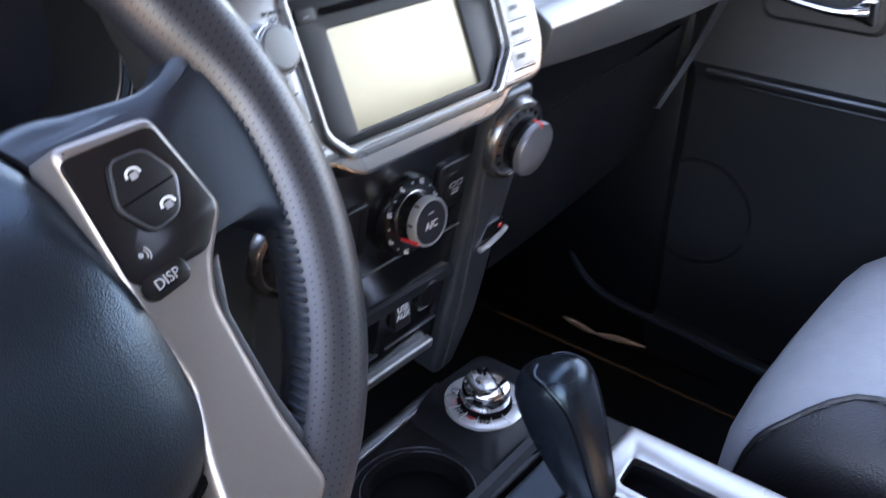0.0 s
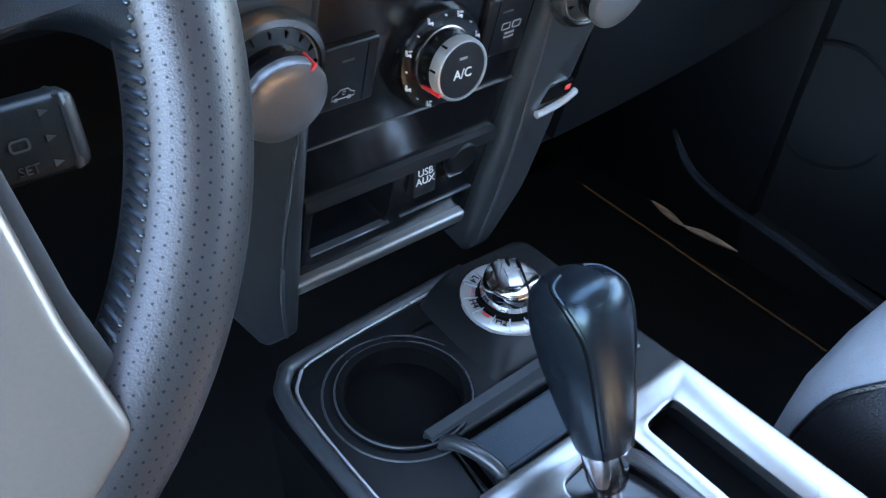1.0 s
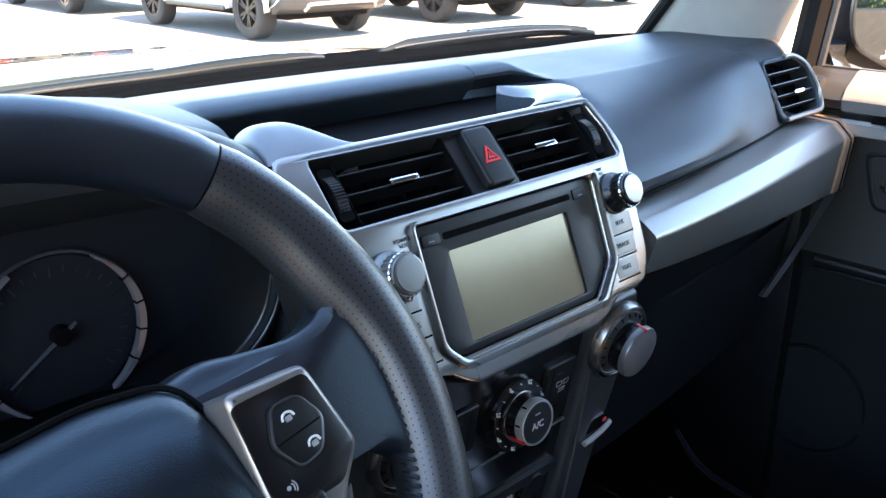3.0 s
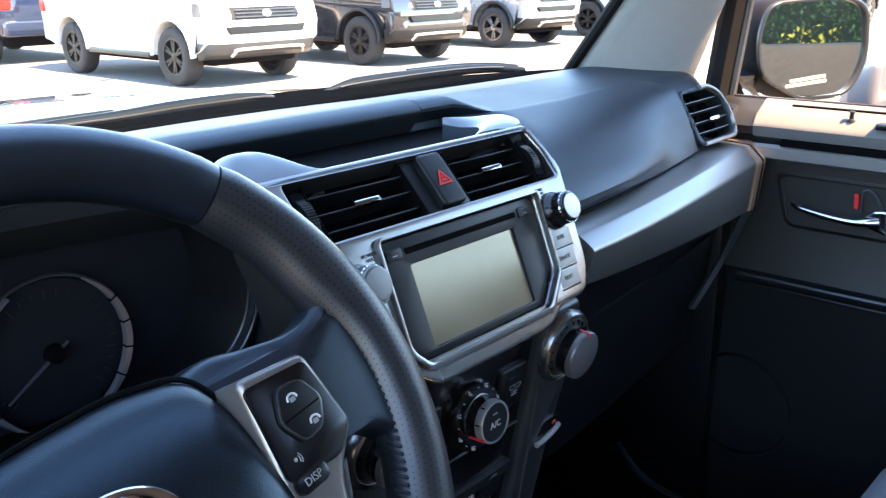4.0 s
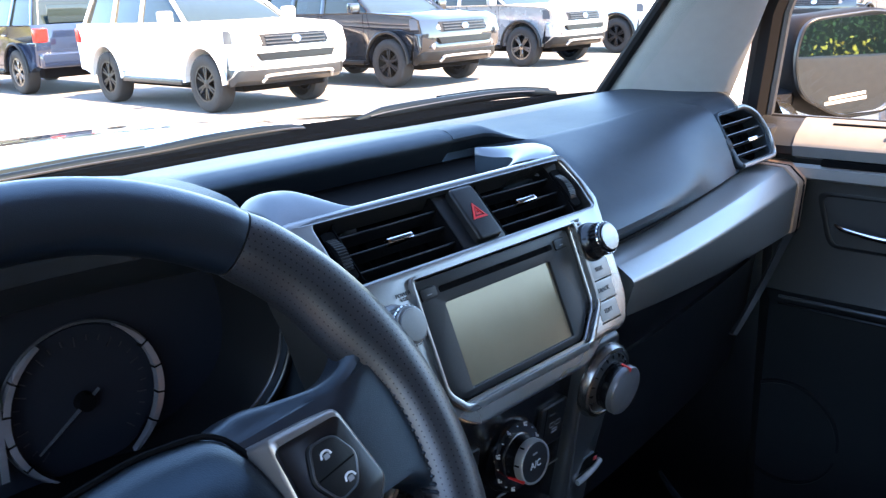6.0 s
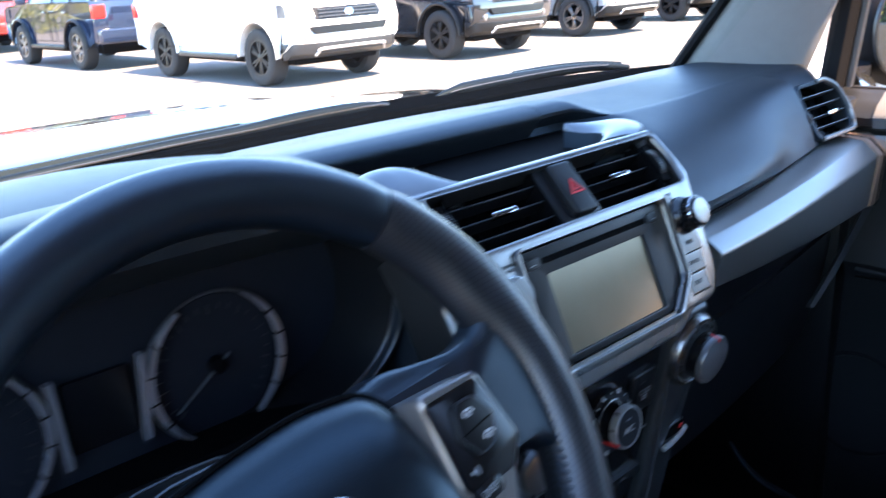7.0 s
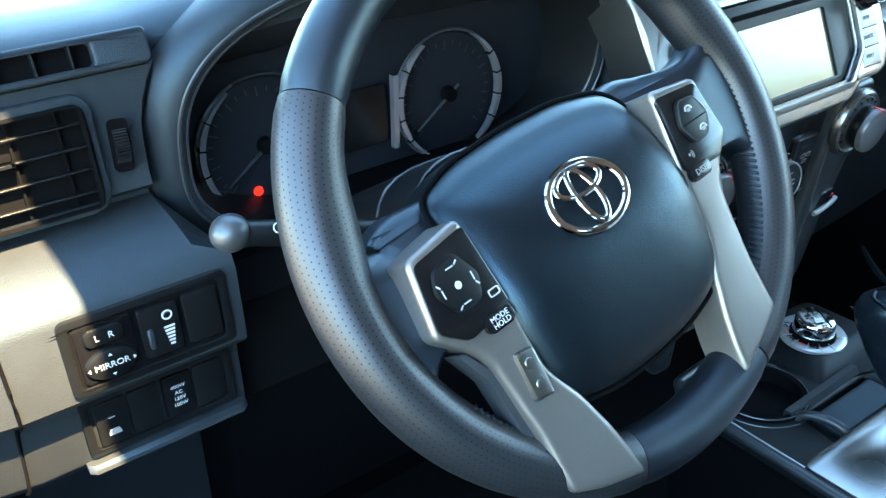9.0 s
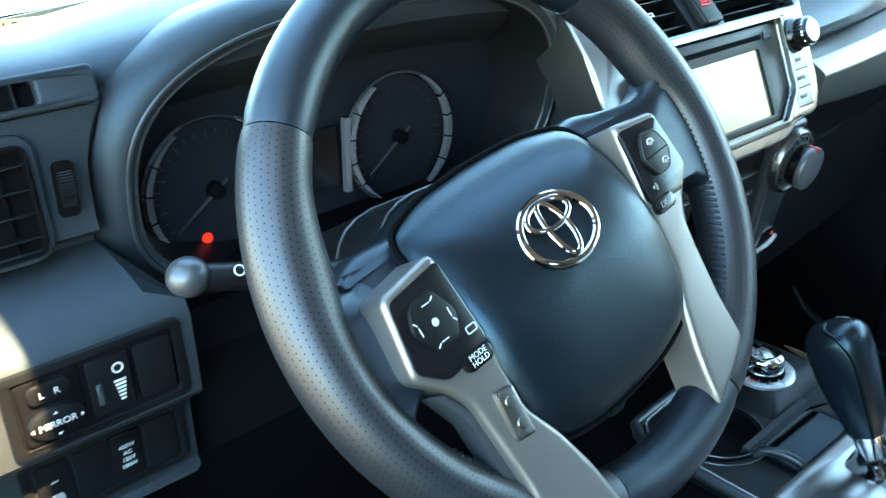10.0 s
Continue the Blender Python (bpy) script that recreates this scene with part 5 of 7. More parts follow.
            for r in (0.0022, 0.0034):
                part("voice_mark", tube([Vector((0.0868 + r * math.cos(q), -0.0240 + r * math.sin(q), 0.0288)) for q in (-0.8, -0.4, 0.0, 0.4, 0.8)], 0.0003, 4), M_GREYPRINT, wheel)
            part("display_key", plate(rounded(0.0795, 0.0995, -0.0405, -0.0305, 0.0042), (), 0.004, 0.001, m=Matrix.Translation((0, 0, 0.029))), M_GLOSS, wheel)
            words("printing", "DISP", 0.0056, M_GREYPRINT, wheel, Matrix.Translation((0.0895, -0.0355, 0.0294)))
    # airbag cover: a domed shield
    half = [(0.045, 0.0460), (0.079, 0.0365), (0.083, 0.012), (0.082, -0.022), (0.0805, -0.060), (0.0765, -0.088), (0.063, -0.105), (0.033, -0.1125)]
    outline = soften([(0.0, 0.0480)] + [(-x, y) for x, y in half] + [(0.0, -0.114)] + half[::-1], 0.012, 4)
    c = Vector((0, -0.025))
    rings = []
    for sc, z in ((1.0, -0.005), (1.0, 0.016), (0.985, 0.022), (0.95, 0.0265), (0.86, 0.0305), (0.7, 0.0335), (0.5, 0.0352), (0.28, 0.036), (0.12, 0.0362), (0.02, 0.0363)):
        rings.append([((x - c.x) * sc + c.x, (y - c.y) * sc + c.y, z - 0.06 * max(0.0, -((y - c.y) * sc + c.y) - 0.04) - over((y - c.y) * sc + c.y)) for x, y in outline])
    part("airbag_cover", loft(rings), M_HUB, wheel, "grained black airbag cover")
    part("cover_seam", tube([Vector((x * 1.012, (y + 0.025) * 1.012 - 0.025, 0.0205 - max(0, (-y - 0.04) * 0.06) - over(y))) for x, y in outline], 0.0016, 6, loop=True, ref=(0, 0, 1)), M_DARK, wheel)
    # emblem of three interlaced ovals

    def oval(cx, cy, a, b, r, z):
        return tube([(cx + a * math.cos(q), cy + b * math.sin(q), z - over(cy + b * math.sin(q))) for q in [2 * math.pi * i / 48 for i in range(48)]], r, 8, squash=0.6, loop=True)
    e = part("emblem", oval(0, -0.0075, 0.0278, 0.0197, 0.0026, 0.0368), M_CHROME, wheel, "chrome oval emblem")
    part("emblem_oval", oval(0, 0.0022, 0.0170, 0.0078, 0.0019, 0.0372), M_CHROME, e)
    part("emblem_oval", oval(0, -0.0068, 0.0077, 0.0168, 0.0019, 0.0372), M_CHROME, e)
    # hub behind the cover
    part("hub", lathe([(0, -0.004), (0.045, -0.006), (0.055, -0.014), (0.055, -0.04), (0.05, -0.06)], 32, m=Matrix.Translation((0, -0.03, 0))), M_HARD, wheel)


steering_wheel()
for ob in wheel.children:  # the hub sits a little off the rim's middle
    if not ob.name.startswith(("rim", "stitching")):
        ob.matrix_basis = Matrix.Translation((-0.013, 0.001, -0.004)) @ ob.matrix_basis


def column():
    c = thing("steering_column", "black steering column shroud with two control stalks", "steering column")
    base = frame_of((0.006, 0.4414, 1.2214), (0, math.sin(TILT_W), math.cos(TILT_W)), (0, -math.cos(TILT_W), math.sin(TILT_W)))
    rings = []
    for n, sx, sy in ((-0.05, 0.052, 0.046), (-0.07, 0.064, 0.055), (-0.12, 0.068, 0.058), (-0.20, 0.075, 0.06), (-0.26, 0.08, 0.06)):
        rings.append([base @ Vector((sx * math.copysign(abs(math.cos(a)) ** 0.7, math.cos(a)), -0.012 + sy * math.copysign(abs(math.sin(a)) ** 0.7, math.sin(a)), n)) for a in [2 * math.pi * i / 28 for i in range(28)]])
    part("shroud", loft(rings), M_HARD, c)
    part("shroud_edge", tube([p + Vector((0, -0.001, 0.001)) for p in rings[1][1:14]], 0.0012, 5), M_GUN, c)
    part("shroud_edge", tube([p + Vector((0, -0.001, 0.001)) for p in rings[2][1:14]], 0.0012, 5), M_GUN, c)
    s = part("lamp_stalk", tube([base @ Vector(p) for p in ((-0.05, 0.005, -0.085), (-0.09, 0.012, -0.083), (-0.13, 0.026, -0.080), (-0.166, 0.0365, -0.077))], [0.011, 0.010, 0.0085, 0.0078], 14), M_HARD, c)
    ball = [(0.0114 * math.sin(radians(a)), 0.0114 * math.cos(radians(a))) for a in range(0, 181, 12)]
    part("stalk_end", lathe(ball, 24, m=base @ Matrix.Translation((-0.1745, 0.0395, -0.077)) @ Matrix.Diagonal((1.06, 1.0, 1.0, 1))), M_GUN, s, "round knob at the stalk end")
    part("stalk_mark", tube([base @ Vector((-0.150 + 0.003 * math.cos(a), 0.033 + 0.003 * math.sin(a), -0.0665)) for a in [2 * math.pi * i / 10 for i in range(10)]], 0.0005, 4, loop=True, ref=(0, -1, 0)), M_WHITE, s)
    part("wiper_stalk", tube([base @ Vector(p) for p in ((0.05, 0.005, -0.085), (0.10, 0.012, -0.083), (0.15, 0.022, -0.080))], [0.012, 0.010, 0.008], 14), M_HARD, c)
    m = frame_of((0.127, 0.480, 1.147), (0.0, 0.35, 1), (0.0, -1, 0.35))
    part("cruise_stalk", box(-0.07, 0.036, -0.014, 0.014, -0.016, 0.002, 0.005, 3, m=m), M_HARD, c, "flat cruise control stalk")
    part("stalk_band", box(0.028, 0.033, -0.0142, 0.0142, -0.0165, 0.0023, 0.003, 2, m=m), M_GUN, c)
    words("printing", "SET", 0.0048, M_DARKPRINT, c, m @ Matrix.Translation((0.014, -0.009, 0.0024)))
    for v in (-0.009, 0.0, 0.009):
        part("stalk_arrow", plate([(0.0225, v - 0.0013), (0.0258, v), (0.0225, v + 0.0013)], (), 0.0004, m=m @ Matrix.Translation((0, 0, 0.0025))), M_DARKPRINT, c)
    part("stalk_symbol", plate(soften([(0.010, -0.0022), (0.017, -0.0022), (0.017, 0.0022), (0.010, 0.0022)], 0.0016), [soften([(0.0108, -0.0015), (0.0162, -0.0015), (0.0162, 0.0015), (0.0108, 0.0015)], 0.001)], 0.0004, m=m @ Matrix.Translation((0, 0, 0.0025))), M_DARKPRINT, c)


column()


def driver_switches():
    S1 = frame_of((0, 0.5675, 0), (0, -0.02, 1), (0, -1, -0.02)) @ Matrix.Translation((0, 0, -0.02 * 1.148))
    p = thing("switch_panel", "black switch panel with mirror and dimmer controls", "switch panel")
    part("plate", plate(rounded(-0.268, -0.164, 1.121, 1.175, 0.005), [rounded(-0.262, -0.170, 1.126, 1.170, 0.003)], 0.006, 0.0012, m=S1 @ Matrix.Translation((0, 0, 0.003))), M_HARD, p, "raised black surround")
    part("field", plate(rounded(-0.262, -0.170, 1.126, 1.170, 0.003), (), 0.003, m=S1 @ Matrix.Translation((0, 0, 0.0015))), M_GLOSS, p)
    q = S1 @ Matrix.Translation((0, 0, 0.003))
    part("mirror_base", plate(rounded(-0.260, -0.226, 1.128, 1.168, 0.003), (), 0.003, 0.0008, m=q), M_GLOSS, p)
    part("mirror_pad", lathe([(0.0155, 0), (0.0150, 0.002), (0.012, 0.003), (0, 0.0032)], 28, m=q @ Matrix.Translation((-0.243, 1.1395, 0)) @ Matrix.Diagonal((1, 0.68, 1, 1))), M_HARD, p)
    words("printing", "MIRROR", 0.0058, M_WHITE, p, q @ Matrix.Translation((-0.243, 1.1395, 0.0033)))
    for dx, dy, a in ((0, 0.0068, 0), (0, -0.0068, 180), (-0.0135, 0, 90), (0.0135, 0, 270)):
        part("arrow", plate([(-0.0013, -0.0006), (0.0013, -0.0006), (0, 0.0012)], (), 0.0003, m=q @ Matrix.Translation((-0.243 + dx, 1.1395 + dy, 0.0033)) @ Matrix.Rotation(radians(a), 4, "Z")), M_WHITE, p)
    part("side_key", plate(rounded(-0.255, -0.232, 1.154, 1.165, 0.004), (), 0.004, 0.0015, m=q @ Matrix.Translation((0, 0, 0.0025))), M_HARD, p)
    words("printing", "L   R", 0.006, M_WHITE, p, q @ Matrix.Translation((-0.2435, 1.1595, 0.0028)))
    part("dimmer", plate(rounded(-0.222, -0.198, 1.131, 1.166, 0.002), (), 0.004, 0.001, m=q @ Matrix.Translation((0, 0, 0.001))), M_HARD, p)
    part("dimmer_wheel", box(-0.219, -0.215, 1.138, 1.152, 0.0, 0.003, 0.001, 1, m=q), M_GREYDASH, p)
    bm = bmesh.new()
    for k in range(6):
        w = 0.0035 - 0.0004 * k
        box(-0.205 - w, -0.205 + w, 1.149 - 0.0025 * k, 1.1504 - 0.0025 * k, 0.0011, 0.0014, bm=bm, m=q)
    part("dimmer_bars", bm, M_WHITE, p)
    part("dimmer_symbol", plate([(-0.205 + 0.0035 * math.cos(a), 1.158 + 0.0035 * math.sin(a)) for a in [2 * math.pi * i / 12 for i in range(12)]], [[(-0.205 + 0.0024 * math.cos(a), 1.158 + 0.0024 * math.sin(a)) for a in [2 * math.pi * i / 12 for i in range(12)]]], 0.0003, m=q @ Matrix.Translation((0, 0, 0.0013))), M_WHITE, p)
    part("blank", plate(rounded(-0.194, -0.172, 1.131, 1.166, 0.002), (), 0.004, 0.001, m=q @ Matrix.Translation((0, 0, 0.001))), M_HARD, p)
    S2 = frame_of((0, 0.5955, 0), (0, -0.06, 1), (0, -1, -0.06))
    p = thing("switch_panel", "lower black switch panel with blanks and a power outlet switch", "switch panel")
    yb = 1.076
    part("plate", plate(rounded(-0.266, -0.162, yb - 0.024, yb + 0.024, 0.005), [rounded(-0.260, -0.168, yb - 0.019, yb + 0.019, 0.003)], 0.006, 0.0012, m=S2 @ Matrix.Translation((0, -0.0, -0.06 * 1.076 + 0.003))), M_HARD, p)
    for k in range(4):
        x = -0.2575 + 0.0225 * k
        part("blank", plate(rounded(x, x + 0.0205, yb - 0.0175, yb + 0.0175, 0.002), (), 0.006, 0.001, m=S2 @ Matrix.Translation((0, 0, -0.06 * 1.076 + 0.003))), M_GLOSS if k == 2 else M_HARD, p)
    q = S2 @ Matrix.Translation((0, 0, -0.06 * 1.076 + 0.0034))
    words("printing", "400W\nAC\n120V\n100W", 0.0040, M_WHITE, p, q @ Matrix.Translation((-0.2022, yb, 0)), line=1.25)
    lip = [(-0.002, 0.0), (-0.005, -0.0025), (-0.0055, -0.0050), (-0.0035, -0.0070), (0.004, -0.0070), (0.006, 0.0)]
    part("lip", loft([[(x, 0.5925 + dy + back, yb - 0.0245 + dz) for dy, dz in lip] for x, back in ((-0.270, 0.004), (-0.266, 0.0), (-0.162, 0.0), (-0.157, 0.005))]), M_GREYDASH, p, "grained lip under the switches")
    part("symbol", plate(soften([(-0.252, yb - 0.010), (-0.243, yb - 0.010), (-0.2445, yb - 0.005), (-0.2505, yb - 0.005)], 0.001), (), 0.0003, m=q), M_GREYPRINT, p)
    part("symbol", box(-0.2495, -0.2455, yb + 0.004, yb + 0.005, -0.0002, 0.0003, m=q), M_GREYPRINT, p)


driver_switches()


# ---- console, lever, seat ----
def console():
    c = thing("center_console", "black centre console with cup holder and silver shift surround", "console")
    out = soften([(0.262, 0.05), (0.262, 0.535), (0.290, 0.556), (0.44, 0.560), (0.505, 0.545), (0.512, 0.41), (0.520, 0.05)], 0.012)
    hole = [(0.331 + 0.040 * math.cos(2 * math.pi * i / 32), 0.492 + 0.040 * math.sin(2 * math.pi * i / 32)) for i in range(32)]
    slot = soften([(0.328, 0.402), (0.332, 0.445), (0.438, 0.445), (0.438, 0.402)], 0.006)
    gate = soften([(0.360, 0.10), (0.360, 0.39), (0.415, 0.39), (0.415, 0.10)], 0.01)
    bin_hole = soften([(0.436, 0.10), (0.436, 0.378), (0.474, 0.384), (0.480, 0.10)], 0.008)
    part("top", plate(out, [hole, slot, gate, bin_hole], 0.02, 0.004, 3, m=Matrix.Translation((0, 0, 0.875))), M_CONSOLE, c, "black console top")
    # console sides are near-black to paint the shade beside the seats
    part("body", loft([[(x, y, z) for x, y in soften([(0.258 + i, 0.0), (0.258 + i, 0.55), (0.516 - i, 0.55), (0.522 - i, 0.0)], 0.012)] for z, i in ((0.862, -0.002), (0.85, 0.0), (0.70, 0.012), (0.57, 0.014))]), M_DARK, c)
    part("outer_edge", tube(smooth_path([(0.263, 0.06, 0.874), (0.263, 0.42, 0.875), (0.264, 0.52, 0.876), (0.274, 0.547, 0.877), (0.30, 0.556, 0.877), (0.44, 0.561, 0.878)], 6), 0.0056, 14), M_COLUMN, c, "satin grey edge moulding")
    part("chrome_line", tube(smooth_path([(0.269, 0.40, 0.8775), (0.270, 0.51, 0.8785), (0.281, 0.540, 0.879), (0.31, 0.5505, 0.879), (0.425, 0.5555, 0.880)], 6), 0.0011, 6), M_SATIN, c, "thin chrome line")
    # cup, lid well and bin carry their inner shade as near-black colour
    part("cup_ring", lathe([(0.047, -0.001), (0.047, 0.0015), (0.044, 0.003), (0.040, 0.0015), (0.039, -0.03), (0.036, -0.075), (0, -0.076)], 40, m=Matrix.Translation((0.331, 0.492, 0.876))), M_DARK, c, "round black cup holder, inner shade painted in")
    part("cup_rim", tube([(0.331 + 0.0455 * math.cos(a), 0.492 + 0.0455 * math.sin(a), 0.8780) for a in [2 * math.pi * i / 40 for i in range(40)]], 0.0008, 6, loop=True), M_GUN, c)
    part("cup_step", tube([(0.331 + 0.0535 * math.cos(a), 0.492 + 0.0535 * math.sin(a), 0.8752) for a in [radians(20 + 8 * i) for i in range(32)]], 0.0008, 6), M_GUN, c)
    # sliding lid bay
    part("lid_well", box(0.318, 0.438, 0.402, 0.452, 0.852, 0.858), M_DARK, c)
    part("lid", plate(soften([(0.338, 0.406), (0.342, 0.440), (0.437, 0.440), (0.437, 0.406)], 0.003), (), 0.01, 0.003, 3, m=Matrix.Translation((0, 0, 0.874))), M_GREYDASH, c, "flat sliding lid")
    part("lid_rim", loft([[(0.320, 0.446 + d, z) for d, z in ((0, 0.874), (0.004, 0.8815), (0.011, 0.8815), (0.012, 0.874))], [(0.436, 0.449 + d, z) for d, z in ((0, 0.874), (0.004, 0.8815), (0.011, 0.8815), (0.012, 0.874))]]), M_COLUMN, c)
    part("lid_roller", tube(smooth_path([(0.326, 0.446, 0.874), (0.329, 0.440, 0.881), (0.334, 0.424, 0.884), (0.339, 0.408, 0.880), (0.340, 0.403, 0.872)], 5), 0.0048, 12), M_COLUMN, c, "curved lip of the lid")
    # silver shift surround
    out = soften([(0.268, 0.06), (0.267, 0.399), (0.286, 0.4015), (0.43, 0.3995), (0.505, 0.402), (0.514, 0.06)], 0.006)
    part("shift_surround", plate(out, [soften([(0.360, 0.10), (0.360, 0.378), (0.424, 0.384), (0.424, 0.10)], 0.012), soften([(0.438, 0.11), (0.438, 0.376), (0.472, 0.380), (0.478, 0.11)], 0.006)], 0.008, 0.002, 2, m=Matrix.Translation((0, 0, 0.882))), M_SILVER, c, "satin silver shift surround")
    part("gate_plate", plate(soften([(0.360, 0.10), (0.360, 0.378), (0.424, 0.384), (0.424, 0.10)], 0.012), (), 0.006, m=Matrix.Translation((0, 0, 0.877))), M_GLOSS, c)
    part("gate_rail", tube(smooth_path([(0.418, 0.10, 0.881), (0.418, 0.30, 0.884), (0.412, 0.36, 0.885), (0.395, 0.376, 0.884)], 5), 0.005, 8), M_GUN, c)
    part("bin", box(0.436, 0.478, 0.10, 0.38, 0.83, 0.845), M_DARK, c)
    part("side_switch", plate(rounded(-0.007, 0.007, -0.010, 0.010, 0.003), (), 0.004, 0.0015, m=Matrix.Translation((0.488, 0.436, 0.8785))), M_GUN, c)
    # raised pedestal of the transfer knob
    rings = [[(x, y, z) for x, y in soften([(0.384 + i, 0.459 + i * 0.8), (0.388 + i, 0.556), (0.506 - i * 0.5, 0.554), (0.508 - i * 0.5, 0.459 + i * 0.8)], 0.012)]
             for z, i in ((0.872, 0.0), (0.878, 0.005), (0.883, 0.011), (0.887, 0.017), (0.8895, 0.022), (0.8905, 0.030))]
    part("pedestal", loft(rings), M_CONSOLE, c)
    k = thing("transfer_knob", "chrome drive selector knob on a silver lettered ring", "knob")
    m = frame_of((0.437, 0.508, 0.8905), (0, 1, 0.0), (0, -0.06, 1)) @ Matrix.Diagonal((1.17, 1.17, 1.1, 1))
    part("ring", lathe([(0.030, 0), (0.030, 0.003), (0.027, 0.0045), (0.020, 0.003), (0.0, 0.003)], 40, m=m), M_BRIGHT, k, "bright satin silver ring")
    bm = bmesh.new()
    for a in (100, 126, 152, 178, 204, 230, 256):
        box(0.0195, 0.0285, -0.0003, 0.0003, 0.0036, 0.0047, bm=bm, m=m @ Matrix.Rotation(radians(a), 4, "Z"))
    part("ring_marks", bm, M_GREYPRINT, k)
    for a, txt in ((113, "L4"), (165, "H4"), (217, "H2")):
        words("printing", txt, 0.0062, M_DARK, k, m @ Matrix.Rotation(radians(a + 90), 4, "Z") @ Matrix.Translation((0, -0.0240, 0.0050)))
    for a in (139, 191):
        part("ring_dash", box(0.0225, 0.0233, -0.0025, 0.0025, 0.0040, 0.0047, m=m @ Matrix.Rotation(radians(a), 4, "Z")), M_RED, k)
    part("well", lathe([(0.0208, 0.0028), (0.0205, 0.0042), (0, 0.0042)], 32, m=m), M_DARK, k)
    part("skirt", lathe([(0.0196, 0.004), (0.0199, 0.0065), (0.0192, 0.0078)], 36, m=m), M_DARK, k, "black base ring")
    turn = m @ Matrix.Rotation(radians(62), 4, "Z")
    drum = lathe([(0.0186, 0.0060), (0.0188, 0.0085), (0.0180, 0.0150), (0.0176, 0.0190), (0.0168, 0.0206), (0.0150, 0.0214), (0.0080, 0.0220), (0, 0.0222)], 40, m=turn)
    part("drum", drum, M_CHROME, k, "chrome drum of the selector")
    ridge = [[turn @ Vector((x, sy * w, z)) for sy, z in ((-1, 0.0206), (-0.8, 0.0236 - 0.9 * abs(x) ** 1.3), (0.8, 0.0236 - 0.9 * abs(x) ** 1.3), (1, 0.0206))] for x, w in [(-0.0165 + 0.0033 * i, 0.0046 + 0.0012 * abs(i - 5) / 5) for i in range(11)]]
    part("finger_grip", loft(ridge), M_SATIN, k, "satin chrome finger ridge")
    for y in (-0.0068,):
        part("groove", box(-0.0150, 0.0150, y - 0.0006, y + 0.0006, 0.0200, 0.0222, m=turn), M_DARK, k)
    part("pointer", box(0.0095, 0.0160, -0.0006, 0.0006, 0.0180, 0.0228, m=turn), M_DARK, k)


console()


def shift_lever():
    s = thing("shift_lever", "black leather automatic shift lever with chrome collar", "gear lever")
    base, top = Vector((0.379, 0.354, 0.882)), Vector((0.383, 0.412, 1.012))
    ax = (top - base).normalized()
    m = frame_of(base, Vector((0, 1, 0)) - ax * ax.y, ax)
    L = (top - base).length
    part("rod", lathe([(0.008, -0.02), (0.008, 0.01), (0.009, 0.015)], 16, m=m), M_CHROME, s)
    part("collar", lathe([(0.006, 0.004), (0.0105, 0.008), (0.0125, 0.014), (0.0145, 0.034), (0.0155, 0.040), (0.0145, 0.043)], 24, m=m), M_CHROME, s, "chrome collar")
    rings = []
    for h, a, b, dy in ((0.038, 0.0155, 0.0155, 0.0), (0.05, 0.0175, 0.0185, 0.001), (0.07, 0.0205, 0.0225, 0.003), (0.095, 0.0235, 0.0265, 0.005), (0.118, 0.0255, 0.0285, 0.006), (0.132, 0.0255, 0.0285, 0.006), (0.142, 0.0235, 0.0265, 0.005), (0.149, 0.018, 0.021, 0.004), (0.1525, 0.009, 0.011, 0.003)):
        rings.append([m @ Vector((a * math.copysign(abs(math.cos(q)) ** 0.8, math.cos(q)), dy + b * math.copysign(abs(math.sin(q)) ** 0.8, math.sin(q)), h * L / 0.150)) for q in [2 * math.pi * i / 28 for i in range(28)]])
    part("knob", loft(rings), M_KNOB, s, "stitched glossy black leather knob")
    def on(i, k):
        r = rings[i]
        k0 = int(math.floor(k))
        return r[k0 % 28].lerp(r[(k0 + 1) % 28], k - k0)
    for track in ((17.2, 17.2, 17.3, 17.4, 17.2, 16.4, 15.2, 13.4, 11.5), (23.8, 23.8, 23.8, 23.9, 24.3, 25.2, 26.4, 28.2, 30.0)):
        part("seam", tube(smooth_path([on(i, k) for i, k in enumerate(track)], 4), 0.0009, 6), M_DARK, s)
        part("seam_ridge", tube(smooth_path([on(i, k + (0.35 if track[0] < 20 else -0.35)) for i, k in enumerate(track)], 4), 0.0012, 6), M_KNOB, s)


shift_lever()


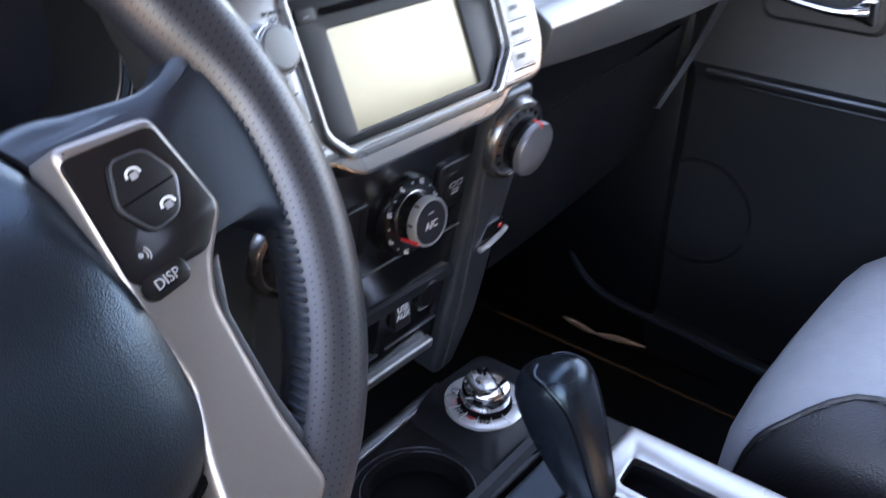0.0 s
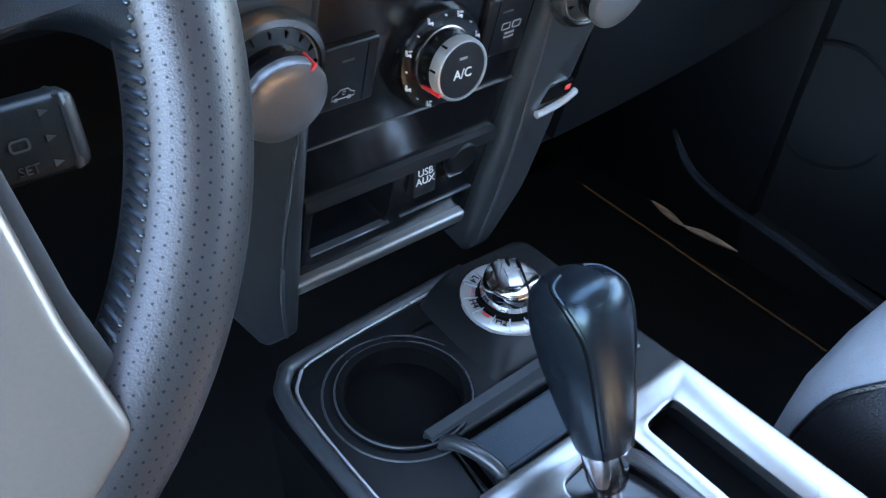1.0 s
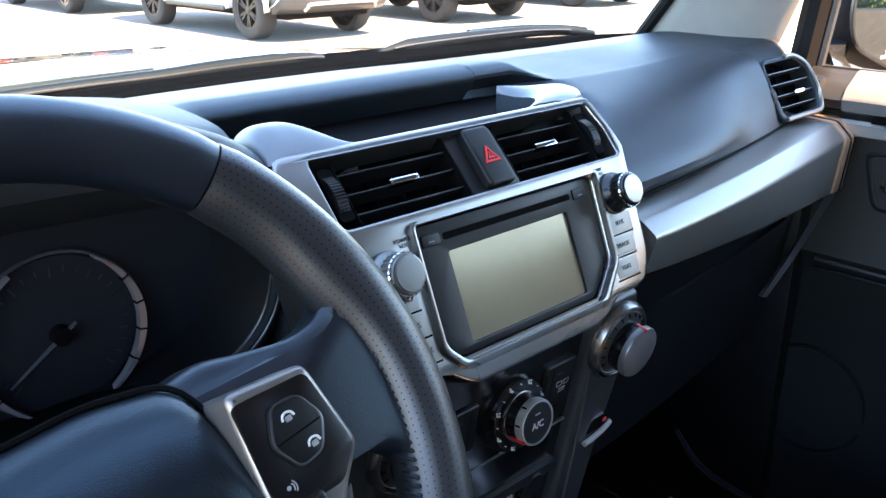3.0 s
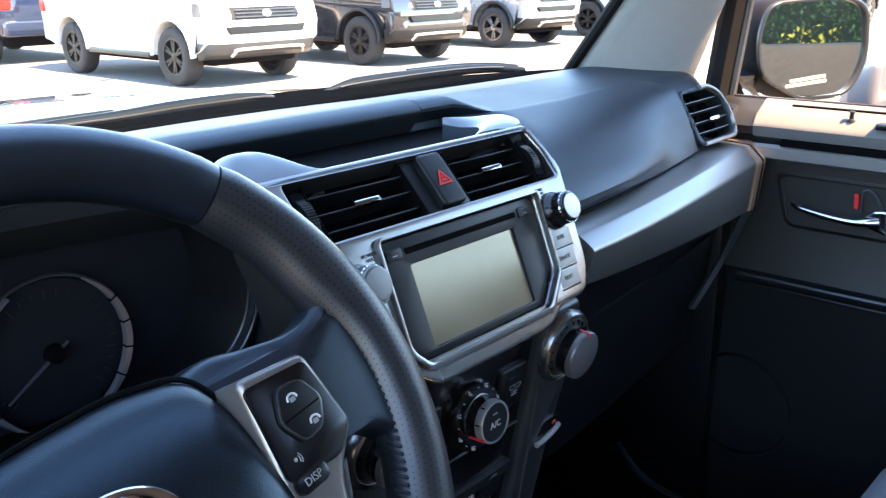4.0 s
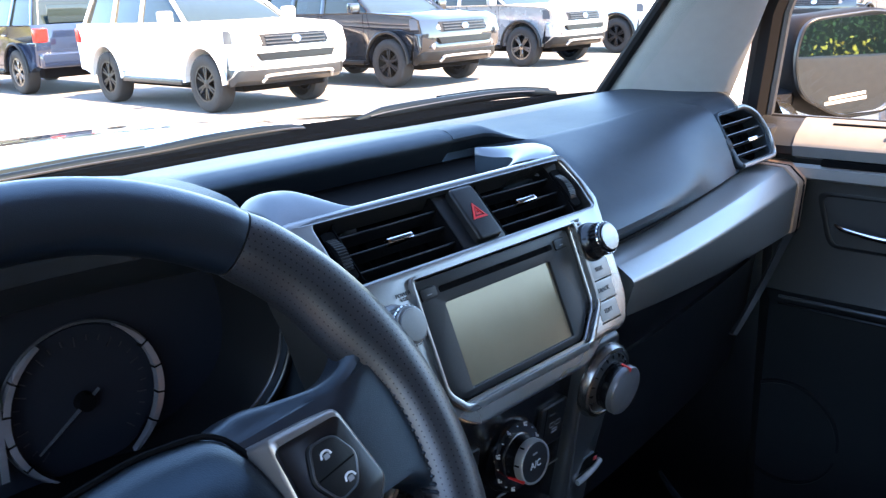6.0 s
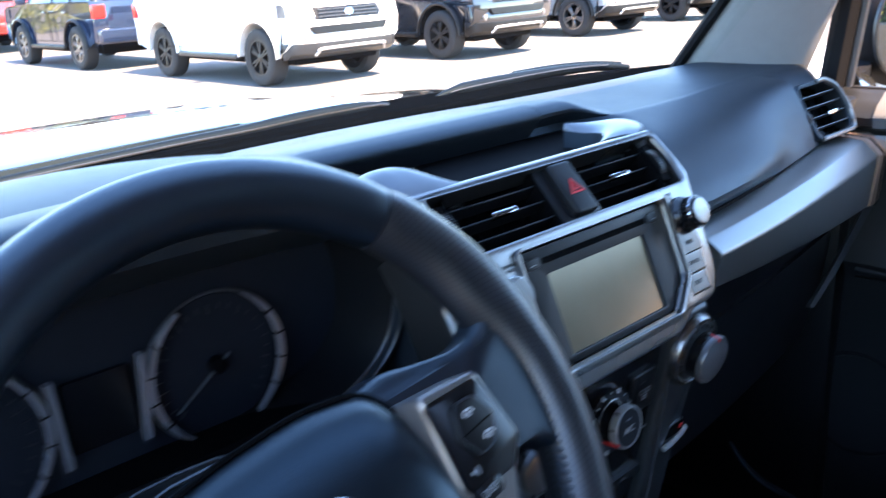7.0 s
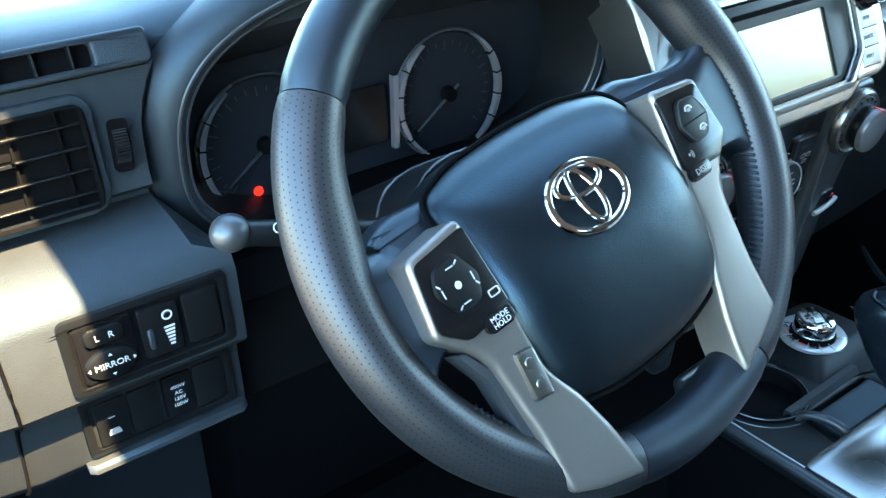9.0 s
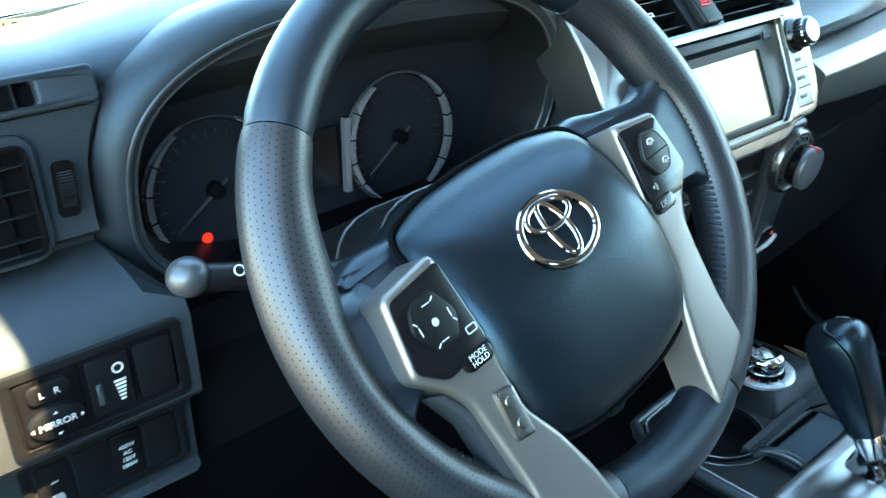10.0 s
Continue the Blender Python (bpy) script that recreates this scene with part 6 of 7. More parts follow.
def seat():
    s = thing("passenger_seat", "grey and black leather passenger seat", "seat")
    rings = []
    for x, zt, pull in ((0.594, 0.845, 0.045), (0.597, 0.862, 0.030), (0.604, 0.878, 0.018), (0.618, 0.892, 0.010), (0.65, 0.904, 0.004), (0.72, 0.913, 0.0), (0.82, 0.917, 0.0),
                        (0.92, 0.913, 0.0), (0.99, 0.904, 0.004), (1.022, 0.892, 0.010), (1.036, 0.878, 0.018), (1.043, 0.862, 0.030), (1.046, 0.845, 0.045)):
        prof = ((-0.22, -0.010), (-0.05, 0.004), (0.10, 0.008), (0.20, 0.003), (0.265, -0.008), (0.315, -0.028), (0.347, -0.058), (0.364, -0.10), (0.366, -0.15), (0.350, -0.20), (0.30, -0.235), (-0.22, -0.235))
        rings.append([(x, y - (pull if y > 0.2 else 0), zt + z * (1 - 4 * pull)) for y, z in prof])
    n = len(rings[0])
    grey, black, far = bmesh.new(), bmesh.new(), bmesh.new()
    line = [9, 8, 6, 5, 4]      # where the black panel ends on each of the outer rings

    def face(bm, pts):
        bm.faces.new([bm.verts.new(p) for p in pts])
    m = len(rings) - 1
    for i in range(m):
        e = min(i, m - 1 - i)
        panel = black if i < 6 else far
        p, q = (rings[i], rings[i + 1]) if i < 6 else (rings[i + 1], rings[i])
        for k in range(n):
            j = (k + 1) % n
            if e < 4 and line[e + 1] <= k < line[e]:
                continue
            face(panel if e < 4 and (k < line[e + 1] or k > 9) else grey, (p[k], p[j], q[j], q[k]))
        if e < 4:
            k0, k1 = line[e + 1], line[e]
            for k in range(k0, k1):
                face(panel, (p[k], p[k + 1], q[k0]))
                face(grey, (q[k], q[k + 1], p[k1]))
    for bm, ring in ((black, rings[0]), (far, rings[-1])):
        bm.faces.new([bm.verts.new(p) for p in ring])
    for bm in (grey, black, far):
        bmesh.ops.remove_doubles(bm, verts=bm.verts, dist=0.0001)
    part("cushion", grey, M_SEAT, s, "smooth grey leather cushion")
    for bm in (black, far):
        part("bolster", bm, M_SEATBLACK, s, "black leather side bolster")
    part("piping", tube(smooth_path([rings[4][k] for k in range(5)] + [rings[3][5], rings[2][6], rings[1][8], rings[0][9]], 3), 0.0028, 6), M_SEATBLACK, s)
    part("base", box(0.62, 1.02, -0.2, 0.30, 0.488, 0.70, 0.02), M_HARD, s)
    rings = []
    for k in range(9):
        t = k / 8
        z = 0.84 + 0.62 * t
        y = -0.20 - 0.16 * t
        w = 0.225 - 0.04 * t ** 3
        rings.append([(0.82 + w * math.copysign(abs(math.cos(a)) ** 0.5, math.cos(a)), y + 0.065 * math.copysign(abs(math.sin(a)) ** 0.7, math.sin(a)) * (1 if t < 0.95 else 0.6), z) for a in [2 * math.pi * i / 24 for i in range(24)]])
    part("backrest", loft(rings), M_SEAT, s, "grey leather backrest")


seat()


# ---- passenger door and mirror ----
def door():
    d = thing("passenger_door", "black passenger door lining with silver armrest trim and chrome handle", "car door")
    X = 1.150
    prof = [(X + 0.05, 1.258), (X + 0.012, 1.259), (X + 0.004, 1.254), (X - 0.008, 1.246), (X - 0.020, 1.240), (X - 0.030, 1.224), (X - 0.026, 1.212), (X - 0.010, 1.206), (X - 0.006, 1.186), (X + 0.002, 1.178), (X + 0.004, 1.10), (X + 0.000, 1.04), (X - 0.012, 1.0), (X - 0.004, 0.985), (X + 0.004, 0.97), (X - 0.01, 0.75), (X + 0.0, 0.55), (X + 0.07, 0.5)]
    ys = (0.70, 0.690, 0.66, 0.5, 0.2, -0.1, -0.41)
    rings = [[(x + (0.012 if y > 0.695 else 0), y, z) for x, z in prof] for y in ys]
    part("lining", loft(rings), M_DOOR, d)
    roll = [(X + 0.012, 1.2605), (X + 0.002, 1.2560), (X - 0.010, 1.2480), (X - 0.0225, 1.2405), (X - 0.0325, 1.2255), (X - 0.0285, 1.2105), (X - 0.012, 1.2045), (X + 0.0, 1.21), (X + 0.012, 1.25)]
    part("top_roll", loft([[(x, y, z) for x, z in roll] for y in (0.628, 0.624, 0.4, 0.1, -0.40)]), M_LEDGE, d, "grey upper door ledge")
    part("ledge_groove", loft([[(X - 0.001 + a, y, 1.2548 + b) for a, b in ((0.004, 0.0015), (-0.001, 0.0005), (-0.001, -0.003), (0.004, -0.003))] for y in (0.585, 0.3, -0.3)]), M_DARK, d, "dark groove along the ledge")
    part("ledge_groove", loft([[(X - 0.0300 + a, y, 1.2050 + b) for a, b in ((0.004, 0.005), (-0.0035, 0.0040), (-0.0045, -0.0050), (0.004, -0.005))] for y in (0.585, 0.3, -0.3)]), M_DARK, d)
    # armrest strip
    strip = [(X - 0.0285, 1.2005), (X - 0.034, 1.196), (X - 0.031, 1.181), (X - 0.012, 1.175), (X + 0.0, 1.19)]
    part("armrest_trim", loft([[(x, y, z) for x, z in strip] for y in (0.626, 0.61, 0.3, -0.40)]), M_BRIGHT, d, "satin silver armrest trim")
    # handle recess
    inner = soften([(0.428, 1.080), (0.420, 1.150), (0.592, 1.150), (0.572, 1.080)], 0.014)
    rec = plate(soften([(0.421, 1.073), (0.412, 1.157), (0.602, 1.157), (0.579, 1.073)], 0.018), [inner], 0.012, 0.002)
    side = frame_of((X + 0.002, 0, 0), (0, 0, 1), (-1, 0, 0)) @ Matrix.Diagonal((-1, 1, 1, 1))
    rec.transform(side)
    part("handle_surround", rec, M_HARD, d)
    cup = plate(inner, (), 0.002)
    cup.transform(side @ Matrix.Translation((0, 0, -0.006)))
    part("handle_cup", cup, M_DARK, d)
    grip = smooth_path([(X - 0.006, 0.566, 1.112), (X - 0.014, 0.552, 1.109), (X - 0.018, 0.510, 1.104), (X - 0.017, 0.478, 1.102), (X - 0.014, 0.462, 1.104), (X - 0.008, 0.448, 1.106)], 5)
    part("handle", tube(grip, [0.0045 + 0.0055 * (i / 25) ** 2 for i in range(26)], 12, squash=0.9), M_CHROME, d, "chrome pull handle")
    root = plate(soften([(0.432, 1.088), (0.436, 1.124), (0.452, 1.122), (0.470, 1.108), (0.462, 1.096)], 0.004), (), 0.018, 0.004, 3)
    root.transform(side @ Matrix.Translation((0, 0, 0.016)))
    part("handle_root", root, M_CHROME, d)
    part("lock_tab", loft([[(X - 0.012 + dx, y + 0.10 * (z - 1.12), z) for dx, y in ((0, 0.474), (0, 0.480), (0.008, 0.480), (0.008, 0.474))] for z in (1.121, 1.128, 1.136, 1.141)]), M_RED, d, "red lock tab")
    part("lock_frame", tube(smooth_path([(X - 0.008, 0.473, 1.116), (X - 0.008, 0.471, 1.146), (X - 0.008, 0.456, 1.144), (X - 0.008, 0.444, 1.122)], 3), 0.0018, 6), M_GUN, d)
    part("window_switch", box(X - 0.032, X - 0.012, 0.40, 0.462, 1.236, 1.2445, 0.002, 2, m=None), M_GLOSS, d, "black window switch")
    part("switch_key", box(X - 0.029, X - 0.015, 0.415, 0.44, 1.243, 1.249, 0.002), M_GUN, d)
    part("lock_pin", lathe([(0.006, 0), (0.005, 0.003), (0.003, 0.004), (0.003, 0.012), (0.0045, 0.014), (0, 0.016)], 16, m=Matrix.Translation((X - 0.018, 0.497, 1.242))), M_HARD, d)
    part("crease", tube([(X - 0.010, 0.64, 0.990), (X - 0.013, 0.5, 0.990), (X - 0.014, 0.2, 0.992), (X - 0.012, -0.3, 0.995)], 0.003, 6), M_GUN, d)
    part("crease", tube([(X - 0.010, 0.64, 0.978), (X - 0.012, 0.5, 0.977), (X - 0.014, 0.2, 0.978), (X - 0.012, -0.3, 0.98)], 0.0025, 6), M_HARD, d)
    pocket = smooth_path([(1.125, 0.82, 0.630), (1.12, 0.782, 0.592), (1.12, 0.739, 0.573), (1.12, 0.663, 0.563), (1.12, 0.584, 0.558), (1.12, 0.453, 0.545), (1.12, 0.1, 0.53)], 5)
    part("pocket_edge", tube(pocket, 0.007, 8), M_GREYDASH, d, "rolled edge of the door pocket")
    part("pocket", loft([[(p.x, p.y, p.z), (p.x + 0.03, p.y, p.z + 0.0), (p.x + 0.03, p.y, 0.48), (p.x + 0.004, p.y, 0.48)] for p in pocket]), M_DOOR, d)
    part("speaker_ring", tube([(X - 0.006, 0.62 + 0.085 * math.cos(a), 0.765 + 0.085 * math.sin(a)) for a in [2 * math.pi * i / 40 for i in range(40)]], 0.004, 6, loop=True, ref=(1, 0, 0)), M_HARD, d)
    # window frame and glass
    fr = [(1.172, 0.714, 1.245), (1.168, 0.693, 1.41), (1.145, 0.575, 1.70), (1.10, 0.20, 1.78), (1.10, -0.35, 1.79)]
    part("window_frame", tube(fr, 0.020, 8), M_RUBBER, d, "black rubber window frame")
    part("glass_channel", tube([(1.176, 0.690, 1.250), (1.172, 0.670, 1.41), (1.150, 0.56, 1.69)], 0.006, 6), M_GUN, d)
    part("sill_seal", tube([(1.166, 0.68, 1.257), (1.166, 0.2, 1.259), (1.166, -0.4, 1.259)], 0.005, 6), M_RUBBER, d)
    gl = part("glass", loft([[(1.176, 0.68, 1.25), (1.176, -0.4, 1.25)], [(1.13, 0.53, 1.72), (1.13, -0.4, 1.76)]], closed=False), M_GLASS, d)
    gl.visible_shadow = False
    part("outer_skin", box(1.185, 1.26, -0.4, 0.95, 0.42, 1.235, 0.02), M_OWNPAINT, d, "dark outer door skin")
    # a streak of sun on the floor edge, modelled as a tan strip
    part("sill_sun_streak", tube(smooth_path([(1.082, 0.800, 0.523), (1.081, 0.765, 0.520), (1.08, 0.733, 0.518), (1.08, 0.694, 0.526), (1.08, 0.639, 0.533)], 4), [0.001 + 0.0045 * abs(math.sin(2 * math.pi * i / 16)) for i in range(17)], 6), M_SUN_STREAK, d, "thin tan streak of sunlight painted beside the sill")


door()


def door_mirror():
    m = thing("door_mirror", "black framed passenger door mirror with clear glass", "door mirror")
    c = Vector((1.375, 0.645, 1.315))
    n = Vector((-0.60, -1.0, 0.035)).normalized()
    f = frame_of(c, Vector((0, 0.02, 1)), n)
    out = soften([(-0.105, 0.070), (-0.112, -0.020), (-0.080, -0.078), (0.020, -0.082), (0.100, -0.040), (0.112, 0.020), (0.095, 0.078), (-0.050, 0.088)], 0.03, 6)
    out = [(-x, y) for x, y in out][::-1]
    rings = []
    for s, z in ((1.0, 0.0), (1.04, -0.006), (1.06, -0.03), (1.05, -0.07), (0.98, -0.105), (0.80, -0.135), (0.45, -0.15)):
        rings.append([f @ Vector((x * s, y * s, z)) for x, y in out])
    part("housing", loft(rings), M_RUBBER, m, "black mirror housing")
    part("rim", plate([(x * 1.0, y * 1.0) for x, y in out], [[(x * 0.94 - 0.003, y * 0.94) for x, y in out]], 0.012, 0.0035, 3, m=f @ Matrix.Translation((0, 0, 0.008))), M_COLUMN, m, "dark grey mirror rim")
    part("glass", plate([(x * 0.945 - 0.003, y * 0.945) for x, y in out], (), 0.003, m=f @ Matrix.Translation((0, 0, 0.002))), M_MIRROR, m, "mirror glass")
    for x0, x1, v in ((-0.040, 0.030, -0.0495), (-0.048, 0.032, -0.0575)):
        part("warning_print", plate([(x0, v - 0.002), (x1, v + 0.004), (x1, v + 0.009), (x0, v + 0.003)], (), 0.0004, m=f @ Matrix.Translation((0, 0, 0.0028))), M_WHITE, m)
    part("strut", loft([[(x, y + dy, z + dz) for dy, dz in ((-0.022, -0.012), (0.022, -0.012), (0.022, 0.014), (-0.022, 0.014))] for x, y, z in ((1.19, 0.715, 1.262), (1.24, 0.715, 1.258), (1.275, 0.72, 1.262), (1.31, 0.73, 1.275))]), M_RUBBER, m)
    part("sail", loft([[(x, 0.745, 1.236), (x, 0.668, 1.236), (x, 0.690, 1.262 + 0.012 * t), (x, 0.735, 1.290 + 0.01 * t)] for x, t in ((1.205, 1), (1.262, 0))]), M_OWNPAINT, m, "dark mirror base")


door_mirror()


def screen_sticker():
    s = thing("stock_sticker", "pale green stock number sticker inside the windscreen foot", "sticker")
    m = frame_of((-0.130, 0.905, 1.2975), (0.04, -0.25, 1), (0, -1, -0.25))
    part("paper", plate([(-0.050, -0.009), (0.036, -0.009), (0.036, 0.008), (-0.050, 0.008)], (), 0.0006, m=m), M_STICKER, s)
    part("patch", plate([(-0.050, -0.009), (-0.036, -0.009), (-0.036, 0.006), (-0.050, 0.006)], (), 0.0006, m=m @ Matrix.Translation((0, 0, 0.0005))), M_GREYPRINT, s)
    words("printing", "N2210A", 0.0165, M_RUBBER, s, m @ Matrix.Translation((0.0, -0.0005, 0.0004)) @ Matrix.Diagonal((-1, 1, 1, 1)))


screen_sticker()


# ---- outside ----
def wheel_parts(parent, at, side, r, rim_mat, spokes=6):
    m = Matrix.Translation(at) @ Matrix.Rotation(radians(90 * side), 4, "Y")
    w = part("wheel", lathe([(r * 0.60, -0.10), (r * 0.63, 0.115), (r * 0.70, 0.13), (r * 0.90, 0.13), (r * 0.97, 0.115), (r, 0.09), (r, -0.09), (r * 0.97, -0.115), (r * 0.8, -0.13)], 40, m=m), M_TYRE, parent, "black tyre")
    part("barrel", lathe([(0, 0.03), (r * 0.2, 0.03), (r * 0.62, -0.02), (r * 0.63, 0.11)], 32, m=m), M_DARK, w)
    bm = lathe([(r * 0.57, 0.09), (r * 0.58, 0.118), (r * 0.645, 0.118), (r * 0.64, 0.09)], 36, m=m)
    lathe([(r * 0.17, 0.05), (r * 0.16, 0.10), (r * 0.10, 0.108), (0, 0.108)], 20, bm=bm, m=m)
    for k in range(spokes):
        for s in (-1, 1):
            q = m @ Matrix.Rotation(2 * math.pi * k / spokes + s * 0.14, 4, "Z")
            box(r * 0.12, r * 0.60, -0.018, 0.018, 0.075, 0.105, 0.005, 1, bm=bm, m=q)
    part("rim", bm, rim_mat, w, "spoked alloy rim")


def suv(label, paint, at, heading, rim_mat, lower=None, spokes=6, bumper=None, r=0.395, cladding=True, size=1.0, mirror=None):
    s = thing("parked_suv", label, "car", pose(*at, 0, 0, heading) @ Matrix.Scale(size, 4), group="cars in the car park")
    lower = lower or M_HARD
    bumper = bumper or paint
    W, FA, RA = 0.95, 1.42, -1.40

    def arch(c, ra, n=12):
        return [(c + ra * math.cos(math.pi * k / n), 0.40 + ra * math.sin(math.pi * k / n)) for k in range(n + 1)]

    prof = [(-2.28, 0.52)] + [(RA - 0.52, 0.42)] + arch(RA, 0.49)[::-1] + [(RA + 0.54, 0.42), (FA - 0.54, 0.42)] + arch(FA, 0.49)[::-1] + [(FA + 0.54, 0.44), (2.10, 0.50), (2.24, 0.62), (2.27, 0.86), (2.20, 1.08), (2.02, 1.16), (1.0, 1.22), (-2.26, 1.22), (-2.34, 0.95)]
    rings = []
    for x, k in ((-W + 0.05, 0.965), (-W + 0.008, 0.992), (-W + 0.03, 1.0), (-0.4, 1.004), (0.4, 1.004), (W - 0.03, 1.0), (W - 0.008, 0.992), (W - 0.05, 0.965)):
        rings.append([(x, y * (1 if abs(y) < 1.9 else (k if abs(x) > 0.5 else 1.02)), 0.5 + (z - 0.5) * k if z > 0.6 else z) for y, z in prof])
    part("body", loft(rings), paint, s)
    # cabin
    low = [(-W + 0.07, 0.98), (-W + 0.10, -2.18), (W - 0.10, -2.18), (W - 0.07, 0.98)]
    top = [(-W + 0.24, 0.22), (-W + 0.26, -1.95), (W - 0.26, -1.95), (W - 0.24, 0.22)]
    part("glass_house", loft([[(x, y, 1.20) for x, y in soften(low, 0.1)], [(x, y, 1.70) for x, y in soften(top, 0.1)]]), M_GLASSDARK, s, "dark tinted windows")
    part("roof", loft([[(x * 1.0, y, 1.70) for x, y in soften(top, 0.1)], [(x * 1.02, y * 1.01, 1.735) for x, y in soften(top, 0.1)], [(x * 0.9, y * 0.96, 1.79) for x, y in soften(top, 0.1)]]), paint, s)
    for sx in (-1, 1):
        for y0, y1 in ((0.98, 0.22), (-0.28, -0.34), (-1.15, -1.18), (-2.12, -1.93)):
            p = [[(sx * (W - 0.065 + dx), y0 + dy, 1.205) for dx, dy in ((0, 0.05), (0.012, 0), (0, -0.05), (-0.05, 0))], [(sx * (W - 0.235 + dx), y1 + dy, 1.71) for dx, dy in ((0, 0.05), (0.012, 0), (0, -0.05), (-0.05, 0))]]
            part("window_post", loft(p), paint, s)
        part("running_board", box(sx * (W - 0.10), sx * (W + 0.03), RA + 0.55, FA - 0.55, 0.36, 0.43, 0.02, 2), lower, s)
        for c in (FA, RA):
            n = 14
            fl = [(sx * (W + 0.004), c + 0.50 * math.cos(math.pi * k / n), 0.40 + 0.50 * math.sin(math.pi * k / n)) for k in range(n + 1)]
            part("arch_moulding", tube(fl, 0.028, 6), lower if cladding else paint, s)
            wheel_parts(s, (sx * (W - 0.13), c, r), sx, r, rim_mat, spokes)
        for yc, w in ((0.32, 1.1), (-0.78, 0.95)):
            part("door_gap", tube([(sx * (W + 0.0015), yc + w / 2, 1.20), (sx * (W + 0.0015), yc + w / 2, 0.50), (sx * (W + 0.0015), yc - w / 2, 0.50), (sx * (W + 0.0015), yc - w / 2, 1.20)], 0.004, 4), M_DARK, s)
            part("door_handle", box(sx * (W - 0.005), sx * (W + 0.03), yc - w / 2 + 0.06, yc - w / 2 + 0.24, 1.02, 1.055, 0.01, 2), paint, s)
        part("door_mirror", box(sx * (W + 0.01), sx * (W + 0.22), 0.72, 0.84, 1.20, 1.38, 0.04, 3), mirror or paint, s)
        part("headlamp", loft([[(sx * 0.93, 1.96, 0.93), (sx * 0.93, 1.96, 1.10), (sx * 0.90, 2.10, 1.10), (sx * 0.90, 2.12, 0.93)], [(sx * 0.56, 2.24, 0.92), (sx * 0.56, 2.18, 1.08), (sx * 0.56, 2.22, 1.07), (sx * 0.56, 2.31, 0.92)]]), M_LAMP, s, "clear headlamp")
        part("fog_lamp", lathe([(0.06, 0), (0.05, 0.02), (0, 0.025)], 20, m=frame_of((sx * 0.70, 2.265, 0.66), (0, 0, 1), (0, 1, 0))), M_LAMP, s)
        part("tail_lamp", box(sx * 0.70, sx * 0.945, -2.36, -2.24, 0.92, 1.16, 0.03, 2), M_TAIL, s, "red tail lamp")
        part("reflector", box(sx * 0.66, sx * 0.86, -2.36, -2.30, 0.62, 0.68, 0.01), M_TAIL, s)
    g = part("grille", loft([[(x, 2.20, 0.885), (x, 2.326 - b, 0.885), (x, 2.285 - b, 1.045), (x, 2.18, 1.045)] for x, b in ((-0.56, 0.03), (-0.52, 0.012), (0, 0.0), (0.52, 0.012), (0.56, 0.03))]), M_HARD, s, "dark front grille")
    for k in range(3):
        y = 2.322 - 0.012 * k
        part("grille_bar", box(-0.50, 0.50, y - 0.02, y + 0.008, 0.912 + 0.045 * k, 0.928 + 0.045 * k, 0.004), M_GUN, g)
    part("badge", lathe([(0.055, 0), (0.05, 0.012), (0, 0.016)], 20, m=frame_of((0, 2.322, 0.965), (0, -0.25, 1), (0, 1, 0.25)) @ Matrix.Diagonal((1.4, 1, 1, 1))), M_CHROME, g)
    part("front_bumper", loft([[(x, y, z) for y, z in ((2.02, 0.47), (2.20 - b, 0.45), (2.305 - b, 0.50), (2.335 - b, 0.60), (2.325 - b, 0.70), (2.29 - b, 0.84), (2.02, 0.86))] for x, b in ((-0.925, 0.26), (-0.90, 0.16), (-0.80, 0.075), (-0.60, 0.02), (-0.3, 0.0), (0.3, 0.0), (0.60, 0.02), (0.80, 0.075), (0.90, 0.16), (0.925, 0.26))]), bumper, s)
    part("lower_grille", plate(soften([(-0.60, 0.70), (0.60, 0.70), (0.66, 0.80), (-0.66, 0.80)], 0.02), (), 0.05, 0.006, m=frame_of((0, 2.345, 0), (0, -0.12, 1), (0, 1, 0.12)) @ Matrix.Diagonal((-1, 1, 1, 1)) @ Matrix.Translation((0, 0, 0.088))), M_HARD, s, "dark lower intake")
    part("skid_plate", loft([[(x, y, z) for y, z in ((2.0, 0.37), (2.24 - b, 0.385), (2.335 - b, 0.45), (2.350 - b, 0.52), (2.348 - b, 0.585), (2.30 - b, 0.60), (2.0, 0.60))] for x, b in ((-0.93, 0.27), (-0.905, 0.16), (-0.80, 0.073), (-0.60, 0.018), (-0.3, 0.0), (0.3, 0.0), (0.60, 0.018), (0.80, 0.073), (0.905, 0.16), (0.93, 0.27))]), lower, s, "dark lower bumper")
    part("skid_bar", tube(smooth_path([(-0.60, 2.30, 0.42), (-0.56, 2.345, 0.475), (-0.48, 2.365, 0.505), (0.48, 2.365, 0.505), (0.56, 2.345, 0.475), (0.60, 2.30, 0.42)], 4), 0.022, 8), M_SILVERPAINT, s, "silver skid bar")
    for sx in (-1, 1):
        part("hood_ridge", loft([[(sx * x, y, z) for x, z in ((0.50, 1.10 + dz), (0.56, 1.155 + dz), (0.62, 1.155 + dz), (0.66, 1.10 + dz))] for y, dz in ((1.0, 0.075), (1.5, 0.045), (1.95, 0.012), (2.02, -0.02))]), paint, s)
    part("rear_bumper", box(-0.90, 0.90, -2.42, -2.15, 0.48, 0.74, 0.05, 3), bumper, s)
    part("number_plate", box(-0.16, 0.16, -2.425, -2.41, 0.78, 0.94, 0.004), M_WHITE, s)
    part("rear_glass", box(-0.62, 0.62, -2.27, -2.23, 1.24, 1.55, 0.02), M_GLASSDARK, s)
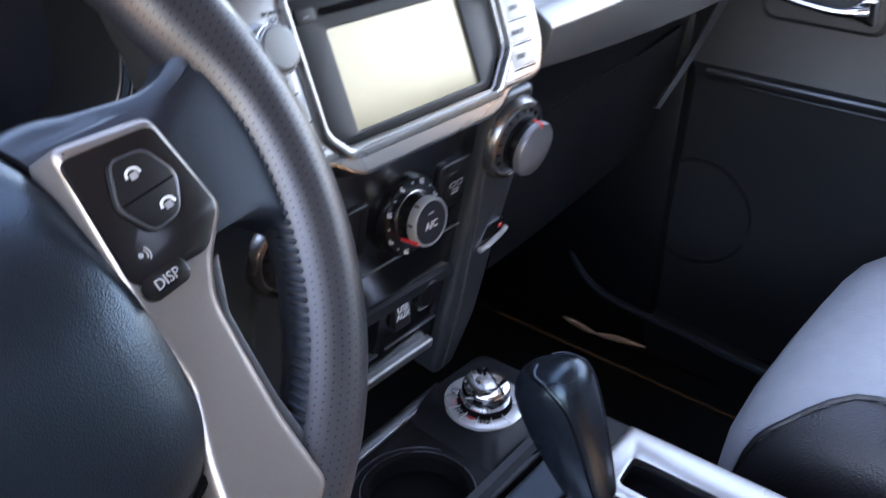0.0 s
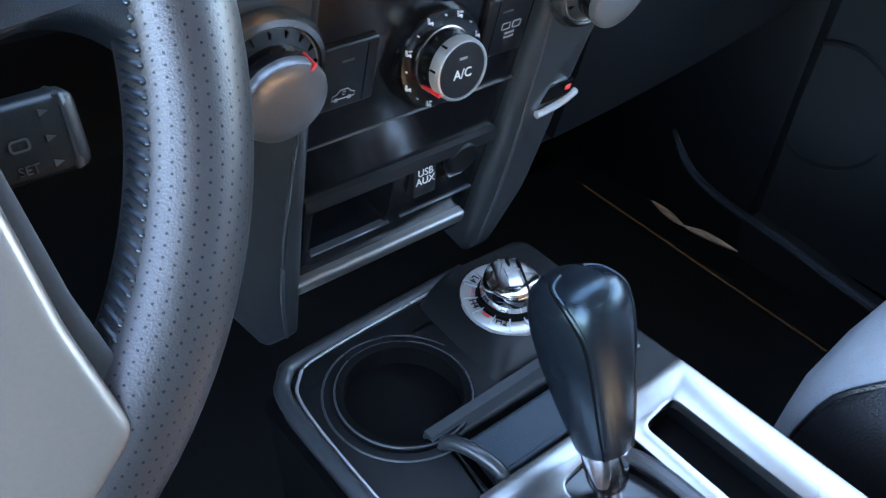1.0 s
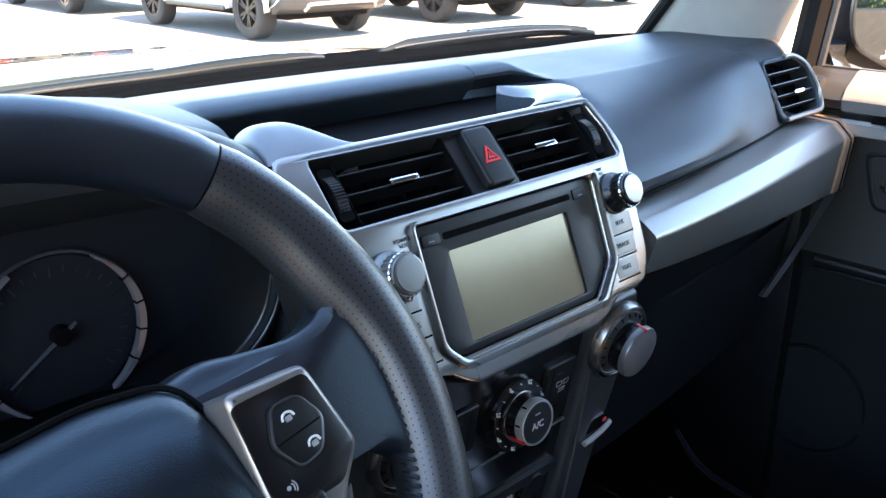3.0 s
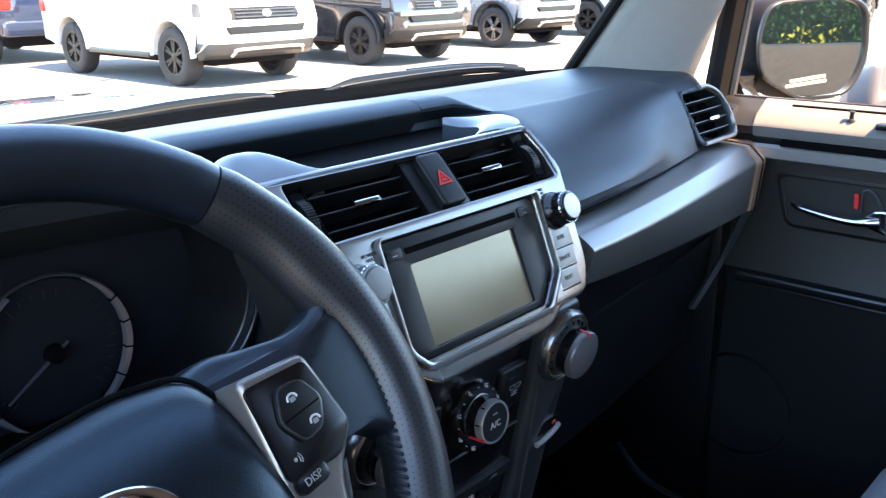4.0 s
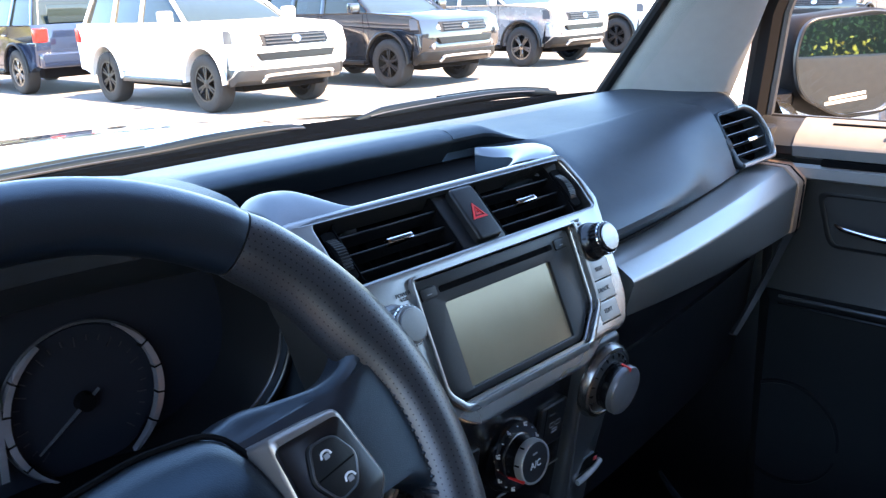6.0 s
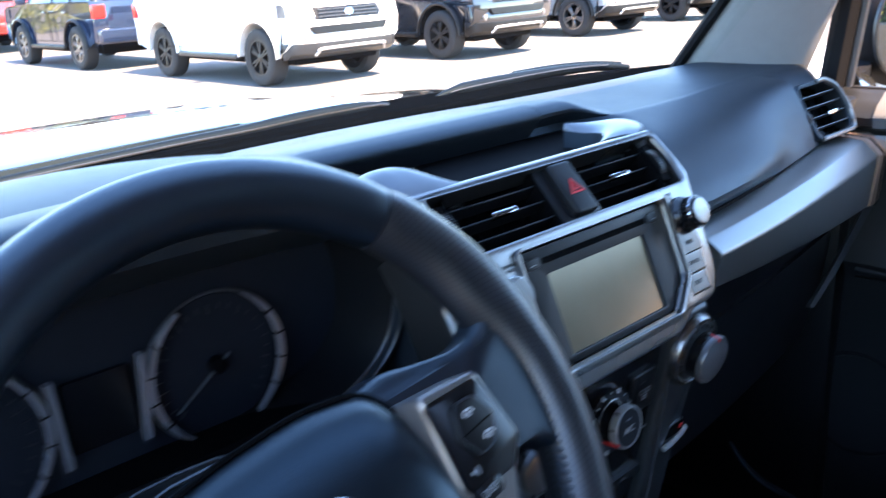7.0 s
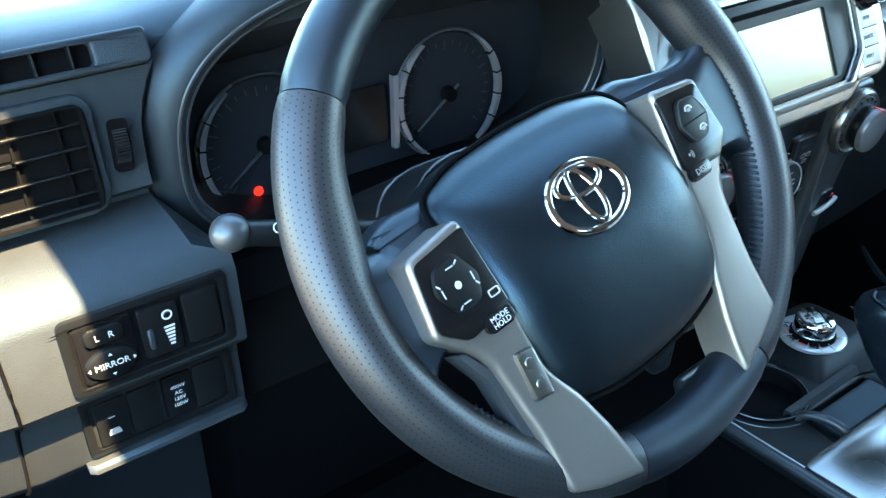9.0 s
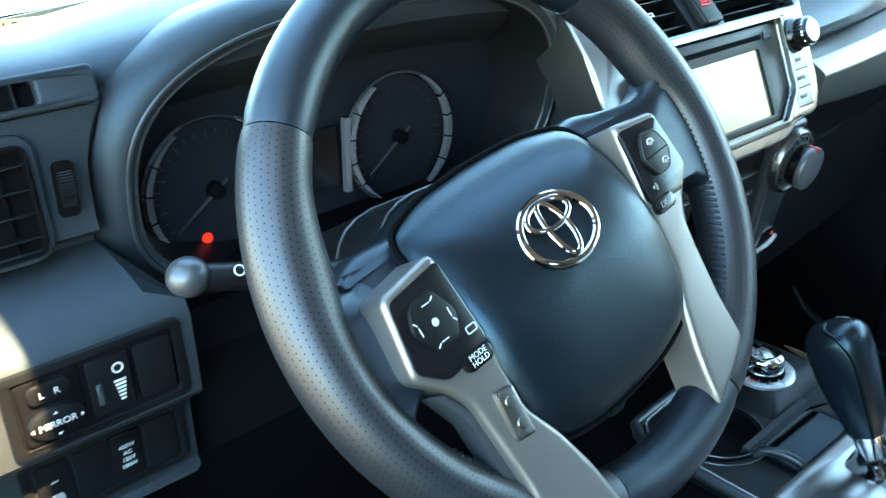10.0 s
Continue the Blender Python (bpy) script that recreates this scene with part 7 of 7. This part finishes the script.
    part("underbody", box(-0.72, 0.72, -2.0, 2.0, 0.28, 0.45, 0.05), M_DARK, s)
    return s


suv("white sport utility vehicle parked in sunlight with black wheels", M_WHITEPAINT, (7.45, 12.35, 0), 180, M_HARD, lower=M_COLUMN, cladding=False)
suv("glossy black off-road vehicle with tan dusty tyres", M_BLACKPAINT, (10.95, 12.38, 0), 180, M_HARD, bumper=M_BLACKPAINT)
suv("silver off-road vehicle with grey alloy rims parked in the row", M_SILVERPAINT, (15.0, 12.78, 0), 180, M_SILVER, spokes=5)
suv("white sport utility vehicle at the end of the row", M_WHITEPAINT, (18.8, 12.98, 0), 180, M_HARD)
suv("dark blue crossover parked nose away with red tail lamps", M_BLUEPAINT, (7.25, 18.2, 0), 0, M_SILVER)
suv("red car parked further down the row", M_REDPAINT, (7.6, 26.0, 0), 0, M_SILVER)
# its mirrors get a darker silver that paints their shaded side
suv("white compact car with silver mirrors parked alongside", M_WHITEPAINT, (3.50, 0.20, 0), 0, M_SILVER, size=0.88, mirror=M_GAUGE)
suv("dark grey vehicle across the aisle", M_BLACKPAINT, (24.0, 8.5, 0), 90, M_SILVER)


def hedge():
    wall = part("retaining_wall", box(-12, 16, -5.6, -5.2, 0, 1.16, 0.03), M_WALL)
    tagged(wall, "low brown concrete retaining wall", "wall", kind="structure")
    h = thing("hedge", "dense green hedge with yellow flowers above a low wall", "hedge")
    rng = random.Random(4)
    bm = bmesh.new()
    fl = bmesh.new()
    for k in range(42000):
        x, z = rng.uniform(-5, 13), rng.uniform(1.1, 3.2)
        bulge = 0.35 * noise.noise(Vector((x * 0.9, z * 0.9, 3)))
        y = -5.85 + bulge + rng.uniform(-0.25, 0.15)
        s = rng.uniform(0.012, 0.030)
        q = Matrix.Translation((x, y, z)) @ Euler((rng.uniform(0, 6.3), rng.uniform(0, 6.3), rng.uniform(0, 6.3))).to_matrix().to_4x4()
        tgt = fl if (z < 1.30 and noise.noise(Vector((x * 1.3, 5, z))) > -0.15 and rng.random() < 0.42) else bm
        a = [tgt.verts.new(q @ Vector(p)) for p in ((-s, 0, 0), (0, -s * 0.5, s * 0.15), (s, 0, 0), (0, s * 0.5, s * 0.15))]
        tgt.faces.new(a)
    tagged(part("leaves", bm, M_LEAF, h, "small green leaves", smooth=False), kind="stuff")
    tagged(part("flowers", fl, M_FLOWER, h, "yellow flower clusters", smooth=False), kind="stuff")
    core = [[(x, -6.75 + 0.15 * math.sin(x * 2.1), 0.9), (x, -6.5 + 0.1 * math.sin(x * 1.7), 2.0), (x, -6.2, 3.1 + 0.1 * math.sin(x)), (x, -7, 3.0), (x, -7, 0.9)] for x in [-5 + i for i in range(19)]]
    part("core", loft(core), M_LEAF, h)


hedge()


def planting():
    h = thing("shrub_row", "low row of yellow-green shrubs behind the parked cars", "shrubs")
    rng = random.Random(9)
    bm = bmesh.new()
    for k in range(7000):
        x = rng.uniform(-6, 22)
        top = 1.9 + 0.7 * noise.noise(Vector((x * 0.5, 2, 0)))
        z = rng.uniform(0.05, 1.0) * top
        y = 33 + rng.uniform(-0.7, 0.7) * math.sqrt(max(0.05, 1 - (z / top) ** 2))
        q = Matrix.Translation((x, y, z)) @ Euler((rng.uniform(0, 6.3), rng.uniform(0, 6.3), 0)).to_matrix().to_4x4()
        w = rng.uniform(0.08, 0.17)
        bm.faces.new([bm.verts.new(q @ Vector(v)) for v in ((-w, 0, 0), (0, -w * 0.6, 0.03), (w, 0, 0), (0, w * 0.6, 0.03))])
    tagged(part("leaves", bm, M_SHRUB, h, "yellow-green leaves", smooth=False), kind="stuff")


planting()


# ---- outside of the car the camera sits in ----
def own_body():
    car = thing("car_body", "dark outer body panels and wheels of the car round the cabin", "car body")
    for sgn in (-1, 1):
        def px(x):
            return CX + sgn * x
        fender = [[(px(x), y, z) for x, z in ((0.80, 1.160), (0.845, 1.150), (0.866, 1.12), (0.872, low), (0.80, low))] for y, low in ((0.97, 0.50), (1.00, 0.52), (1.02, 0.78), (1.15, 0.86), (1.38, 0.90), (1.62, 0.86), (1.76, 0.78), (1.80, 0.52), (2.02, 0.56))]
        part("fender", loft(fender), M_OWNPAINT, car, "dark front fender")
        for y in (1.38, -1.42):
            wheel_parts(car, (px(0.77), y, 0.395), sgn, 0.395, M_GUN)
        part("rocker", box(min(px(0.80), px(0.872)), max(px(0.80), px(0.872)), -0.95, 0.96, 0.36, 0.415, 0.015), M_RUBBER, car)
        part("headlamp", box(min(px(0.52), px(0.84)), max(px(0.52), px(0.84)), 2.02, 2.12, 0.92, 1.08, 0.03, 2), M_LAMP, car, "clear headlamp")
    part("left_flank", box(CX - 0.872, CX - 0.842, -1.98, -0.42, 0.45, 1.235, 0.012), M_OWNPAINT, car, "dark rear flank")
    part("left_door_skin", box(CX - 0.872, CX - 0.842, -0.40, 0.95, 0.45, 1.05, 0.012), M_OWNPAINT, car, "dark driver door skin")
    part("tailgate", box(CX - 0.86, CX + 0.86, -2.02, -1.97, 0.50, 1.56, 0.02), M_OWNPAINT, car)
    part("front_bumper", box(CX - 0.86, CX + 0.86, 2.04, 2.22, 0.48, 0.86, 0.05, 3), M_OWNPAINT, car, "dark front bumper")
    part("grille", box(CX - 0.50, CX + 0.50, 2.08, 2.17, 0.87, 1.10, 0.02), M_HARD, car, "dark front grille")
    part("underbody", box(CX - 0.62, CX + 0.62, -1.9, 2.0, 0.30, 0.415, 0.03), M_RUBBER, car)


own_body()
